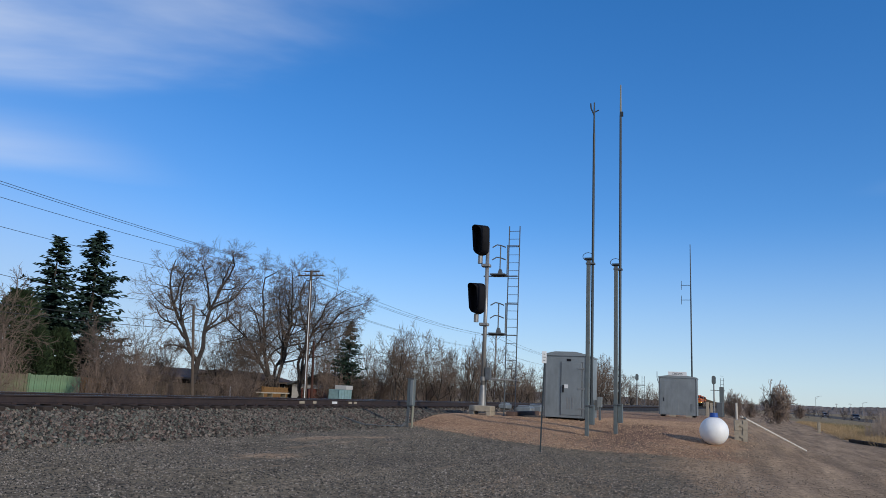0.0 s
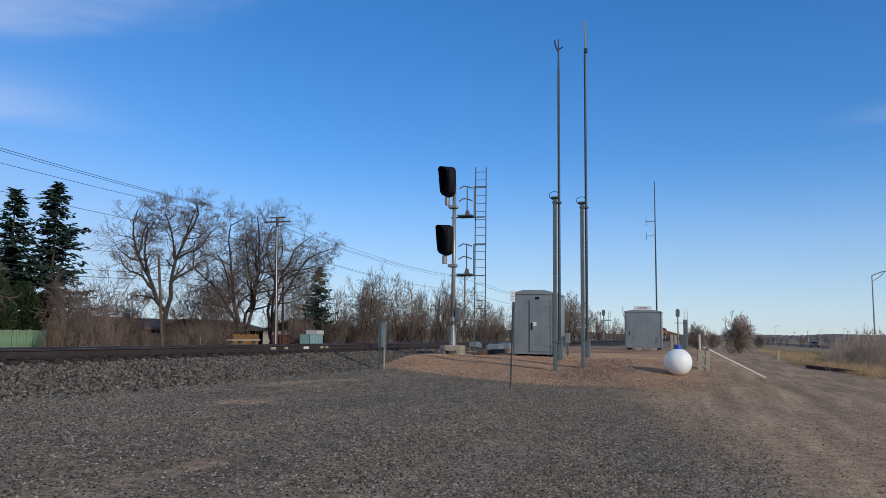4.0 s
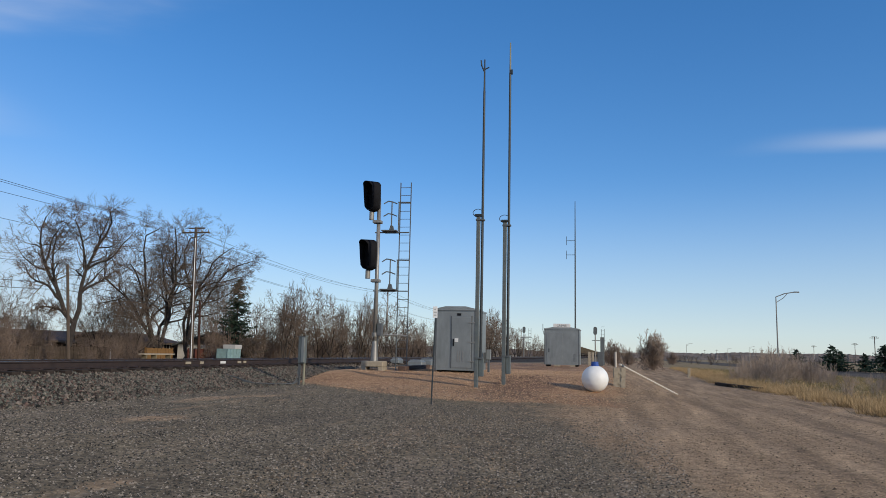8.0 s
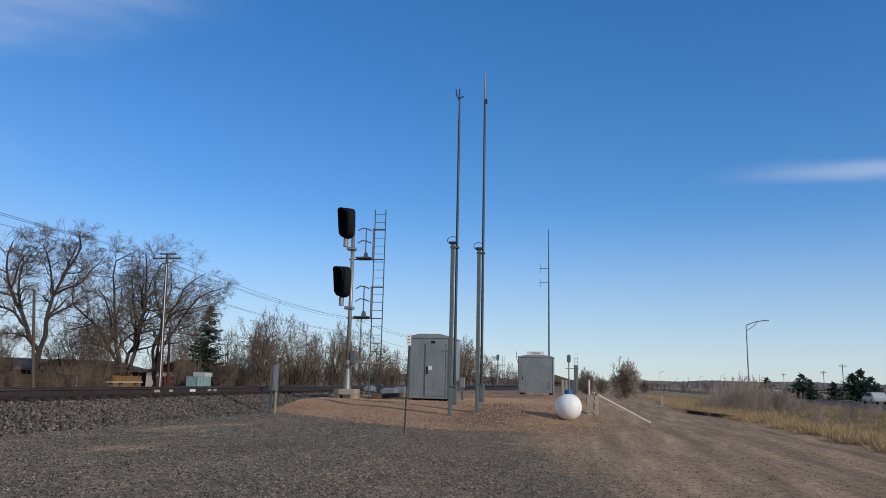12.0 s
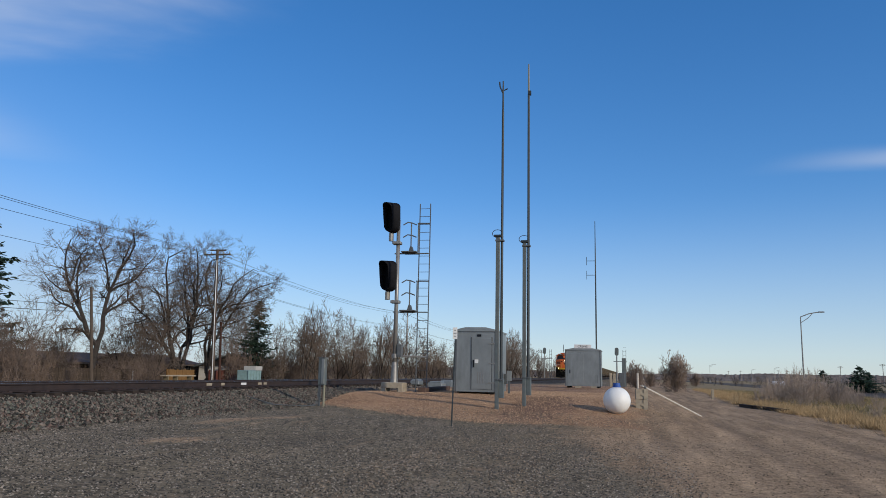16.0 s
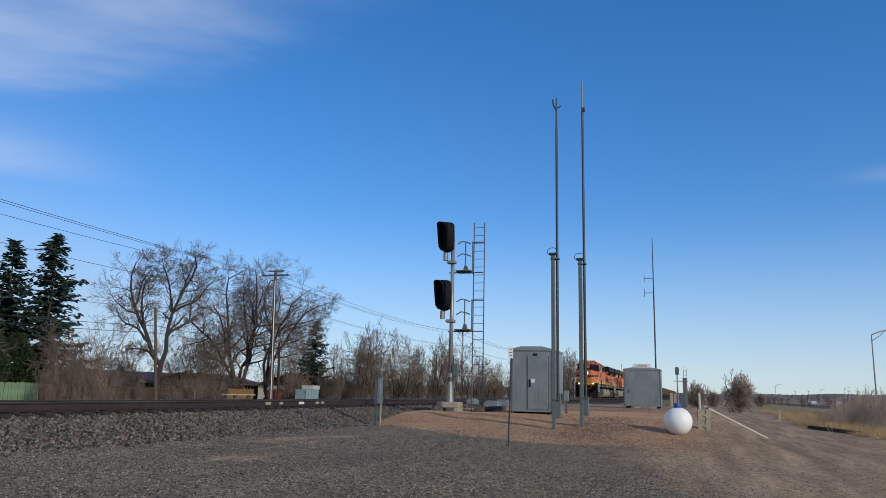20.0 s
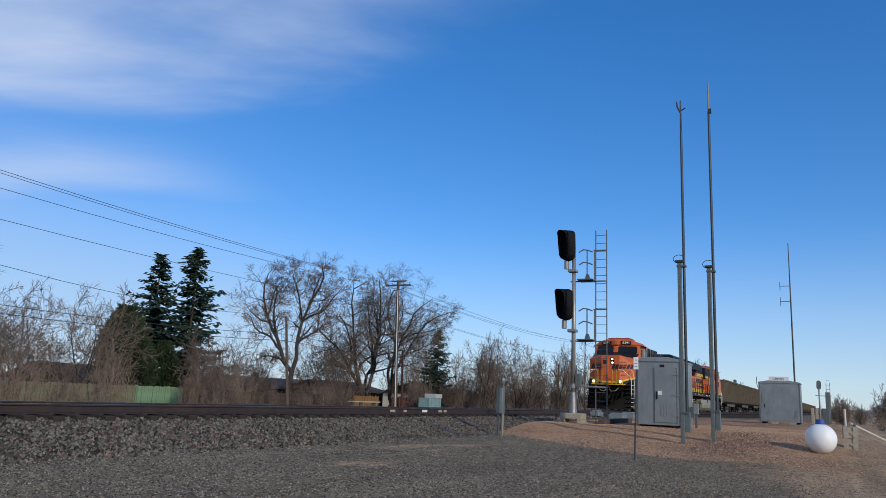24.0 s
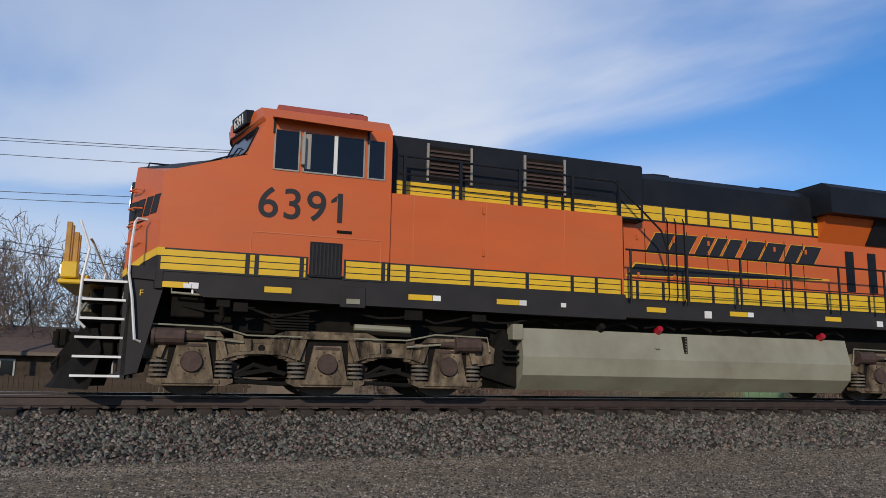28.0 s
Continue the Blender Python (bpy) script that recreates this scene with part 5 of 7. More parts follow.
                for z in (2.35, 2.62, 2.9, 3.2):
                    part("grab_iron", tube(bmesh.new(), [(-0.98, s * 0.75, z), (-1.1, s * 0.78, z), (-1.0, s * 0.98, z), (-0.88, s * 1.0, z)], 0.014), paint, L)
            else:
                part("ditch_light", B(*span(-1.3, -1.12), *sorted((s * 0.7, s * 1.0)), 1.76, 2.0, 0.02), YELLOW, L)
    return L, wheels


def hopper():
    """Open-top coal gondola with ribbed sides, on two two-axle bogies; x runs from its leading coupler."""
    H = empty("coal_car", pose(0, 0, 0), "weathered brown steel coal gondola car with ribbed sides", "rail car", "coal cars of the train")
    bm = bmesh.new()
    prism(bm, [(0.75, 1.1), (3.6, 1.05), (4.2, 0.72), (11.6, 0.72), (12.2, 1.05), (15.05, 1.1), (15.05, 3.75), (0.75, 3.75)], -1.5, 1.5, "y")
    part("body", bm, COALCAR, H)
    for s in (-1, 1):
        for k in range(14):
            x = 1.0 + k * 1.06
            bm = bmesh.new()
            ybox(bm, s, x - 0.05, x + 0.05, 1.5, 1.6, 1.15, 3.7)
            part("rib", bm, COALCAR, H)
        bm = bmesh.new()
        ybox(bm, s, 0.7, 15.1, 1.5, 1.64, 3.66, 3.82)
        part("top_chord", bm, COALCAR, H)
        bm = bmesh.new()
        ybox(bm, s, 0.75, 15.05, 1.5, 1.62, 1.05, 1.25)
        part("side_sill", bm, UNDER, H)
    part("load", B(0.9, 14.9, -1.4, 1.4, 3.6, 3.78, 0.05), COAL, H, "black coal load")
    part("centre_sill", B(0.0, 15.8, -0.2, 0.2, 0.8, 1.1), UNDER, H)
    for cx in (2.1, 13.7):
        for s in (-1, 1):
            bm = bmesh.new()
            prism(bm, [(cx - 1.15, 0.42), (cx - 1.15, 0.68), (cx - 0.5, 0.72), (cx - 0.3, 0.85), (cx + 0.3, 0.85), (cx + 0.5, 0.72), (cx + 1.15, 0.68), (cx + 1.15, 0.42), (cx + 0.5, 0.3), (cx - 0.5, 0.3)], *sorted((s * 0.95, s * 1.15)), "y")
            part("side_frame", bm, UNDER, H)
            for d in (-0.9, 0.9):
                part("wheel", cyl(bmesh.new(), (cx + d, s * 0.69, 0.46), (cx + d, s * 0.83, 0.46), 0.46, 0.46, 20), WHEEL, H)
                part("bearing_cap", cyl(bmesh.new(), (cx + d, s * 1.15, 0.48), (cx + d, s * 1.22, 0.48), 0.12, 0.1, 10), UNDER, H)
    part("coupler", B(-0.2, 16.0, -0.12, 0.12, 0.75, 0.98), UNDER, H)
    return H


LEAD, LEAD_WHEELS = locomotive("orange and black diesel locomotive with yellow stripes and lit headlights", ORANGE, "6391", True)
SECOND, SECOND_WHEELS = locomotive("faded orange diesel locomotive running long hood forward", ORANGE2, "5788", False)
CARS = [hopper()]
while len(CARS) < 24:
    CARS.append(copy_thing(CARS[0], pose(0, 0, 0)))


def motions():
    """The train comes down the track at a steady speed."""
    ticks = [float(t) for t in range(0, 29)]
    def front(t):
        return 0.3 + SPEED * (28.0 - t)
    walk(LEAD, [(t, tk(front(t), 0, RAIL)) for t in ticks])
    walk(SECOND, [(t, tk(front(t) + 40.3, 0, RAIL, 180)) for t in ticks])
    for k, ws in enumerate(LEAD_WHEELS + SECOND_WHEELS):
        x = (0.0, 2.07, 4.14, 13.85, 15.92, 17.99)[k % 6]
        sense = -1 if k < 6 else 1
        walk(ws, [(i / 30, pose(x, 0, 0.53, 0, sense * math.degrees(SPEED / 0.53 * i / 30) % 360, 0)) for i in range(0, 841)])
    for car_, a0, v, p, turn in STREET_CARS:
        walk(car_, [(t, tk(a0 + v * t, p, STREET_Z, turn)) for t in ticks])
    for k, car in enumerate(CARS):
        walk(car, [(t, tk(front(t) + 42.55 + k * 16.05, 0, RAIL)) for t in ticks])

# ---------------------------------------------------------------- signal, shelters and things on the pad
def signal(name, m, top, label):
    """Two-headed colour-light signal on a mast with ladder and platforms; local x runs along the track, -x faces the lot."""
    S = empty(name, m, label, "railway signal")
    base = bmesh.new()
    box(base, -0.35, 0.35, -0.44, 0.44, 0.14, 0.36, 0.02)
    box(base, -0.35, 0.35, -0.44, -0.24, -0.15, 0.14, 0.01)
    box(base, -0.35, 0.35, 0.24, 0.44, -0.15, 0.14, 0.01)
    part("foundation", base, CONCRETE, S, "precast concrete foundation")
    mast = part("mast", cyl(bmesh.new(), (0, 0, 0.36), (0, 0, top - 0.7), 0.085, 0.075, 14), SILVER, S, "silver painted mast", True)
    part("mast_base", cyl(bmesh.new(), (0, 0, 0.36), (0, 0, 1.15), 0.155, 0.095, 14), SILVER, mast)
    part("cable_conduit", tube(bmesh.new(), [(0.0, -0.12, 0.5), (0.0, -0.12, 2.2)], 0.03), GALV, mast)
    part("junction_box", B(-0.12, 0.12, -0.3, -0.1, 1.35, 1.85, 0.01), GALV, mast)
    for zc, side in ((top - 0.63, 0.2), (top - 3.03, 0.28)):
        head = bmesh.new()
        n = 14
        rings = []
        for x, k in ((-0.06, 0.98), (0.02, 1.0), (0.1, 0.8)):
            ring = []
            for i in range(n):
                t = 2 * math.pi * i / n
                yy = 0.33 * k * math.copysign(abs(math.cos(t)) ** 0.8, math.cos(t))
                zz = (0.40 * (1 if math.sin(t) > 0 else -1) if abs(math.sin(t)) > 1e-6 else 0) + 0.23 * k * math.sin(t)
                ring.append((x, yy, zz))
            rings.append(ring)
        loft(head, rings)
        h = part("signal_head", head, BLACK, S, "black oval signal head with deep hoods")
        h.matrix_basis = pose(0, side, zc, 0, 0, -32)
        rim_o, rim_i, lip_o, lip_i = [], [], [], []
        m = 24
        for i in range(m):
            t = 2 * math.pi * i / m
            cz, sz = math.cos(t), math.sin(t)
            zz = (0.36 if sz > 0 else -0.36) * min(1, abs(sz) * 6) + 0.27 * sz
            # the shroud reaches out farthest at the top and sides, and is cut away below
            reach = -0.13 - 0.42 * (0.55 + 0.45 * max(-0.4, sz))
            rim_o.append((-0.05, 0.335 * cz, zz))
            rim_i.append((-0.05, 0.31 * cz, zz * 0.965))
            lip_o.append((reach, 0.27 * cz, zz * 0.93))
            lip_i.append((reach, 0.25 * cz, zz * 0.9))
        hood = bmesh.new()
        loft(hood, [rim_o, lip_o, lip_i, rim_i], False)
        part("hood", hood, BLACK, h, "deep oval shroud", True)
        for dz in (0.36, 0.0, -0.36):
            part("lens", cyl(bmesh.new(), (-0.075, 0, dz), (-0.06, 0, dz), 0.1, 0.1, 14), GLASS, h)
        part("head_bracket", cyl(bmesh.new(), (0, side + 0.1, zc - 0.95), (0, side + 0.1, zc - 0.62), 0.1, 0.1, 10), SILVER, S)
        part("head_clamp", B(-0.15, 0.15, -0.14, 0.22, zc - 1.1, zc - 0.98, 0.02), SILVER, S)
        zp = zc - 1.35
        pl = part("platform", B(0.05, 0.75, -0.74, -0.1, zp - 0.05, zp, 0.01), GALV, S, "steel grating platform")
        part("platform_bracket", B(0.3, 0.4, -1.2, 0.22, zp - 0.09, zp - 0.052), GALV, pl)
        for y in (-0.44, -0.74):
            part("guard_post", cyl(bmesh.new(), (0.4, y, zp), (0.4, y, zp + 1.22), 0.025, seg=8), GALV, pl)
        for dz in (0.7, 1.22):
            part("guard_rail", tube(bmesh.new(), [(0.3, -0.12, zp + dz - 0.1), (0.35, -0.3, zp + dz + 0.02), (0.4, -0.46, zp + dz), (0.4, -0.66, zp + dz - 0.08)], 0.024), GALV, pl)
        part("guard_rail", tube(bmesh.new(), [(0.4, -0.7, zp + 1.2), (0.45, -1.22, zp + 1.2)], 0.025), GALV, pl)
        part("bracket_lamp_box", prism(bmesh.new(), [(-0.56, zp), (-0.36, zp), (-0.42, zp + 0.22), (-0.5, zp + 0.22)], 0.3, 0.5, "x"), GALV, pl)
    lad = new("ladder")
    lad.parent = S
    tagged(lad, "galvanised access ladder")
    for y in (-0.78, -1.22):
        part("stile", B(0.42, 0.48, y - 0.016, y + 0.016, -0.1, top + 0.05), GALV, lad)
    k = 0.2
    while k < top:
        part("rung", cyl(bmesh.new(), (0.45, -0.78, k), (0.45, -1.22, k), 0.011, seg=6), GALV, lad)
        k += 0.33
    part("ladder_stay", tube(bmesh.new(), [(0, 0.14, 1.4), (0.2, -0.5, 1.4), (0.45, -1.26, 1.38)], 0.035), SILVER, S)
    part("stay_clamp", cyl(bmesh.new(), (0, 0, 1.32), (0, 0, 1.48), 0.13, seg=14), SILVER, S)
    return S


SA, SP = polar(3.3, 30.4)
signal("railway_signal", tk(SA, SP, gz(SA, SP), 3), 7.62, "two-headed black railway signal on a silver mast with ladder")


def shelter(name, m, w, d, h, label, sign=""):
    """Metal equipment shelter; its door is in the -x face, w wide (y) and d deep (x)."""
    S = empty(name, m, label, "equipment shelter")
    hw = w / 2
    body = bmesh.new()
    prism(body, [(-hw, 0.1), (hw, 0.1), (hw, h - 0.16), (-hw, h - 0.16)], 0, d, "x")
    part("body", body, ALU, S, "grey sheet metal body")
    part("skid", B(-0.02, d, -hw + 0.1, -hw + 0.25, 0.0, 0.1), UNDER, S)
    part("skid", B(-0.02, d, hw - 0.25, hw - 0.1, 0.0, 0.1), UNDER, S)
    roof = bmesh.new()
    prism(roof, [(-hw - 0.03, h - 0.16), (hw + 0.03, h - 0.16), (hw + 0.03, h - 0.1), (hw * 0.5, h), (-hw * 0.5, h), (-hw - 0.03, h - 0.1)], -0.05, d + 0.05, "x")
    part("roof", roof, ALU, S, "low pitched metal roof")
    part("corner_trim", B(-0.012, 0.05, -hw - 0.012, -hw + 0.06, 0.1, h - 0.16), GALV, S)
    part("corner_trim", B(-0.012, 0.05, hw - 0.06, hw + 0.012, 0.1, h - 0.16), GALV, S)
    if sign:
        part("door_seam", B(-0.01, 0, hw - 0.98, hw - 0.97, 0.15, h - 0.3), UNDER, S)
        door = part("door", B(-0.022, -0.002, -0.15 + hw * 0.1, hw - 0.14, 0.15, h - 0.35, 0.004), ALU, S)
        part("door_handle", B(-0.05, -0.022, hw - 0.32, hw - 0.27, 0.9, 1.12), HOODBLACK, door)
        board = part("sign_board", B(-0.06, -0.03, -hw * 0.5, hw * 0.48, h - 0.02, h + 0.22, 0.004), SIGN_WHITE, S, "white sign lettered CREWS")
        letters("sign_text", sign, 0.19, INK, board, pose(-0.062, 0, h + 0.03, 90, 0, -90), 0.003)
        part("mast_bracket", tube(bmesh.new(), [(0, hw + 0.02, h - 0.5), (0, hw + 0.1, h - 0.2), (0, hw + 0.1, h + 0.2)], 0.02), GALV, S)
        for y in (-0.25, 0.0, 0.2):
            part("door_mark", B(-0.008, -0.002, -hw + 0.28 + y * 0.3, -hw + 0.3 + y * 0.3, 0.3, 0.8), GALV, S)
        for y in (-0.7, 0.3):
            part("block", B(0.0, 0.3, y - 0.2, y + 0.2, -0.02, 0.1), CONCRETE, S)
    else:
        door = part("door", B(-0.03, -0.002, -0.62, 0.14, 0.2, h - 0.42, 0.006), ALU, S, "grey metal door")
        part("door_frame", both(bmesh.new(), lambda b, s: box(b, -0.02, 0, *( (-0.66, -0.62) if s < 0 else (0.14, 0.18)), 0.18, h - 0.38)), GALV, S)
        part("door_handle", B(-0.07, -0.03, 0.03, 0.09, 1.02, 1.3, 0.01), HOODBLACK, door)
        part("notice", B(-0.036, -0.03, -0.12, 0.02, 1.18, 1.32), SIGN_WHITE, door, "small white notice")
        for z in (0.42, 1.15, 1.9):
            part("hinge", B(-0.05, -0.02, -0.75, -0.5, z, z + 0.05), SILVER, door)
        for y in (-0.32, -0.22, -0.12):
            part("louvre", B(-0.042, -0.03, y, y + 0.045, 0.42, 0.85), SILVER, door)
        part("vent", B(-0.02, -0.002, -0.22, -0.06, h - 0.36, h - 0.27), HOODBLACK, S)
        part("meter_box", B(d - 0.5, d - 0.2, -hw - 0.14, -hw - 0.01, 0.4, 0.8, 0.01), GALV, S)
        for y in (-hw, hw):
            part("lifting_eye", B(0.0, 0.06, y - 0.03, y + 0.03, h - 0.14, h - 0.02), GALV, S)
    return S


A, P = polar(9.35, 29.3)
shelter("signal_shelter", tk(A, P, gz(A, P) - 0.02, 0), 1.6, 2.4, 2.55, "grey metal signal equipment shelter with a closed door")
A, P = polar(17.3, 49.5)
shelter("crew_shelter", tk(A, P, gz(A, P), 0), 2.22, 2.4, 2.5, "grey metal crew shelter with a white sign on its roof edge", "CREWS")


def antenna_mast(m, post_h, top, label, kind):
    """Square tilt-over post with a thin tall pole strapped beside it."""
    T = empty("antenna_mast", m, label, "antenna mast", "antenna masts")
    part("post", B(-0.06, 0.06, -0.06, 0.06, -0.1, post_h, 0.01), POST_GREEN, T, "grey-green square post")
    part("pole", cyl(bmesh.new(), (0.05, -0.125, 0.45), (0.05, -0.125, top - 1.1), 0.05, 0.04, 10), POLE_DARK, T, "thin dark pole")
    part("base_sleeve", B(-0.03, 0.13, -0.22, -0.064, 0.35, 0.95, 0.01), POST_GREEN, T)
    part("cap", B(-0.1, 0.1, -0.12, 0.12, post_h, post_h + 0.06), POLE_DARK, T)
    for z in (0.9, post_h - 0.15):
        part("strap", B(-0.08, 0.12, -0.2, 0.08, z, z + 0.05), GALV, T)
    part("cable_loop", tube(bmesh.new(), [(0.05, 0.03 - 0.17 * math.cos(w), post_h + 0.12 + 0.13 * math.sin(w)) for w in (0.2, 0.6, 1.0, 1.5, 2.0, 2.5, 3.0, 3.5, 4.0)] + [(0.03, 0.06, post_h - 0.02)], 0.011), WIRE, T)
    part("whip", cyl(bmesh.new(), (0.05, -0.125, top - 1.1), (0.05, -0.125, top), 0.034, 0.022, 8), POLE_DARK if kind else TANKGREY, T)
    if kind == 1:
        part("antenna_arm", tube(bmesh.new(), [(0.05, -0.125, top - 0.45), (0.05, -0.02, top - 0.2), (0.05, 0.0, top - 0.02)], 0.025), POLE_DARK, T)
        part("antenna_arm", tube(bmesh.new(), [(0.05, -0.125, top - 0.35), (0.05, -0.28, top - 0.28)], 0.02), POLE_DARK, T)
    else:
        part("antenna_clamp", B(0.0, 0.1, -0.21, -0.11, top - 1.15, top - 1.0), POLE_DARK, T)
    return T


A, P = polar(10.97, 24.5)
antenna_mast(tk(A, P, gz(A, P)), 5.55, 10.95, "grey-green square post with a tall thin dark antenna pole", 1)
A, P = polar(13.0, 25.4)
antenna_mast(tk(A, P, gz(A, P)), 5.45, 11.85, "grey-green square post with a tall dark pole and white whip", 0)


def rear_mast():
    A, P = polar(18.3, 53.0)
    T = empty("antenna_mast", tk(A, P, gz(A, P)), "slender dark antenna mast with two side elements behind the crew shelter", "antenna mast", "antenna masts")
    part("pole", cyl(bmesh.new(), (0, 0, -0.1), (0, 0, 7.2), 0.06, 0.045, 10), POLE_DARK, T)
    part("whip", cyl(bmesh.new(), (0, 0, 7.2), (0, 0, 11.5), 0.045, 0.024, 8), POLE_DARK, T)
    for z in (7.7, 8.7):
        part("element_arm", tube(bmesh.new(), [(0, 0, z), (0, 0.62, z)], 0.018), POLE_DARK, T)
        part("element", tube(bmesh.new(), [(0, 0.6, z - 0.3), (0, 0.6, z + 0.3)], 0.016), POLE_DARK, T)


rear_mast()


def sign_post():
    A, P = polar(7.64, 20.3)
    T = empty("sign_post", tk(A, P, gz(A, P), 12), "thin dark steel post with a small white sign seen nearly edge-on", "sign post")
    bm = bmesh.new()
    prism(bm, [(-0.03, -0.02), (0.03, -0.02), (0.03, 0.02), (0.015, 0.02), (0.015, -0.005), (-0.015, -0.005), (-0.015, 0.02), (-0.03, 0.02)], -0.15, 2.35, "z")
    post = part("post", bm, POLE_DARK, T)
    post.matrix_basis = pose(0, 0, 0, 1.6, 0, 0)
    plate = part("sign_plate", B(-0.05, -0.035, -0.115, 0.005, 2.27, 2.58, 0.003), SIGN_WHITE, T)
    for k, w in enumerate((0.05, 0.09, 0.07)):
        part("text_bar", B(-0.054, -0.05, -0.055 - w * 0.45, -0.055 + w * 0.45, 2.5 - k * 0.08, 2.515 - k * 0.08), INK, plate)


sign_post()


def ball_tank():
    A, P = polar(19.71, 25.0)
    T = empty("ball_tank", tk(A, P, gz(A, P) - 0.02), "round white plastic tank with a blue cap on the ground", "tank")
    bm = bmesh.new()
    bmesh.ops.create_uvsphere(bm, u_segments=40, v_segments=24, radius=0.425, matrix=pose(0, 0, 0.42))
    part("shell", bm, WHITE, T, smooth=True)
    part("seam", cyl(bmesh.new(), (0, 0, 0.414), (0, 0, 0.426), 0.427, 0.427, 40), WHITE, T)
    bm = cyl(bmesh.new(), (0, 0, 0.81), (0, 0, 0.965), 0.115, 0.11, 24)
    part("cap", bm, BLUE, T, "blue screw cap")
    part("cap_rim", cyl(bmesh.new(), (0, 0, 0.83), (0, 0, 0.87), 0.13, 0.13, 24), BLUE, T)


ball_tank()


def barrier():
    A, P = polar(21.45, 27.2)
    z = gz(A, P)
    T = empty("barrier_block", tk(A, P, z), "stacked pale concrete blocks beside the tank", "concrete block")
    for k in range(2):
        bm = bmesh.new()
        prism(bm, [(-0.2, 0), (-0.06, 0), (-0.06, 0.1), (0.06, 0.16), (0.06, 0), (0.2, 0), (0.2, 0.34), (0.06, 0.34), (0.06, 0.24), (-0.06, 0.2), (-0.06, 0.34), (-0.2, 0.34)], -0.2, 0.2, "x")
        box(bm, -0.175, 0.2, -0.19, 0.19, 0.005, 0.335)
        o = part("block", bm, CONCRETE, T)
        o.matrix_basis = pose(0, 0, k * 0.345 - 0.03, 0, 0, 4 * k)
    A2, P2 = polar(21.2, 27.6)
    Q = empty("marker_post", tk(A2, P2, gz(A2, P2)), "slim white marker post beside the blocks", "post")
    part("post", cyl(bmesh.new(), (0, 0, -0.1), (0, 0, 1.15), 0.035, seg=8), PVC, Q)
    # pipe leaning from the blocks down to the dirt
    a, p = polar(21.5, 27.3)
    b, q = polar(25.47, 31.5)
    R = empty("leaning_pipe", pose(0, 0, 0), "long pale pipe leaning from the concrete blocks to the ground", "pipe")
    p0, p1 = tk(a, p, 1.265).translation, tk(b, q, gz(b, q) + 0.035).translation
    part("pipe", cyl(bmesh.new(), p0, p1, 0.032, seg=10), PVC, R)
    part("collar", cyl(bmesh.new(), p0.lerp(p1, 0.02), p0.lerp(p1, 0.05), 0.045, seg=10), GALV, R)


barrier()


def junction_post():
    A, P = polar(-2.05, 25.3)
    T = empty("junction_box", tk(A, P, gz(A, P), -6), "grey-green steel junction box on two posts beside the ballast", "junction box")
    part("cabinet", B(-0.07, 0.07, -0.15, 0.1, 0.68, 1.55, 0.012), POST_GREEN, T)
    part("cabinet_door", B(-0.085, -0.07, -0.13, -0.02, 0.72, 1.52, 0.005), ALU, T)
    part("rain_cap", B(-0.085, 0.085, -0.165, 0.115, 1.55, 1.57), GALV, T)
    part("conduit", cyl(bmesh.new(), (0, -0.11, -0.12), (0, -0.11, 0.7), 0.035, seg=10), TANKGREY, T, "pale conduit")
    part("leg", B(-0.03, 0.03, 0.03, 0.09, -0.12, 0.7), GALV, T)
    for k in range(3):
        part("cable", tube(bmesh.new(), [(-0.02, 0.0 + 0.04 * k, 0.62), (-0.05, 0.02 + 0.05 * k, 0.15), (-0.2, 0.1 + 0.05 * k, 0.03), (-0.9, 0.3 + 0.06 * k, 0.04), (-2.0, 0.45 + 0.1 * k, 0.1), (-2.8, 0.9, 0.36)], 0.011), GALV, T)


junction_post()


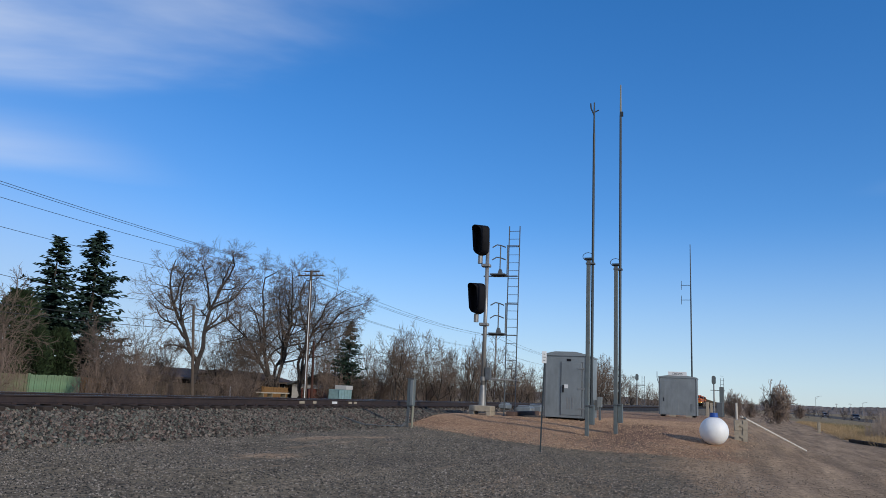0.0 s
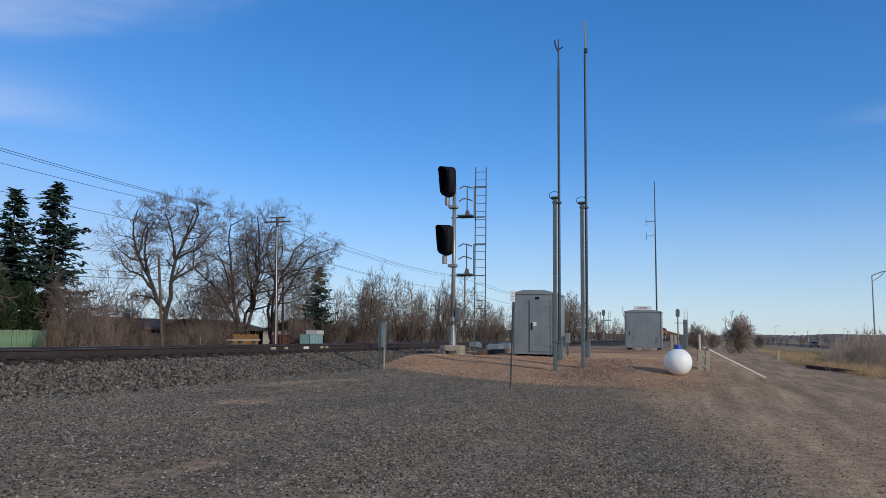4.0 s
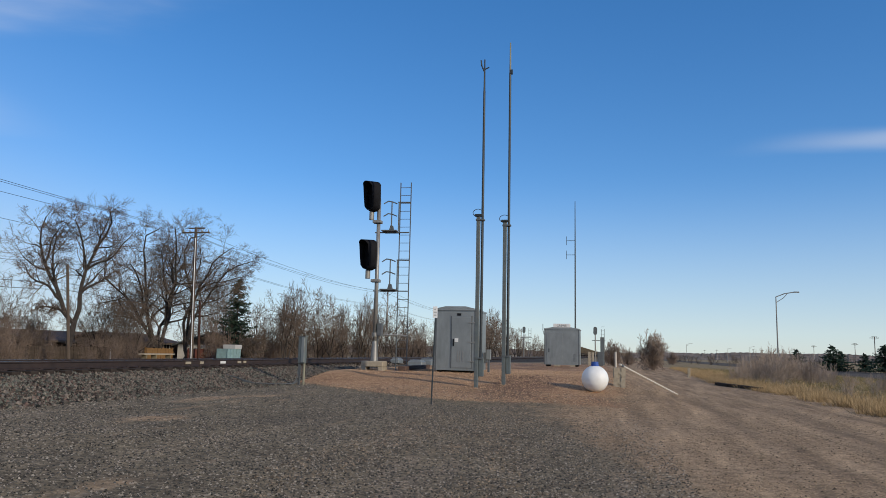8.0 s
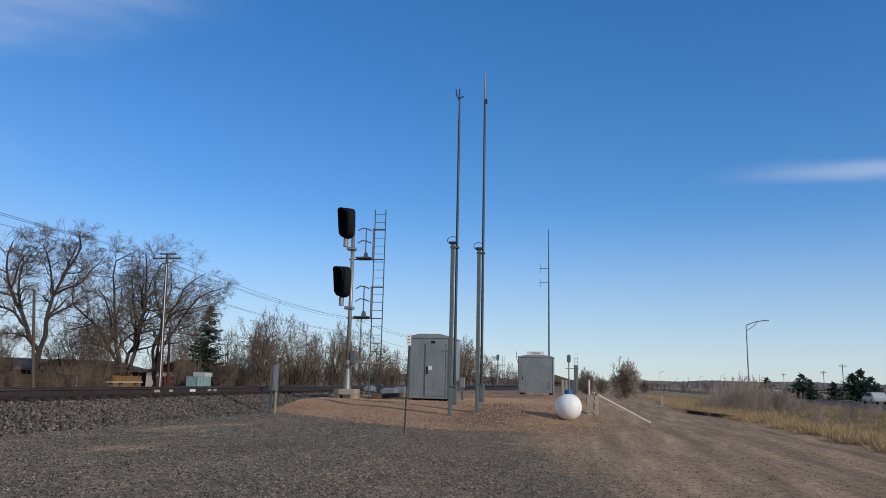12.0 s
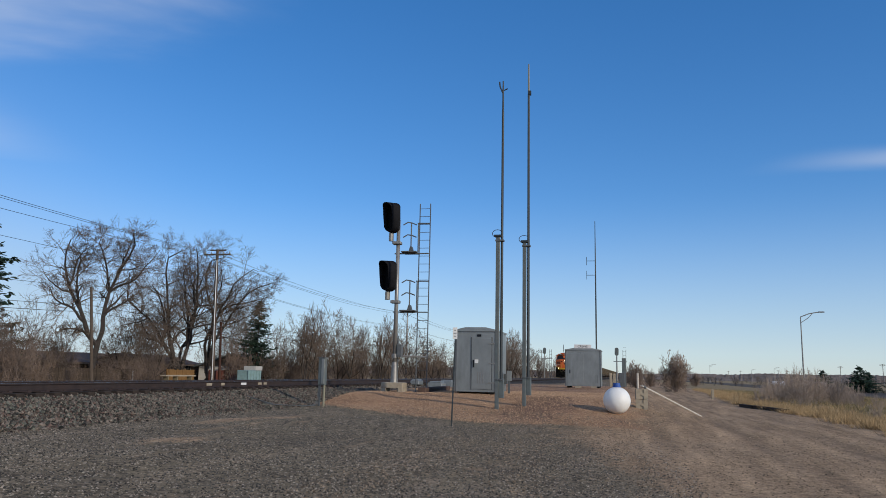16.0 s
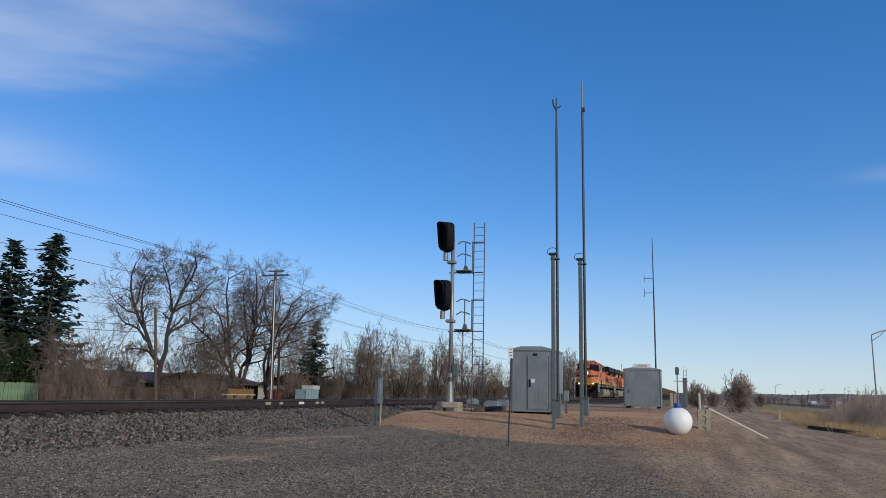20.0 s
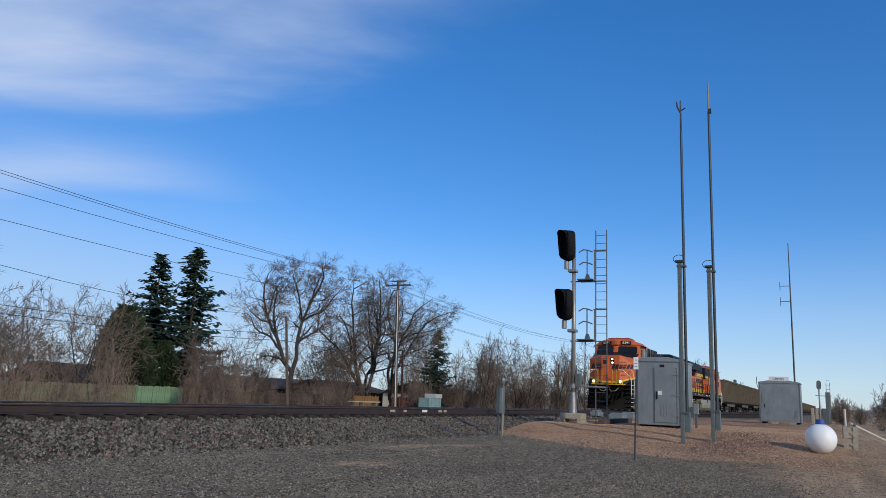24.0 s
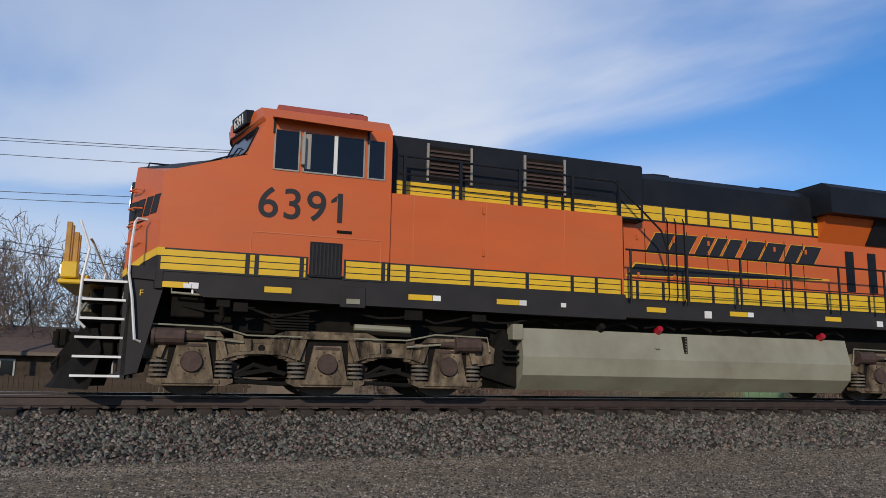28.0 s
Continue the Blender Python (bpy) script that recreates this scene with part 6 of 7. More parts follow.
def track_side():
    """Timbers, relay cases and a far signal beyond the pad."""
    A, P = polar(6.3, 32.0)
    T = empty("timber", tk(A, P, gz(A, P) + 0.1, 2), "dark reddish squared timber lying along the pad edge", "timber")
    part("beam", B(-2.2, 2.6, -0.16, 0.16, -0.14, 0.07, 0.02), OLDTIMBER, T)
    for k, (az, r, w, h) in enumerate(((5.0, 44.0, 0.5, 0.4), (6.5, 43.0, 0.8, 0.55), (7.3, 46.5, 0.8, 0.7))):
        A, P = polar(az, r)
        T = empty("switch_machine", tk(A, P, gz(A, P) + (0.0 if P > 3 else 0.05)), "low grey steel switch machine beside the rail", "switch machine", "switch machines")
        part("case", B(-0.5, 0.5, -w / 2, w / 2, 0.0, h * 0.6, 0.03), ALU, T)
        part("lid", B(-0.4, 0.4, -w / 2 + 0.08, w / 2 - 0.08, h * 0.6, h * 0.6 + 0.08, 0.02), ALU, T)
    for az, r, top, two in ((14.5, 150.0, 6.0, 1), (19.75, 118.0, 5.3, 0)):
        A, P = polar(az, r)
        T = empty("railway_signal", tk(A, P, gz(A, P)), "distant single-headed railway signal on a pale mast", "railway signal", "distant signals")
        part("mast", cyl(bmesh.new(), (0, 0, 0), (0, 0, top - 0.6), 0.11, 0.09, 8), SILVER, T)
        bm = bmesh.new()
        prism(bm, [(0.3 * math.cos(t), top - 0.1 + (0.3 if math.sin(t) > 0 else -0.3) + 0.32 * math.sin(t)) for t in np.linspace(0, 2 * math.pi, 14, endpoint=False)], -0.1, 0.15, "x")
        part("signal_head", bm, POST_GREEN, T)
        for y in (-0.9, -1.35):
            part("ladder_stile", B(0.3, 0.36, y - 0.03, y + 0.03, 0, top + 0.2), GALV, T)
        for k in range(10):
            part("rung", B(0.31, 0.35, -1.35, -0.9, 0.6 * k + 0.4, 0.6 * k + 0.44), GALV, T)
        part("platform", B(0, 0.6, -1.5, 0.5, top - 1.6, top - 1.52), GALV, T)
    A, P = polar(20.1, 62.0)
    T = empty("relay_case", tk(A, P, gz(A, P)), "tall grey relay case on the pad beyond the tank", "relay case")
    part("case", B(-0.3, 0.3, -0.22, 0.22, 0, 1.1, 0.02), GALV, T)
    A, P = polar(20.25, 70.0)
    T = empty("steel_column", tk(A, P, gz(A, P)), "grey-green steel column standing by the track", "column")
    part("shaft", B(-0.12, 0.12, -0.17, 0.17, 0, 2.5, 0.02), POST_GREEN, T)
    for az, r in ((19.3, 60.0), (19.55, 66.0), (26.3, 62.0)):
        A, P = polar(az, r)
        T = empty("marker_post", tk(A, P, gz(A, P)), "short pale marker post in the gravel", "post")
        part("post", B(-0.08, 0.08, -0.1, 0.1, -0.1, 0.75 if az > 22 else 1.05, 0.02), CONCRETE, T)
    # discarded ties at the dirt track's edge
    ends = [Vector((48.0 * math.sin(radians(28.1)), 48.0 * math.cos(radians(28.1)))), Vector((41.2 * math.sin(radians(30.9)), 41.2 * math.cos(radians(30.9))))]
    along_it = math.degrees(math.atan2(ends[1].y - ends[0].y, ends[1].x - ends[0].x))
    for f, z, off in ((0.18, 0.0, 0.0), (0.52, 0.0, 0.2), (0.84, 0.0, 0.0)):
        c = ends[0].lerp(ends[1], f)
        A, P = polar(math.degrees(math.atan2(c.x, c.y)), c.length - off)
        T = empty("discarded_tie", pose(c.x, c.y, gz(A, P) + z, 0, 0, along_it + 6 * (f - 0.5)), "dark discarded wooden tie lying by the dirt track", "railway tie", "discarded ties")
        part("beam", B(-1.3, 1.3, -0.13, 0.13, -0.05, 0.17, 0.02), LOG, T)

    A, P = polar(11.88, 30.5)
    T = empty("meter_pedestal", tk(A, P, gz(A, P)), "narrow pale grey meter pedestal beside the shelter", "meter box")
    part("post", B(-0.04, 0.04, -0.04, 0.04, -0.1, 0.55, 0.006), GALV, T)
    part("meter_box", B(-0.07, 0.07, -0.09, 0.09, 0.5, 0.9, 0.012), ALU, T, "small grey meter box")
    # white-painted joint bars on the near rail
    for a, ln, mt in ((23.45, 0.34, SIGN_WHITE), (22.1, 0.2, CONCRETE), (21.3, 0.3, CONCRETE), (24.6, 0.24, CONCRETE), (25.0, 0.2, CONCRETE)):
        T = empty("rail_joint", tk(a, 0.79, RAIL - 0.15), "pale painted joint bar bolted to the rail web", "joint bar", "joint bars")
        part("bar", B(-ln / 2, ln / 2, 0.0, 0.03, 0.02, 0.1, 0.006), mt, T)
        for x in (-ln * 0.3, ln * 0.3):
            part("bolt", cyl(bmesh.new(), (x, 0.03, 0.06), (x, 0.055, 0.06), 0.016, seg=6), STEEL, T)
    # plank leaning in the yard across the track
    A, P = polar(-15.1, 62.0)
    T = empty("leaning_plank", tk(A, P, gz(A, P), 30), "pale weathered plank leaning upright in the yard", "plank")
    part("board", B(-0.16, 0.16, -0.03, 0.03, -0.1, 1.35, 0.008), SIGN_WHITE, T).matrix_basis = pose(0, 0, 0, 0, -9, 0)


track_side()

# ---------------------------------------------------------------- trees, shrubs and grass
def limb_mesh(name, segs, material, parent, sides=5):
    """Tapered limbs as one mesh: rows of (start, end, start radius, end radius)."""
    co, fa = [], []
    for p0, p1, r0, r1 in segs:
        d = (p1 - p0).normalized()
        s = d.orthogonal().normalized()
        t = d.cross(s)
        i0 = len(co)
        if r1 == 0:
            for k in range(sides):
                w = 2 * math.pi * k / sides
                co.append(tuple(p0 + (s * math.cos(w) + t * math.sin(w)) * r0))
            co.append(tuple(p1))
            for k in range(sides):
                fa.append((i0 + k, i0 + (k + 1) % sides, i0 + sides))
            continue
        for p, r in ((p0, r0), (p1, r1)):
            for k in range(sides):
                w = 2 * math.pi * k / sides
                co.append(tuple(p + (s * math.cos(w) + t * math.sin(w)) * r))
        for k in range(sides):
            j = (k + 1) % sides
            fa.append((i0 + k, i0 + j, i0 + sides + j, i0 + sides + k))
    me = bpy.data.meshes.new(name)
    me.from_pydata(co, [], fa)
    me.materials.append(material)
    ob = new(name, me)
    ob.parent = parent
    return ob


def grow(limbs, twigs, rng, p, d, ln, r, lev, spec, thick_from, fine, aim=None):
    """One limb and all that it carries. spec, level by level: segments, wander, lift, children, their angle, their length ratio, where they begin."""
    if lev == len(spec):
        twigs.append((p, p + d * ln, max(r, fine), 0))
        return
    seg, wander, lift, kids, angle, ratio, t0 = spec[lev]
    step = ln / seg
    path = [(p, d, r)]
    for k in range(seg):
        if aim is not None:
            d = d.lerp((aim - p).normalized(), 0.12 + 0.3 * k / seg)
        d = (d + Vector((rng.gauss(0, wander), rng.gauss(0, wander), rng.gauss(0, wander) + lift))).normalized()
        q = p + d * step
        f = (k + 1) / seg
        r1 = max(r * (1 - 0.78 * f), fine)
        (limbs if path[-1][2] > thick_from else twigs).append((p, q, path[-1][2], r1))
        path.append((q, d, r1))
        p = q
    turn = rng.uniform(0, 6.28)
    for c in range(kids):
        t = t0 + (1 - t0) * (c + rng.uniform(0.3, 1.0)) / kids
        k = min(int(t * seg), seg - 1)
        f = t * seg - k
        o, dd, rr = path[k][0].lerp(path[k + 1][0], f), path[k + 1][1], path[k][2] + (path[k + 1][2] - path[k][2]) * f
        turn += 2.4 + rng.gauss(0, 0.35)
        s = dd.orthogonal().normalized()
        side = s * math.cos(turn) + dd.cross(s) * math.sin(turn)
        w = radians(angle * rng.uniform(0.65, 1.35))
        grow(limbs, twigs, rng, o, (dd * math.cos(w) + side * math.sin(w)).normalized(), ln * ratio * (1.2 - 0.6 * t) * rng.uniform(0.65, 1.25), rr * 0.62, lev + 1, spec, thick_from, fine)
    return path


SPREADING = ((9, 0.2, 0.02, 11, 52, 0.33, 0.24), (5, 0.22, 0.05, 7, 46, 0.56, 0.12), (3, 0.24, 0.04, 6, 42, 0.64, 0.12), (2, 0.2, 0.04, 4, 40, 0.75, 0.1))
ROUNDED = ((8, 0.17, 0.04, 9, 48, 0.5, 0.2), (4, 0.22, 0.05, 7, 44, 0.56, 0.12), (2, 0.26, 0.04, 5, 42, 0.66, 0.1))
FANNED = ((5, 0.14, 0.02, 8, 42, 0.44, 0.12), (3, 0.18, 0.03, 6, 40, 0.62, 0.1), (1, 0.2, 0.03, 2, 36, 0.85, 0.1))
THICKET = ((6, 0.2, 0.01, 7, 50, 0.56, 0.15), (2, 0.26, 0.03, 6, 46, 0.6, 0.1), (1, 0.2, 0.03, 2, 36, 0.85, 0.1))
DISTANT = ((4, 0.15, 0.06, 7, 42, 0.45, 0.2), (2, 0.2, 0.06, 6, 40, 0.6, 0.1))


def bare_tree(height, width, seed, spec, stems=1, trunk=0.2, limbs=7, open_=32, stout=0.017, fine=0.008, aims=(), bark=None, twig=None, name="bare_tree",
              label="leafless deciduous tree with fine twigs", category="tree", thick_from=0.03, foot=0.06):
    """A leafless tree or shrub: stems or a forked trunk whose limbs divide down to twigs. aims: where the main limbs of a known tree end, each as x, y, z and the height of its fork."""
    rng = random.Random(seed)
    T = empty(name, pose(0, 0, 0), label, category, "trees along the track")
    thick, thin = [], []
    r0 = height * stout
    if aims:
        top = max(a[3] for a in aims if len(a) == 4)
        mid, q = Vector((rng.gauss(0, 0.12), rng.gauss(0, 0.1), top * 0.5)), Vector((rng.gauss(0, 0.1), 0, top))
        thick += [(Vector((0, 0, -0.25)), Vector((0, 0, 0.35)), r0 * 1.35, r0), (Vector((0, 0, 0.35)), mid, r0, r0 * 0.92), (mid, q, r0 * 0.92, r0 * 0.8)]
        paths = []
        for x, y, z, *fork in aims:
            end = Vector((x, y, z))
            if len(fork) == 1:
                p, rr = Vector((0, 0, 0)).lerp(q, fork[0] / top), r0 * 0.72
                d = (end - p).normalized().lerp(Vector((0, 0, 1)), 0.75 if z > fork[0] + 2 else 0.2).normalized()
            else:
                p, d, rr = paths[fork[0]][int(fork[1] * (len(paths[fork[0]]) - 1))]
                d, rr = d.lerp((end - p).normalized(), 0.6).normalized(), rr * 0.8
            paths.append(grow(thick, thin, rng, p, d, (end - p).length * 1.08, rr, 0, spec, thick_from, fine, end))
    else:
        for s in range(stems):
            w, lean = 6.283 * (s + rng.uniform(0, 0.8)) / stems, radians(open_ * rng.uniform(0.25, 1.15)) if stems > 1 else 0.0
            o = Vector((math.cos(w), math.sin(w), 0)) * (height * foot * rng.uniform(0.2, 1.3) if stems > 1 else 0)
            d = Vector((math.cos(w) * math.sin(lean), math.sin(w) * math.sin(lean), math.cos(lean)))
            if stems > 1:
                grow(thick, thin, rng, o - Vector((0, 0, 0.2)), d, height * rng.uniform(0.65, 1.1), r0 * rng.uniform(0.5, 0.8), 0, spec, thick_from, fine)
                continue
            q = Vector((rng.gauss(0, 0.1), rng.gauss(0, 0.1), height * trunk))
            thick.append((Vector((0, 0, -0.2)), q, r0 * 1.15, r0 * 0.85))
            for k in range(limbs):
                w, lean = 6.283 * (k + rng.uniform(0, 0.7)) / limbs, radians(open_ * rng.uniform(0.3, 1.2))
                d = Vector((math.cos(w) * math.sin(lean), math.sin(w) * math.sin(lean), math.cos(lean)))
                grow(thick, thin, rng, q * rng.uniform(0.75, 1.0), d, height * (1 - trunk) * rng.uniform(0.75, 1.05), r0 * rng.uniform(0.35, 0.6), 0, spec, thick_from, fine)
        ends = [s[1] for s in thick + thin]
        kz = height / sorted(e.z for e in ends)[int(len(ends) * 0.995)]
        kw = width / 2 / sorted(math.hypot(e.x, e.y) for e in ends)[int(len(ends) * 0.97)]
        def fit(v):
            return Vector((v.x * kw, v.y * kw, v.z * kz))
        thick, thin = [[(fit(a), fit(b), c, d) for a, b, c, d in q] for q in (thick, thin)]
    if thick:
        limb_mesh("trunk", thick, bark or BARK, T, 6)
    limb_mesh("crown", thin, twig or TWIG, T, 3)
    T["tall"] = height
    return T


def spruce(height, seed, width=0.27, name="spruce_tree", label="tall dark green spruce with drooping tiered boughs"):
    rng = random.Random(seed)
    T = empty(name, pose(0, 0, 0), label, "tree", "evergreens")
    limb_mesh("trunk", [(Vector((0, 0, -0.2)), Vector((0, 0, height)), height * 0.018, 0.02)], BARK, T, 7)
    co, fa = [], []

    def tuft(p, d, ln, wd):
        side = d.cross(Vector((0, 0, 1))).normalized()
        nrm = side.cross(d)
        i = len(co)
        for a, b, c in ((0, -0.5, 0), (0.55, -1, -0.2), (1, 0, -0.1), (0.55, 1, -0.2), (0, 0.5, 0), (0.4, 0, 0.45)):
            co.append(tuple(p + d * (a * ln) + side * (b * wd) + nrm * (c * wd)))
        fa.extend(((i, i + 1, i + 5), (i + 1, i + 2, i + 5), (i + 2, i + 3, i + 5), (i + 3, i + 4, i + 5), (i, i + 4, i + 3, i + 1), (i + 1, i + 3, i + 2)))

    z = 0.6
    while z < height:
        f = 1 - z / height
        reach = height * width * 1.22 * (f ** 0.7) * rng.uniform(0.7, 1.12) + 0.05
        for b in range(int(5 + 5.5 * f)):
            w = rng.uniform(0, 2 * math.pi)
            ln = reach * rng.uniform(0.4, 1.4)
            out = Vector((math.cos(w), math.sin(w), 0))
            n = max(2, int(ln / 0.28))
            for k in range(n):
                t = (k + 0.6) / n
                p = out * (ln * t) + Vector((0, 0, z - 0.42 * ln * t + 0.4 * ln * t * t))
                for _ in range(4):
                    jd = (out + Vector((rng.gauss(0, 0.6), rng.gauss(0, 0.6), rng.uniform(-0.55, 0.3)))).normalized()
                    tuft(p + Vector((rng.gauss(0, 0.09), rng.gauss(0, 0.09), rng.gauss(0, 0.06))), jd, rng.uniform(0.3, 0.62) * (1.15 - 0.4 * t), rng.uniform(0.08, 0.17))
        z += 0.34 * rng.uniform(0.7, 1.35) * (0.6 + 0.6 * f)
    me = bpy.data.meshes.new("crown")
    me.from_pydata(co, [], fa)
    me.materials.append(NEEDLE)
    new("crown", me).parent = T
    T["tall"] = height
    return T


def juniper(height, wide, seed, material=None):
    rng = random.Random(seed)
    T = empty("evergreen_shrub", pose(0, 0, 0), "dense rounded dark evergreen with ragged foliage", "shrub", "evergreens")
    limb_mesh("trunk", [(Vector((0, 0, -0.2)), Vector((0, 0, height * 0.8)), 0.12, 0.04)], BARK, T, 6)
    co, fa = [], []
    for _ in range(int(2600 * height * wide / 12)):
        t = rng.random() ** 0.8
        w = rng.uniform(0, 2 * math.pi)
        prof = math.sin(math.pi * min(0.97, 0.14 + 0.86 * t)) ** 0.6
        r = wide / 2 * prof * (0.75 + 0.3 * math.sin(3 * w + seed) * 0.5 + rng.uniform(-0.12, 0.22))
        p = Vector((math.cos(w) * r, math.sin(w) * r, 0.1 + t * height))
        d = Vector((math.cos(w), math.sin(w), rng.uniform(0.1, 1.4))).normalized()
        s = d.orthogonal().normalized() * rng.uniform(0.06, 0.12)
        e = p + d * rng.uniform(0.15, 0.4)
        i = len(co)
        co.extend((tuple(p - s), tuple(p + s), tuple(e), tuple(p + d.cross(s) * 1.3)))
        fa.extend(((i, i + 1, i + 2), (i, i + 3, i + 2), (i + 1, i + 3, i + 2)))
    me = bpy.data.meshes.new("crown")
    me.from_pydata(co, [], fa)
    me.materials.append(material or JUNIPER)
    new("crown", me).parent = T
    return T


def plant(src, az, r, scale=1.0, turn=0.0, sink=0.0, used=[]):
    """The first call for a source moves it, later ones copy it."""
    a, p = polar(az, r)
    m = tk(a, p, gz(a, p) - sink, turn)
    if src in used:
        o = copy_thing(src, m @ Matrix.Scale(scale / src.scale.x, 4))
    else:
        used.append(src)
        o = src
        o.matrix_basis = m @ Matrix.Scale(scale, 4)
    return o


def along(a, p):
    """Bearing and range of a point beside the track."""
    x, y = a * SH + (p - DIST) * CH, a * CH - (p - DIST) * SH
    return math.degrees(math.atan2(x, y)), math.hypot(x, y)


def square_on(az):
    """The turn that lays a thing's x axis across the line of sight at a bearing."""
    return -az - 90 + HEAD


def tall_to(src, az, r, el, turn=0.0):
    """Plants a source so that its top stands at an elevation, seen from the camera."""
    a, p = polar(az, r)
    return plant(src, az, r, (EYE + r * math.tan(radians(el)) - gz(a, p)) / src["tall"], turn)


def forest():
    rng = random.Random(21)
    shade = bare_tree(11.7, 0, 5, SPREADING, stout=0.02, thick_from=0.035, fine=0.0075,
                      aims=((-1.1, 0.5, 10.5, 2.9), (1.3, -0.3, 11.0, 3.0), (-3.1, -0.4, 7.0, 0, 0.23), (-2.5, 0.8, 9.4, 0, 0.34), (-2.6, 0.6, 3.0, 0, 0.01), (3.9, 0.3, 9.4, 1, 0.45), (0.3, -1.0, 10.6, 1, 0.45), (2.7, -0.8, 10.2, 1, 0.56), (-0.5, 1.0, 10.0, 0, 0.56), (2.4, 0.8, 7.0, 1, 0.23)),
                      label="large leafless shade tree with sinuous forking limbs")
    upright = bare_tree(12.6, 0, 17, SPREADING, stout=0.019, thick_from=0.04, fine=0.0075,
                        aims=((-2.4, 0.6, 8.4, 0.5), (-1.6, -0.6, 10.6, 0.6), (-0.6, 0.8, 12.0, 0.8), (0.6, -0.7, 12.1, 0.7), (1.5, 0.5, 11.2, 0.6), (1.9, -0.5, 8.6, 0.5), (-0.9, 0.2, 9.2, 1, 0.35), (0.5, 1.0, 9.4, 2, 0.3), (-3.0, 0.3, 6.2, 0, 0.3), (0.2, 0.3, 10.8, 3, 0.4)),
                        label="large leafless tree with several upright trunks")
    wide = bare_tree(12.6, 0, 23, SPREADING, stout=0.017, thick_from=0.04, fine=0.0075,
                     aims=((5.8, 0.4, 8.9, 1.2), (3.5, -0.7, 10.9, 1.4), (1.5, 0.6, 12.0, 1.5), (4.8, 0.2, 7.2, 0, 0.34), (2.9, 0.9, 9.2, 1, 0.4), (-0.6, -0.3, 11.0, 2, 0.3), (4.9, -0.8, 9.9, 1, 0.5)),
                     label="leafless tree leaning out in a wide spreading crown")
    vase = bare_tree(11.4, 0, 29, ROUNDED, stout=0.013, thick_from=0.035, fine=0.0095,
                     aims=tuple((-4.6 + 0.66 * k, 1.5 * math.cos(k * 2.2), 9.0 - 0.11 * (0.66 * k - 4.6) ** 2 - 0.5 * (k % 3), 0.3 + 0.03 * (k % 4)) for k in range(15)),
                     label="large leafless multi-stemmed tree behind the brick house")
    mid = [bare_tree(8.0, (7.4, 6.6, 8.2, 6.0, 7.0)[k], 30 + k, ROUNDED, stems=(1, 3, 1, 3, 4)[k], trunk=0.16, limbs=6, open_=(46, 38, 54, 32, 44)[k], stout=0.014, fine=0.0135) for k in range(5)]
    slim = bare_tree(8.5, 4.6, 44, ROUNDED, stems=2, open_=22, stout=0.011, fine=0.007, label="slender leafless tree with few thin limbs")
    bush = [bare_tree(4.0, 3.6, 50 + k, THICKET, stems=13, open_=54, stout=0.008, fine=0.0085, twig=REDTWIG, bark=REDTWIG, thick_from=9.0, name="bare_shrub", label="leafless reddish-brown thicket shrub", category="shrub") for k in range(3)]
    far = [bare_tree(7.0, 8.0, 90 + k, DISTANT, stems=5, open_=40, stout=0.014, fine=0.03, name="bare_tree", label="distant leafless tree along the skyline") for k in range(3)]
    thicket = [bare_tree(5.0, 5.2, 60 + k, THICKET, stems=13, open_=54, stout=0.009, fine=0.015, foot=0.13, twig=TWIG if k else REDTWIG, thick_from=9.0, name="bare_shrub", label="dense leafless grey-brown thicket along the track", category="shrub") for k in range(3)]
    # the shade trees by the pole
    plant(shade, -17.6, 60.0, 1.05, square_on(-17.6))
    plant(upright, -12.2, 70.0, 1.0, square_on(-12.2))
    plant(wide, -10.3, 72.0, 1.0, square_on(-10.3))
    plant(vase, -43.0, 54.0, 0.9, square_on(-43))
    # the row that recedes along the far side of the track: bearing, range, elevation of the top
    for k, (az, r, el) in enumerate(((-14.2, 72, 4.6), (-15.2, 76, 3.8), (-8.0, 82, 4.6), (-5.0, 78, 3.6), (-3.3, 76, 4.9), (-2.5, 80, 4.9), (-1.4, 80, 4.2), (0.0, 86, 3.9), (1.1, 90, 3.4), (2.3, 92, 4.3), (3.6, 98, 4.0), (4.8, 104, 3.3),
                                     (6.1, 110, 2.5), (7.1, 118, 2.4), (8.2, 128, 2.6), (9.0, 140, 2.7), (9.8, 150, 2.9), (10.6, 165, 3.1), (11.3, 180, 3.3), (11.9, 195, 3.4), (12.4, 205, 2.8), (13.0, 220, 2.15), (13.8, 240, 1.95), (14.6, 262, 1.45), (15.3, 290, 1.5), (15.9, 330, 0.9), (16.6, 400, 0.7))):
        tall_to(mid[k % 5], az, r, el, 70 * k)
        if r > 76:
            tall_to(mid[(k + 2) % 5], az + (0.55 if r < 150 else 0.32), r + 9, el - rng.uniform(0.4, 0.9) * (1 if r < 150 else 0.5), 40 * k)
    # continuous thicket below the row
    a = 60.0
    while a < 430:
        az, r = along(a, -17 - rng.uniform(0, 6))
        plant(thicket[rng.randrange(3)] if r < 150 else far[rng.randrange(3)], az, r, rng.uniform(0.62, 1.0) * (1 if r < 150 else 0.7), rng.uniform(0, 360))
        a += rng.uniform(2.2, 3.4) * (1 + a / 150)
    a = 64.0
    while a < 300:
        az, r = along(a, -26 - rng.uniform(0, 6))
        plant(thicket[rng.randrange(3)] if r < 150 else far[rng.randrange(3)], az, r, rng.uniform(0.8, 1.15) * (1 if r < 150 else 0.75), rng.uniform(0, 360))
        a += rng.uniform(4.2, 6.2) * (1 + a / 150)
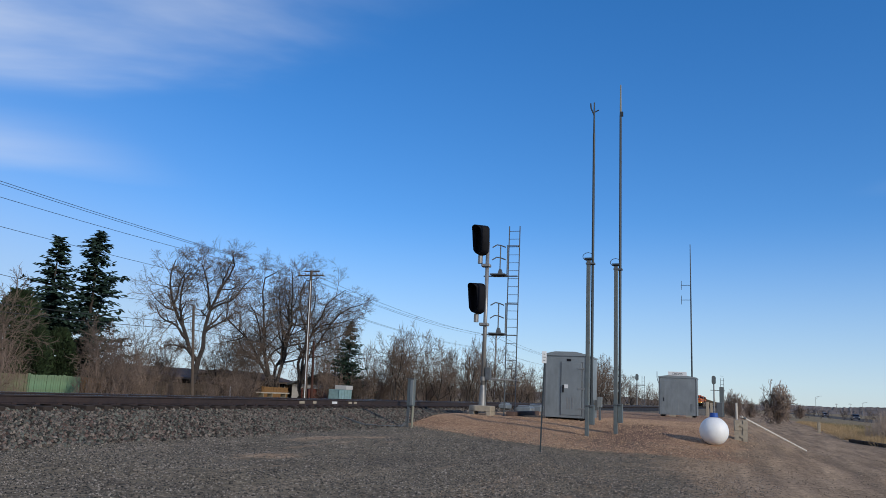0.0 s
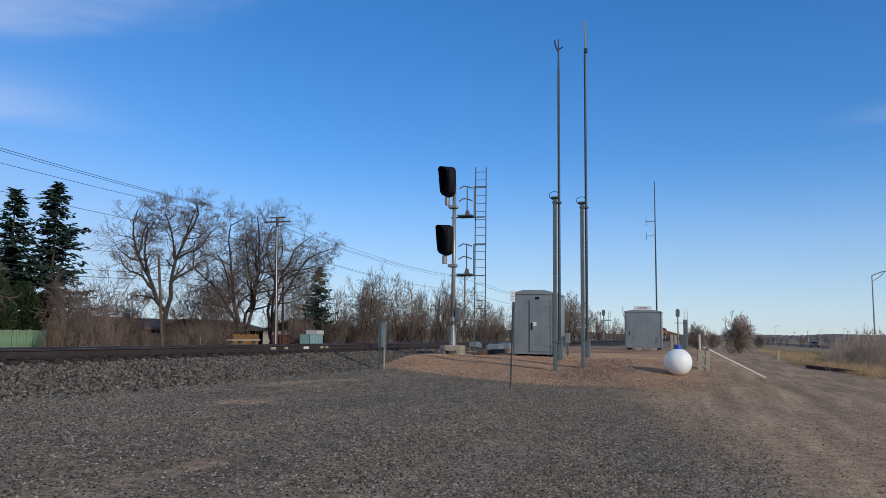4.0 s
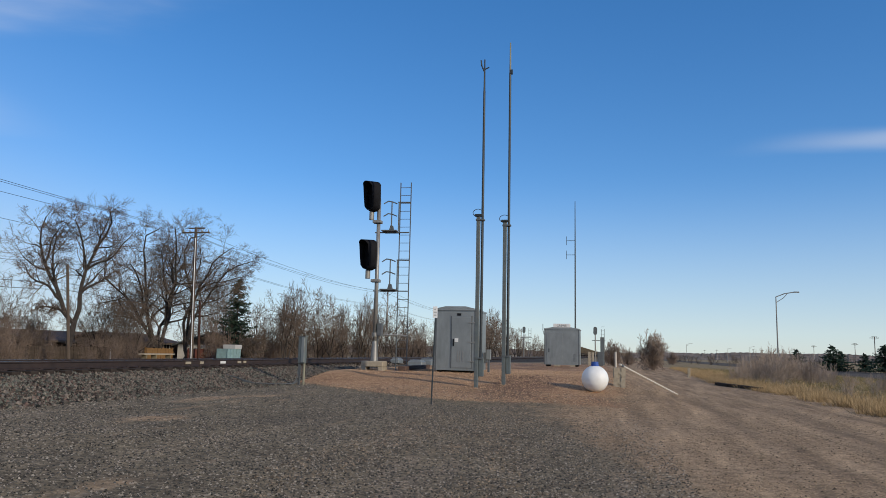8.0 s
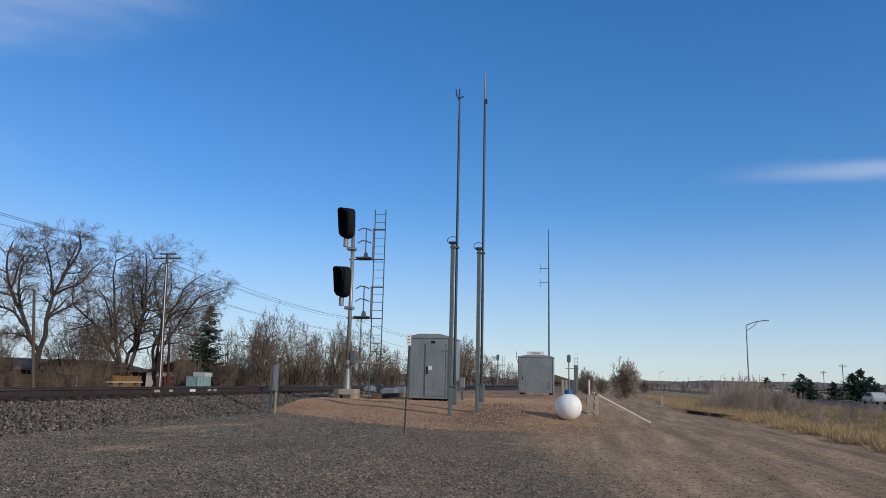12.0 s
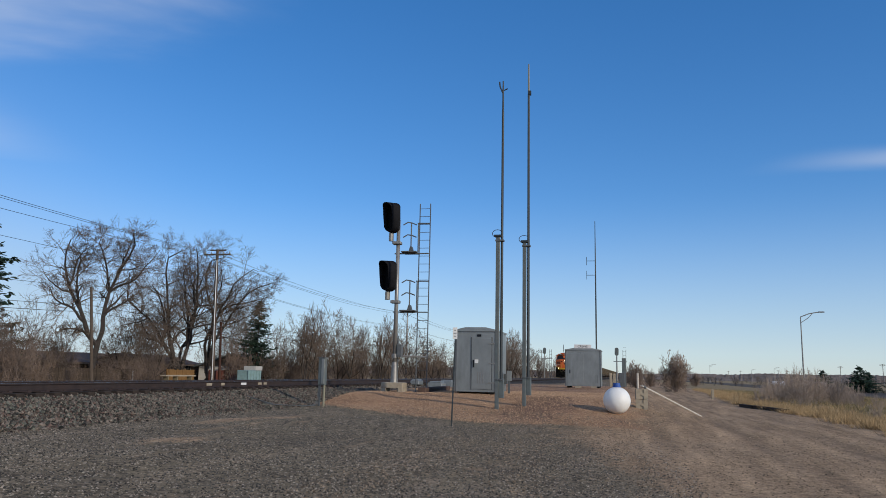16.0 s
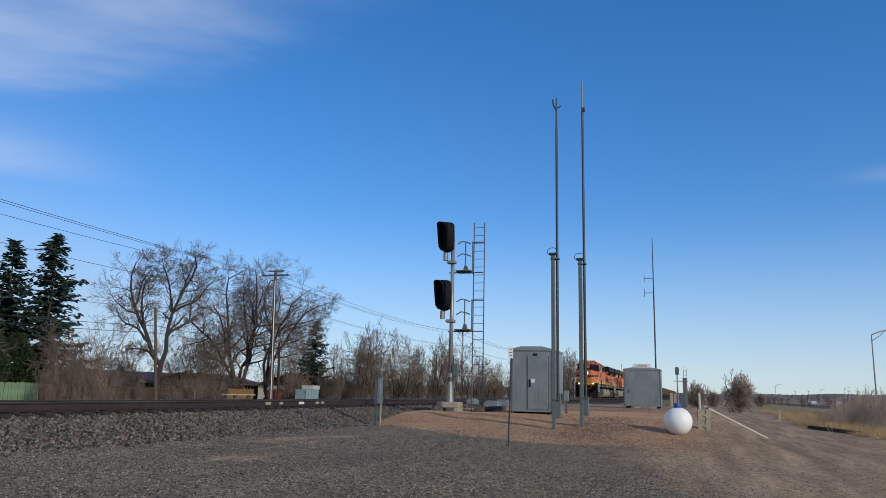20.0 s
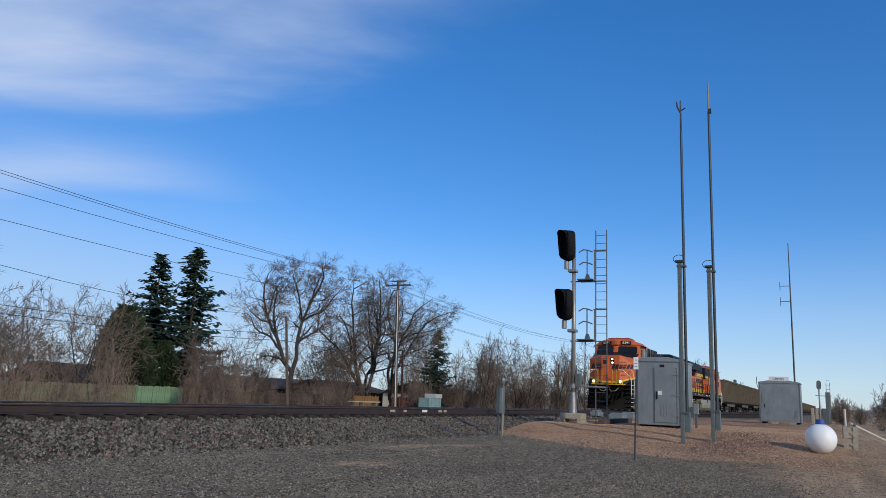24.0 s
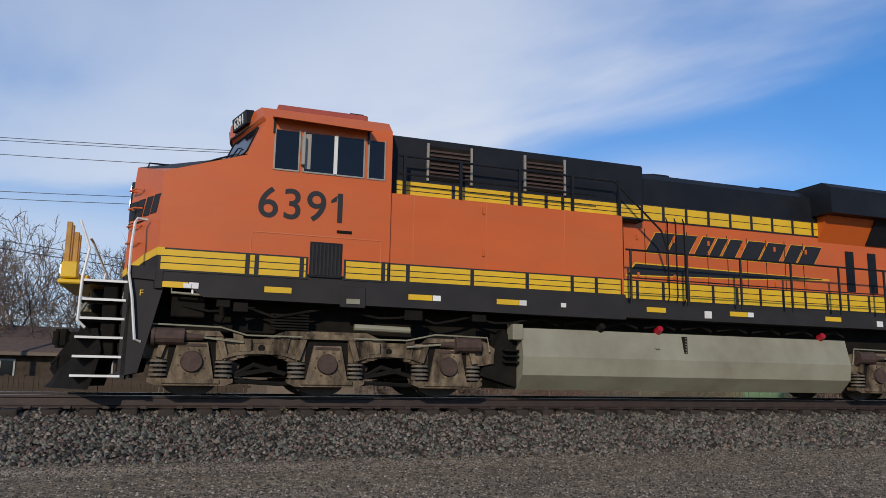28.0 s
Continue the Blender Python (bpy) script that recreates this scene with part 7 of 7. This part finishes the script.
    # a second row of brush in the yards
    for k in range(30):
        az = -58 + k * 1.5 + rng.uniform(-0.5, 0.5)
        if az < -47 or az > -24:
            plant(rng.choice(bush), az, (26.5 + rng.uniform(-1, 3) + DIST) / math.sin(radians(HEAD - az)), rng.uniform(0.6, 0.95), rng.uniform(0, 360))
    # yard trees to the west
    for k, (az, r, el) in enumerate(((-31.5, 50, 6.9), (-35.7, 48, 6.1), (-33.6, 54, 4.8), (-38.9, 52, 7.5), (-22.9, 56, 4.5), (-21.6, 62, 3.6), (-24.4, 60, 3.8), (-19.6, 74, 3.2), (-16.0, 74, 4.4), (-13.6, 66, 3.6), (-46.6, 58, 6.6),
                                     (-40.6, 58, 6.6), (-48.3, 62, 5.2), (-51.0, 64, 3.6), (-62, 50, 7.0), (-66, 46, 8.0), (-70, 44, 8.6), (-74, 42, 9.0), (-77.5, 40, 9.6), (-80.5, 42, 9.8), (-84, 44, 9.0), (-55.8, 58, 4.2), (-53.4, 57, 4.8), (-50.8, 57, 4.6), (-47.6, 57, 5.4), (-58.4, 56, 4.6), (-36.6, 56, 5.6), (-29.0, 66, 3.6))):
        tall_to(mid[0 if k % 2 else 2], az, r, el, 50 * k)
    for az, r, el in ((-54.3, 40, 7.6), (-52.6, 38, 6.2), (-57.6, 42, 6.0), (-44.6, 38, 5.0), (-29.8, 48, 5.4)):
        tall_to(slim, az, r, el, az * 9)
    # brush along the fence, open where the boards and the brick house show
    for az, d, s in ((-50.8, 18, 0.75), (-49.8, 17.5, 1.2), (-48.7, 17.2, 1.1), (-47.4, 17.6, 0.75), (-45.7, 18, 0.4), (-44.6, 18.2, 0.6), (-43.4, 18.4, 0.5), (-42.4, 18.6, 0.6), (-46.8, 19, 0.7), (-41.2, 18.5, 0.75), (-39.8, 18, 0.7), (-38.4, 18.6, 0.75), (-35.6, 18, 0.95),
                     (-32.6, 18.8, 0.7), (-30.2, 18.2, 0.95), (-24.2, 20, 0.7), (-23.2, 19.5, 1.0), (-22.0, 20, 0.9), (-21.0, 20.5, 0.7), (-19.0, 20.5, 0.45), (-16.4, 21, 0.5), (-15.0, 22, 0.6), (-14.0, 22, 0.75), (-13.2, 26, 0.8), (-12.2, 30, 0.7),
                     (-5.6, 21, 0.9), (-4.6, 21, 0.85), (-3.2, 21, 0.95), (-1.9, 21, 0.8), (-0.6, 21, 0.9), (0.8, 20, 0.8), (-55.5, 18, 0.45), (-52.8, 17, 0.5)):
        plant(rng.choice(bush), az, (d + DIST) / math.sin(radians(HEAD - az)), s, rng.uniform(0, 360))
    s1, s2 = spruce(12.2, 5), spruce(11.8, 6)
    plant(s1, -24.93, 62.0, 1.02)
    plant(s2, -27.4, 61.0, 0.97, 80)
    plant(spruce(9.2, 12, 0.3), -49.2, 50.0, 1.0, 10)
    plant(s1, -6.8, 77.0, 0.68, 30)
    plant(s2, -66.5, 60.0, 0.75, 10)
    j = juniper(6.6, 3.6, 4)
    plant(j, -29.3, 58.0, 1.05)
    plant(j, -26.6, 57.0, 0.7, 90)
    plant(j, -28.2, 56.0, 0.75, 200)
    # shrubs on the east side
    fan = bare_tree(4.4, 4.0, 71, FANNED, stems=30, open_=40, stout=0.008, fine=0.024, thick_from=9.0, twig=FANTWIG, name="bare_shrub", label="rounded fan-shaped leafless shrub by the dirt track", category="shrub")
    pale = [bare_tree(3.0, 2.4, 80 + k, FANNED[:2], stems=14, open_=24, stout=0.006, fine=0.009, foot=0.2, thick_from=9.0, twig=PALETWIG, name="bare_shrub", label="thin pale leafless willow shrub by the street", category="shrub") for k in range(3)]
    tall_to(fan, 23.85, 92.0, 1.8)
    tall_to(fan, 21.1, 115.0, 1.1, 70)
    tall_to(fan, 22.1, 135.0, 0.55, 150)
    tall_to(fan, 25.2, 160.0, 0.4, 20)
    for k in range(34):
        az = 29.4 + k * 0.18 + rng.uniform(-0.15, 0.15)
        el = float(np.interp(az, (29.2, 30.2, 31.4, 32.4, 33.6, 35.2, 36.0), (-0.3, 0.25, 0.95, 0.8, 0.45, 0.1, -0.4))) + rng.uniform(-0.35, 0.12)
        tall_to(pale[k % 3], az, rng.uniform(50, 66), max(el, -0.9), rng.uniform(0, 360))
    for k in range(16):
        tall_to(pale[k % 3], rng.uniform(36, 44), rng.uniform(36, 60), rng.uniform(-1.0, -0.5), rng.uniform(0, 360))
    for az, r, el in ((35.5, 150, 0.95), (36.0, 152, 0.6), (37.4, 150, 0.45), (38.5, 138, 1.0), (39.0, 140, 1.25), (39.6, 142, 0.8), (33.3, 190, 0.65), (41.6, 150, 1.1)):
        tall_to(pine_shrub(rng), az, r, el, az * 40)
    for k in range(60):
        az = 11 + k * 0.55 + rng.uniform(-0.3, 0.3)
        plant(rng.choice(far), az, rng.uniform(300, 560), rng.uniform(0.4, 0.75), rng.uniform(0, 360))
    for k in range(44):
        plant(rng.choice(far), 19.5 + k * 0.45 + rng.uniform(-0.3, 0.3), rng.uniform(190, 290), rng.uniform(0.22, 0.4), rng.uniform(0, 360))


SHRUBS = []


def pine_shrub(rng):
    """One of two broad, ragged evergreens."""
    if len(SHRUBS) < 2:
        SHRUBS.append(spruce(4.6, 31 + len(SHRUBS), 0.62, "evergreen_tree", "broad ragged dark evergreen beyond the street"))
    return SHRUBS[-1] if len(SHRUBS) < 2 else rng.choice(SHRUBS)


forest()


def dry_grass():
    """Tufts of blades: a golden strip along the dirt track, duller weeds behind it."""
    def verge(a):
        return np.interp(a, (20, 36, 52, 90), (21.3, 21.1, 20.0, 21.6))

    def strew(name, label, material, seed, tufts, per, a, p, tall, spread):
        rng = np.random.default_rng(seed)
        n = tufts * per
        a, p = a(rng, tufts), p(rng, tufts)
        p = verge(a) + 0.35 * np.sin(a * 1.7) + 0.25 * np.sin(a * 4.3 + 1) + p
        z = ground_z(a, p)
        x, y = a * SH + (p - DIST) * CH, a * CH - (p - DIST) * SH
        size = np.repeat(rng.uniform(0.55, 1.25, tufts), per)
        x, y, z = [np.repeat(v, per) for v in (x, y, z)]
        off = rng.normal(0, spread, (n, 2))
        x, y = x + off[:, 0], y + off[:, 1]
        h = rng.uniform(0.4, 1.0, n) * tall * size
        lean = off * 0.8 + rng.normal(0, 0.07, (n, 2))
        w = rng.uniform(0, 2 * math.pi, n)
        bx, by = np.cos(w) * 0.011, np.sin(w) * 0.011
        co = np.stack([np.stack([x - bx, y - by, z - 0.03], -1), np.stack([x + bx, y + by, z - 0.03], -1), np.stack([x + lean[:, 0], y + lean[:, 1], z + h], -1)], 1).reshape(-1, 3)
        me = bpy.data.meshes.new(name)
        me.from_pydata(co.tolist(), [], np.arange(n * 3).reshape(-1, 3).tolist())
        me.materials.append(material)
        tagged(new(name, me), label, "grass", kind="stuff")

    strew("dry_grass", "dry golden grass tufts along the edge of the dirt track", GRASS, 9, 3300, 16, lambda r, n: 12 + 98 * r.uniform(0, 1, n) ** 1.3, lambda r, n: r.gamma(1.2, 0.75, n), 0.36, 0.15)
    strew("dry_grass", "dull olive-brown weeds between the dirt track and the street", WEED, 19, 3600, 13, lambda r, n: 14 + 100 * r.uniform(0, 1, n) ** 1.2, lambda r, n: r.uniform(1.5, 20, n), 0.3, 0.2)
    strew("dry_grass", "dry straw tufts among the weeds beside the street", GRASS, 29, 900, 13, lambda r, n: 14 + 90 * r.uniform(0, 1, n), lambda r, n: r.uniform(1.5, 18, n), 0.34, 0.16)


dry_grass()

# ---------------------------------------------------------------- poles, wires, lamps
def utility_pole(a, p, h, arm, label, lean=0.0, swing=0.0, thick=1.0, wood=None):
    T = empty("utility_pole", tk(a - h * math.sin(radians(lean)), p, gz(a, p)) @ pose(0, 0, 0, 0, lean, 0) @ pose(0, 0, 0, 0, 0, swing), label, "utility pole", "utility poles")
    part("pole", cyl(bmesh.new(), (0, 0, -0.2), (0, 0, h), 0.16 * thick, 0.11 * thick, 10), wood or WOODPOLE, T)
    if arm:
        part("crossarm", B(-0.08, 0.08, -1.25, 1.25, h - 0.5, h - 0.38, 0.01), WOODPOLE, T)
        for y in (-1.15, -0.55, 0.55, 1.15):
            part("insulator", cyl(bmesh.new(), (0, y, h - 0.38), (0, y, h - 0.2), 0.05, 0.04, 8), TANKGREY, T)
        for s in (-1, 1):
            part("brace", tube(bmesh.new(), [(0.09, 0, h - 1.2), (0.09, s * 0.8, h - 0.5)], 0.025), WOODPOLE, T)
        part("crossarm", B(0.08, 0.2, -0.75, 0.75, h - 0.12, h - 0.01, 0.01), WOODPOLE, T)
        part("cable_guard", tube(bmesh.new(), [(-0.15, -0.06, 0.0), (-0.11, -0.05, h - 0.9)], 0.035), SIGN_WHITE, T, "pale cable guard")
    return T


POLE_P = -20.2
POLES = [(-46.5, 9.6), (6.2, 9.6), (56.15, 10.0), (112, 9.7), (168, 9.7), (226, 9.7), (290, 9.7)]
for a, h in POLES:
    utility_pole(a, POLE_P, h + 1.5, True, "weathered wooden utility pole with a crossarm", -3.0 if a == 56.15 else 0.4, 70 if a == 6.2 else 0)
LOWS = [(-60, 6.4), (-8, 6.6), (38.2, 6.3), (92.0, 6.3)]
for a, h in LOWS:
    utility_pole(a, -17.6, h, False, "short weathered wooden telephone pole", -8.0 if a == 38.2 else 0.5, 0, 0.68)
utility_pole(57.5, -20.2, 5.5, False, "short reddish wooden stub pole beside the taller one", -4.0, 0, 0.8, STUBWOOD)


def wires():
    T = empty("overhead_wires", pose(0, 0, 0), "thin dark overhead wires strung between the utility poles", "wires", kind="structure")
    def span(q0, q1, sag, r):
        p0, p1 = tk(*q0).translation, tk(*q1).translation
        pts = [p0.lerp(p1, k / 14) - Vector((0, 0, sag * 4 * (k / 14) * (1 - k / 14))) for k in range(15)]
        part("wire", tube(bmesh.new(), pts, r, 4), WIRE, T)
    # offset from the poles' line, height at the near pole, height at the others, sag of the near span
    for dp, z_near, z, sag in ((1.15, 11.21, 10.73, 0.51), (-1.15, 11.76, 11.17, 0.48), (0.0, 10.72, 10.68, 0.65), (0.1, 9.25, 8.91, 0.51), (0.12, 8.89, 8.8, 2.66)):
        for (a0, h0), (a1, h1) in zip(POLES, POLES[1:]):
            span((a0, POLE_P + dp, z_near if a0 == 6.2 else z + h0 - 10), (a1, POLE_P + dp, z_near if a1 == 6.2 else z + h1 - 10), sag if a0 == 6.2 else 0.8, 0.015)
    for heights, r in (((5.5, 6.33, 5.1, 5.3), 0.018), ((5.1, 6.04, 4.7, 4.85), 0.021)):
        for k in range(3):
            span((LOWS[k][0], -17.6, heights[k]), (LOWS[k + 1][0], -17.6, heights[k + 1]), 1.0 if k < 2 else 0.45, r)


wires()


STREET_Z = -0.33


def street_lamp(az, r, h, label):
    a, p = polar(az, r)
    T = empty("street_lamp", tk(a, p, gz(a, p), 8), label, "street lamp", "street lamps")
    part("pole", cyl(bmesh.new(), (0, 0, 0), (0, 0, h - 0.6), 0.1, 0.06, 10), SILVER, T)
    part("arm", tube(bmesh.new(), [(0, 0, h - 0.6), (0, -1.0, h - 0.2), (0, -2.1, h)], 0.06), SILVER, T)
    part("arm_brace", tube(bmesh.new(), [(0, 0, h - 1.3), (0, -0.9, h - 0.7), (0, -1.4, h - 0.14)], 0.045), SILVER, T)
    part("lamp_head", B(-0.14, 0.14, -2.75, -2.1, h - 0.06, h + 0.08, 0.03), SILVER, T)


street_lamp(32.17, 100.0, 9.85, "tall silver street lamp with a curved double arm")
for az, r in ((26.17, 372.0), (30.34, 437.0), (28.9, 524.0), (24.4, 600.0)):
    street_lamp(az, r, 8.5, "distant silver street lamp")
for az, r in ((38.0, 255.0), (36.85, 355.0), (34.4, 420.0), (33.2, 560.0), (32.5, 600.0), (30.6, 620.0), (31.2, 660.0), (28.2, 700.0), (27.4, 760.0)):
    a, p = polar(az, r)
    utility_pole(a, p, 9.2, True, "distant wooden utility pole beyond the street")


def street():
    T = empty("road", pose(0, 0, 0), "worn grey-brown asphalt street beyond the grass verge", "road", kind="structure")
    part("carriageway", B(-400, 900, -7.5, 7.5, -0.3, 0.0), ASPHALT, T).matrix_basis = tk(0, 49.6, STREET_Z)


street()


def far_land():
    """Low brushy rise and roofs along the eastern skyline."""
    rng = random.Random(4)
    T = empty("distant_treeline", pose(0, 0, 0), "low brown brushy ridge along the far skyline", "backdrop", kind="structure")
    for dist, lo, hi, base in ((900, 2.0, 5.0, 0), (1500, 8.0, 14.0, 2)):
        bm = bmesh.new()
        top, bot = [], []
        az = -75.0
        while az < 75:
            x, y = dist * math.sin(radians(az)), dist * math.cos(radians(az))
            h = lo + (hi - lo) * (0.5 + 0.35 * math.sin(az * 0.23) + 0.15 * math.sin(az * 1.1)) + rng.uniform(-0.7, 0.7)
            top.append(bm.verts.new((x, y, h)))
            bot.append(bm.verts.new((x * 0.94, y * 0.94, -1.0)))
            az += 0.12
        for i in range(len(top) - 1):
            bm.faces.new((bot[i], bot[i + 1], top[i + 1], top[i]))
        part("ridge", bm, FARHILL, T)


far_land()

# ---------------------------------------------------------------- houses and fences west of the track
def house(az, r, turn, w, d, eave, ridge, wall, roof, label, windows=3, chimney=False):
    a, p = polar(az, r)
    H = empty("house", tk(a, p, gz(a, p) - 0.05, turn), label, "house", "houses beyond the track")
    part("wall", B(-w / 2, w / 2, -d / 2, d / 2, 0, eave), wall, H)
    for x in (-w / 2, w / 2):
        part("gable", prism(bmesh.new(), [(-d / 2, eave), (d / 2, eave), (0, ridge - 0.1)], min(x, x * 0.98), max(x, x * 0.98), "x"), SIDING, H)
    o = 0.45
    for s in (-1, 1):
        bm = bmesh.new()
        dz = (ridge - eave) * o / (d / 2)
        lo = [(s * (d / 2 + o), eave - dz), (0, ridge), (0, ridge + 0.16), (s * (d / 2 + o), eave - dz + 0.16)]
        prism(bm, lo, -w / 2 - o, w / 2 + o, "x")
        part("roof", bm, roof, H)
        part("fascia", B(-w / 2 - o, w / 2 + o, *sorted((s * (d / 2 + o), s * (d / 2 + o + 0.03))), eave - dz - 0.02, eave - dz + 0.12), SIDING, H)
    for k in range(windows):
        x = -w / 2 + w * (k + 0.6) / (windows + 0.2)
        win = part("window", B(x - 0.55, x + 0.55, -d / 2 - 0.04, -d / 2 + 0.02, 0.95, 2.0), TRIM, H)
        part("pane", B(x - 0.48, x - 0.03, -d / 2 - 0.05, -d / 2 - 0.03, 1.02, 1.93), GLASS, win)
        part("pane", B(x + 0.03, x + 0.48, -d / 2 - 0.05, -d / 2 - 0.03, 1.02, 1.93), GLASS, win)
    if chimney:
        part("chimney", B(-1.0, -0.6, 0.3, 0.7, ridge - 0.6, ridge + 0.6), ROOFBROWN, H)
    return H


house(-57.4, 44, 4, 9.0, 7.0, 2.4, 3.5, SIDING, ROOFGREEN, "low ranch house with a green shingle roof", 3)
house(-46.0, 46, 2, 8.6, 7.5, 2.35, 3.6, BRICK, ROOFGREY, "low red brick house with a grey shingle roof", 0)
house(-31.7, 60, 0, 6.5, 6.0, 2.0, 2.85, FENCEBROWN, ROOFBROWN, "low brown house behind the green fence", 2)
house(-19.5, 84, 0, 12.0, 8.0, 2.0, 2.9, FENCEDARK, ROOFBROWN, "dark brown-roofed house among trees", 3, True)
house(-7.6, 84, 12, 8.0, 7.0, 1.9, 3.1, TRIM, ROOFGREY, "small pale house with a grey roof among trees", 2)
house(-79.5, 40, 10, 12.0, 7.5, 2.3, 3.4, FENCEDARK, ROOFBROWN, "low house with a brown roof", 3)
house(-14.5, 84, 0, 8.0, 8.0, 2.0, 2.85, FENCEDARK, ROOFBROWN, "small brown-roofed house among trees", 2)


def fence(a0, a1, p, h, material, label):
    F = empty("board_fence", tk(a0, p, gz(a0, p) - 0.05), label, "fence", "fences")
    n = int((a1 - a0) / 0.16)
    rng = random.Random(int(a0 * 7))
    board = part("board", B(0, 0.145, -0.012, 0.012, 0.05, h), material, F)
    for k in range(1, n):
        again(board, pose(k * 0.16, rng.uniform(-0.012, 0.012), rng.uniform(-0.03, 0.03), 0, rng.uniform(-0.8, 0.8), 0), F)
    for z in (0.35, h - 0.35):
        part("rail", B(0, a1 - a0, 0.012, 0.06, z, z + 0.09), material, F)
    k = 0.0
    while k <= a1 - a0:
        part("post", B(k - 0.05, k + 0.05, 0.06, 0.16, -0.2, h + 0.05), material, F)
        k += 2.4
    return F


fence(20.9, 23.4, -22.5, 1.62, FENCEBROWN, "weathered brown board fence")
fence(23.5, 31.4, -22.6, 1.62, FENCEOLIVE, "faded olive board fence with bare patches")
fence(31.5, 35.1, -22.6, 1.62, FENCEGREEN, "faded green board fence")
fence(35.2, 36.8, -22.6, 1.58, FENCEYELLOW, "rust-brown board fence panel")
fence(37.0, 43.8, -22.8, 1.5, FENCEDARK, "dark weathered board fence")
fence(44.0, 53.0, -23.2, 1.5, FENCEDARK, "dark weathered board fence")
fence(53.2, 57.0, -22.0, 1.5, FENCEYELLOW, "new honey-coloured board fence")
fence(57.4, 61.6, -20.8, 1.5, FENCERED, "dark red board fence")
fence(-12.0, 3.0, -16.8, 1.35, FENCEDARK, "weathered brown board fence")


def yard_things():
    # low pipe fence before the brick house, and the pile of poles beside it
    F = empty("pipe_fence", tk(13.6, -21.6, gz(13.6, -21.6)), "low grey metal pipe fence with a thin top rail", "fence", "fences")
    for k in range(8):
        part("post", cyl(bmesh.new(), (k * 0.95, 0, -0.2), (k * 0.95, 0, 1.15), 0.03, seg=8), ALU, F)
    for z in (0.55, 1.12):
        part("rail", tube(bmesh.new(), [(-0.1, 0, z), (6.8, 0, z)], 0.018), ALU, F)
    a, p = polar(-52.4, 38.5)
    T = empty("pole_pile", tk(a, p, gz(a, p), 3), "heap of weathered poles and branches on the ground", "wood pile")
    rng = random.Random(77)
    for k in range(22):
        y, z = rng.uniform(-0.5, 0.5), 0.06 + 0.95 * (k / 22)
        part("pole", cyl(bmesh.new(), (-1.1 + rng.uniform(-0.4, 0.3), y, z + rng.uniform(-0.06, 0.06)), (1.1 + rng.uniform(-0.4, 0.3), y * 0.7, z + rng.uniform(-0.06, 0.06)), rng.uniform(0.04, 0.075), seg=7), LOG if k % 3 else WOODPOLE, T)
    a, p = polar(-7.25, 66.0)
    T = empty("utility_cabinet", tk(a, p, gz(a, p)), "teal metal cabinet with a pale lid", "cabinet")
    part("cabinet", B(-1.15, 1.15, -0.5, 0.5, 0, 1.5, 0.03), TEAL, T)
    part("lid", B(0.0, 1.2, -0.55, 0.55, 1.5, 1.85, 0.02), TRIM, T)
    for k in range(5):
        part("rib", B(-1.2 + k * 0.5, -1.12 + k * 0.5, -0.54, -0.5, 0.1, 1.5), TEAL, T)
    a, p = polar(-12.1, 62.0)
    T = empty("picnic_bench", tk(a, p, gz(a, p)), "pale wooden bench beyond the track", "bench")
    part("seat", B(-2.0, 2.0, -0.25, 0.25, 0.95, 1.05, 0.01), CONCRETE, T)
    for x in (-1.6, -0.4, 1.5):
        part("leg", B(x - 0.06, x + 0.06, -0.2, 0.2, 0, 1.05), FENCEBROWN, T)


yard_things()


def car(az, r, turn, paint, label):
    a, p = polar(az, r)
    C = empty("car", tk(a, p, STREET_Z, turn), label, "car", "cars on the street")
    bm = bmesh.new()
    prism(bm, [(-2.2, 0.35), (2.2, 0.35), (2.25, 0.75), (2.1, 0.95), (1.2, 1.02), (0.5, 1.55), (-1.3, 1.6), (-2.1, 1.05), (-2.25, 0.8)], -0.9, 0.9, "y")
    bmesh.ops.bevel(bm, geom=list(bm.edges), offset=0.06, segments=2, affect="EDGES")
    part("body", bm, paint, C)
    for s in (-1, 1):
        part("side_window", prism(bmesh.new(), [(-1.6, 1.05), (0.95, 1.05), (0.42, 1.48), (-1.2, 1.5)], *sorted((s * 0.89, s * 0.93)), "y"), GLASS, C)
        part("headlight", B(2.16, 2.24, *sorted((s * 0.5, s * 0.8)), 0.68, 0.82), SIGN_WHITE, C)
        for x in (-1.4, 1.4):
            w = part("wheel", cyl(bmesh.new(), (x, s * 0.75, 0.33), (x, s * 0.93, 0.33), 0.33, 0.33, 16), TYRE, C)
            part("rim", cyl(bmesh.new(), (x, s * 0.93, 0.33), (x, s * 0.94, 0.33), 0.19, 0.19, 12), SILVER, w)
    part("windscreen", prism(bmesh.new(), [(1.1, 1.06), (1.22, 1.06), (0.6, 1.52), (0.5, 1.52)], -0.75, 0.75, "y"), GLASS, C)
    return C


STREET_CARS = (
    (car(38, 90, 180, CARDARK, "dark blue sport utility vehicle driving on the street"), 318.0, -19.5, 45.8, 180),
    (car(38, 92, 180, CARDARK, "dark car driving on the street"), 244.0, -19.5, 45.8, 180),
    (car(38, 94, 0, CARWHITE, "white car driving away on the street"), -28.8, 16.8, 53.2, 0),
    (car(38, 96, 0, CARWHITE, "white car driving away on the street"), -59.0, 18.0, 53.2, 0),
    (car(38, 98, 0, CARWHITE, "white car driving away on the street"), -85.0, 16.8, 53.2, 0),
)


motions()
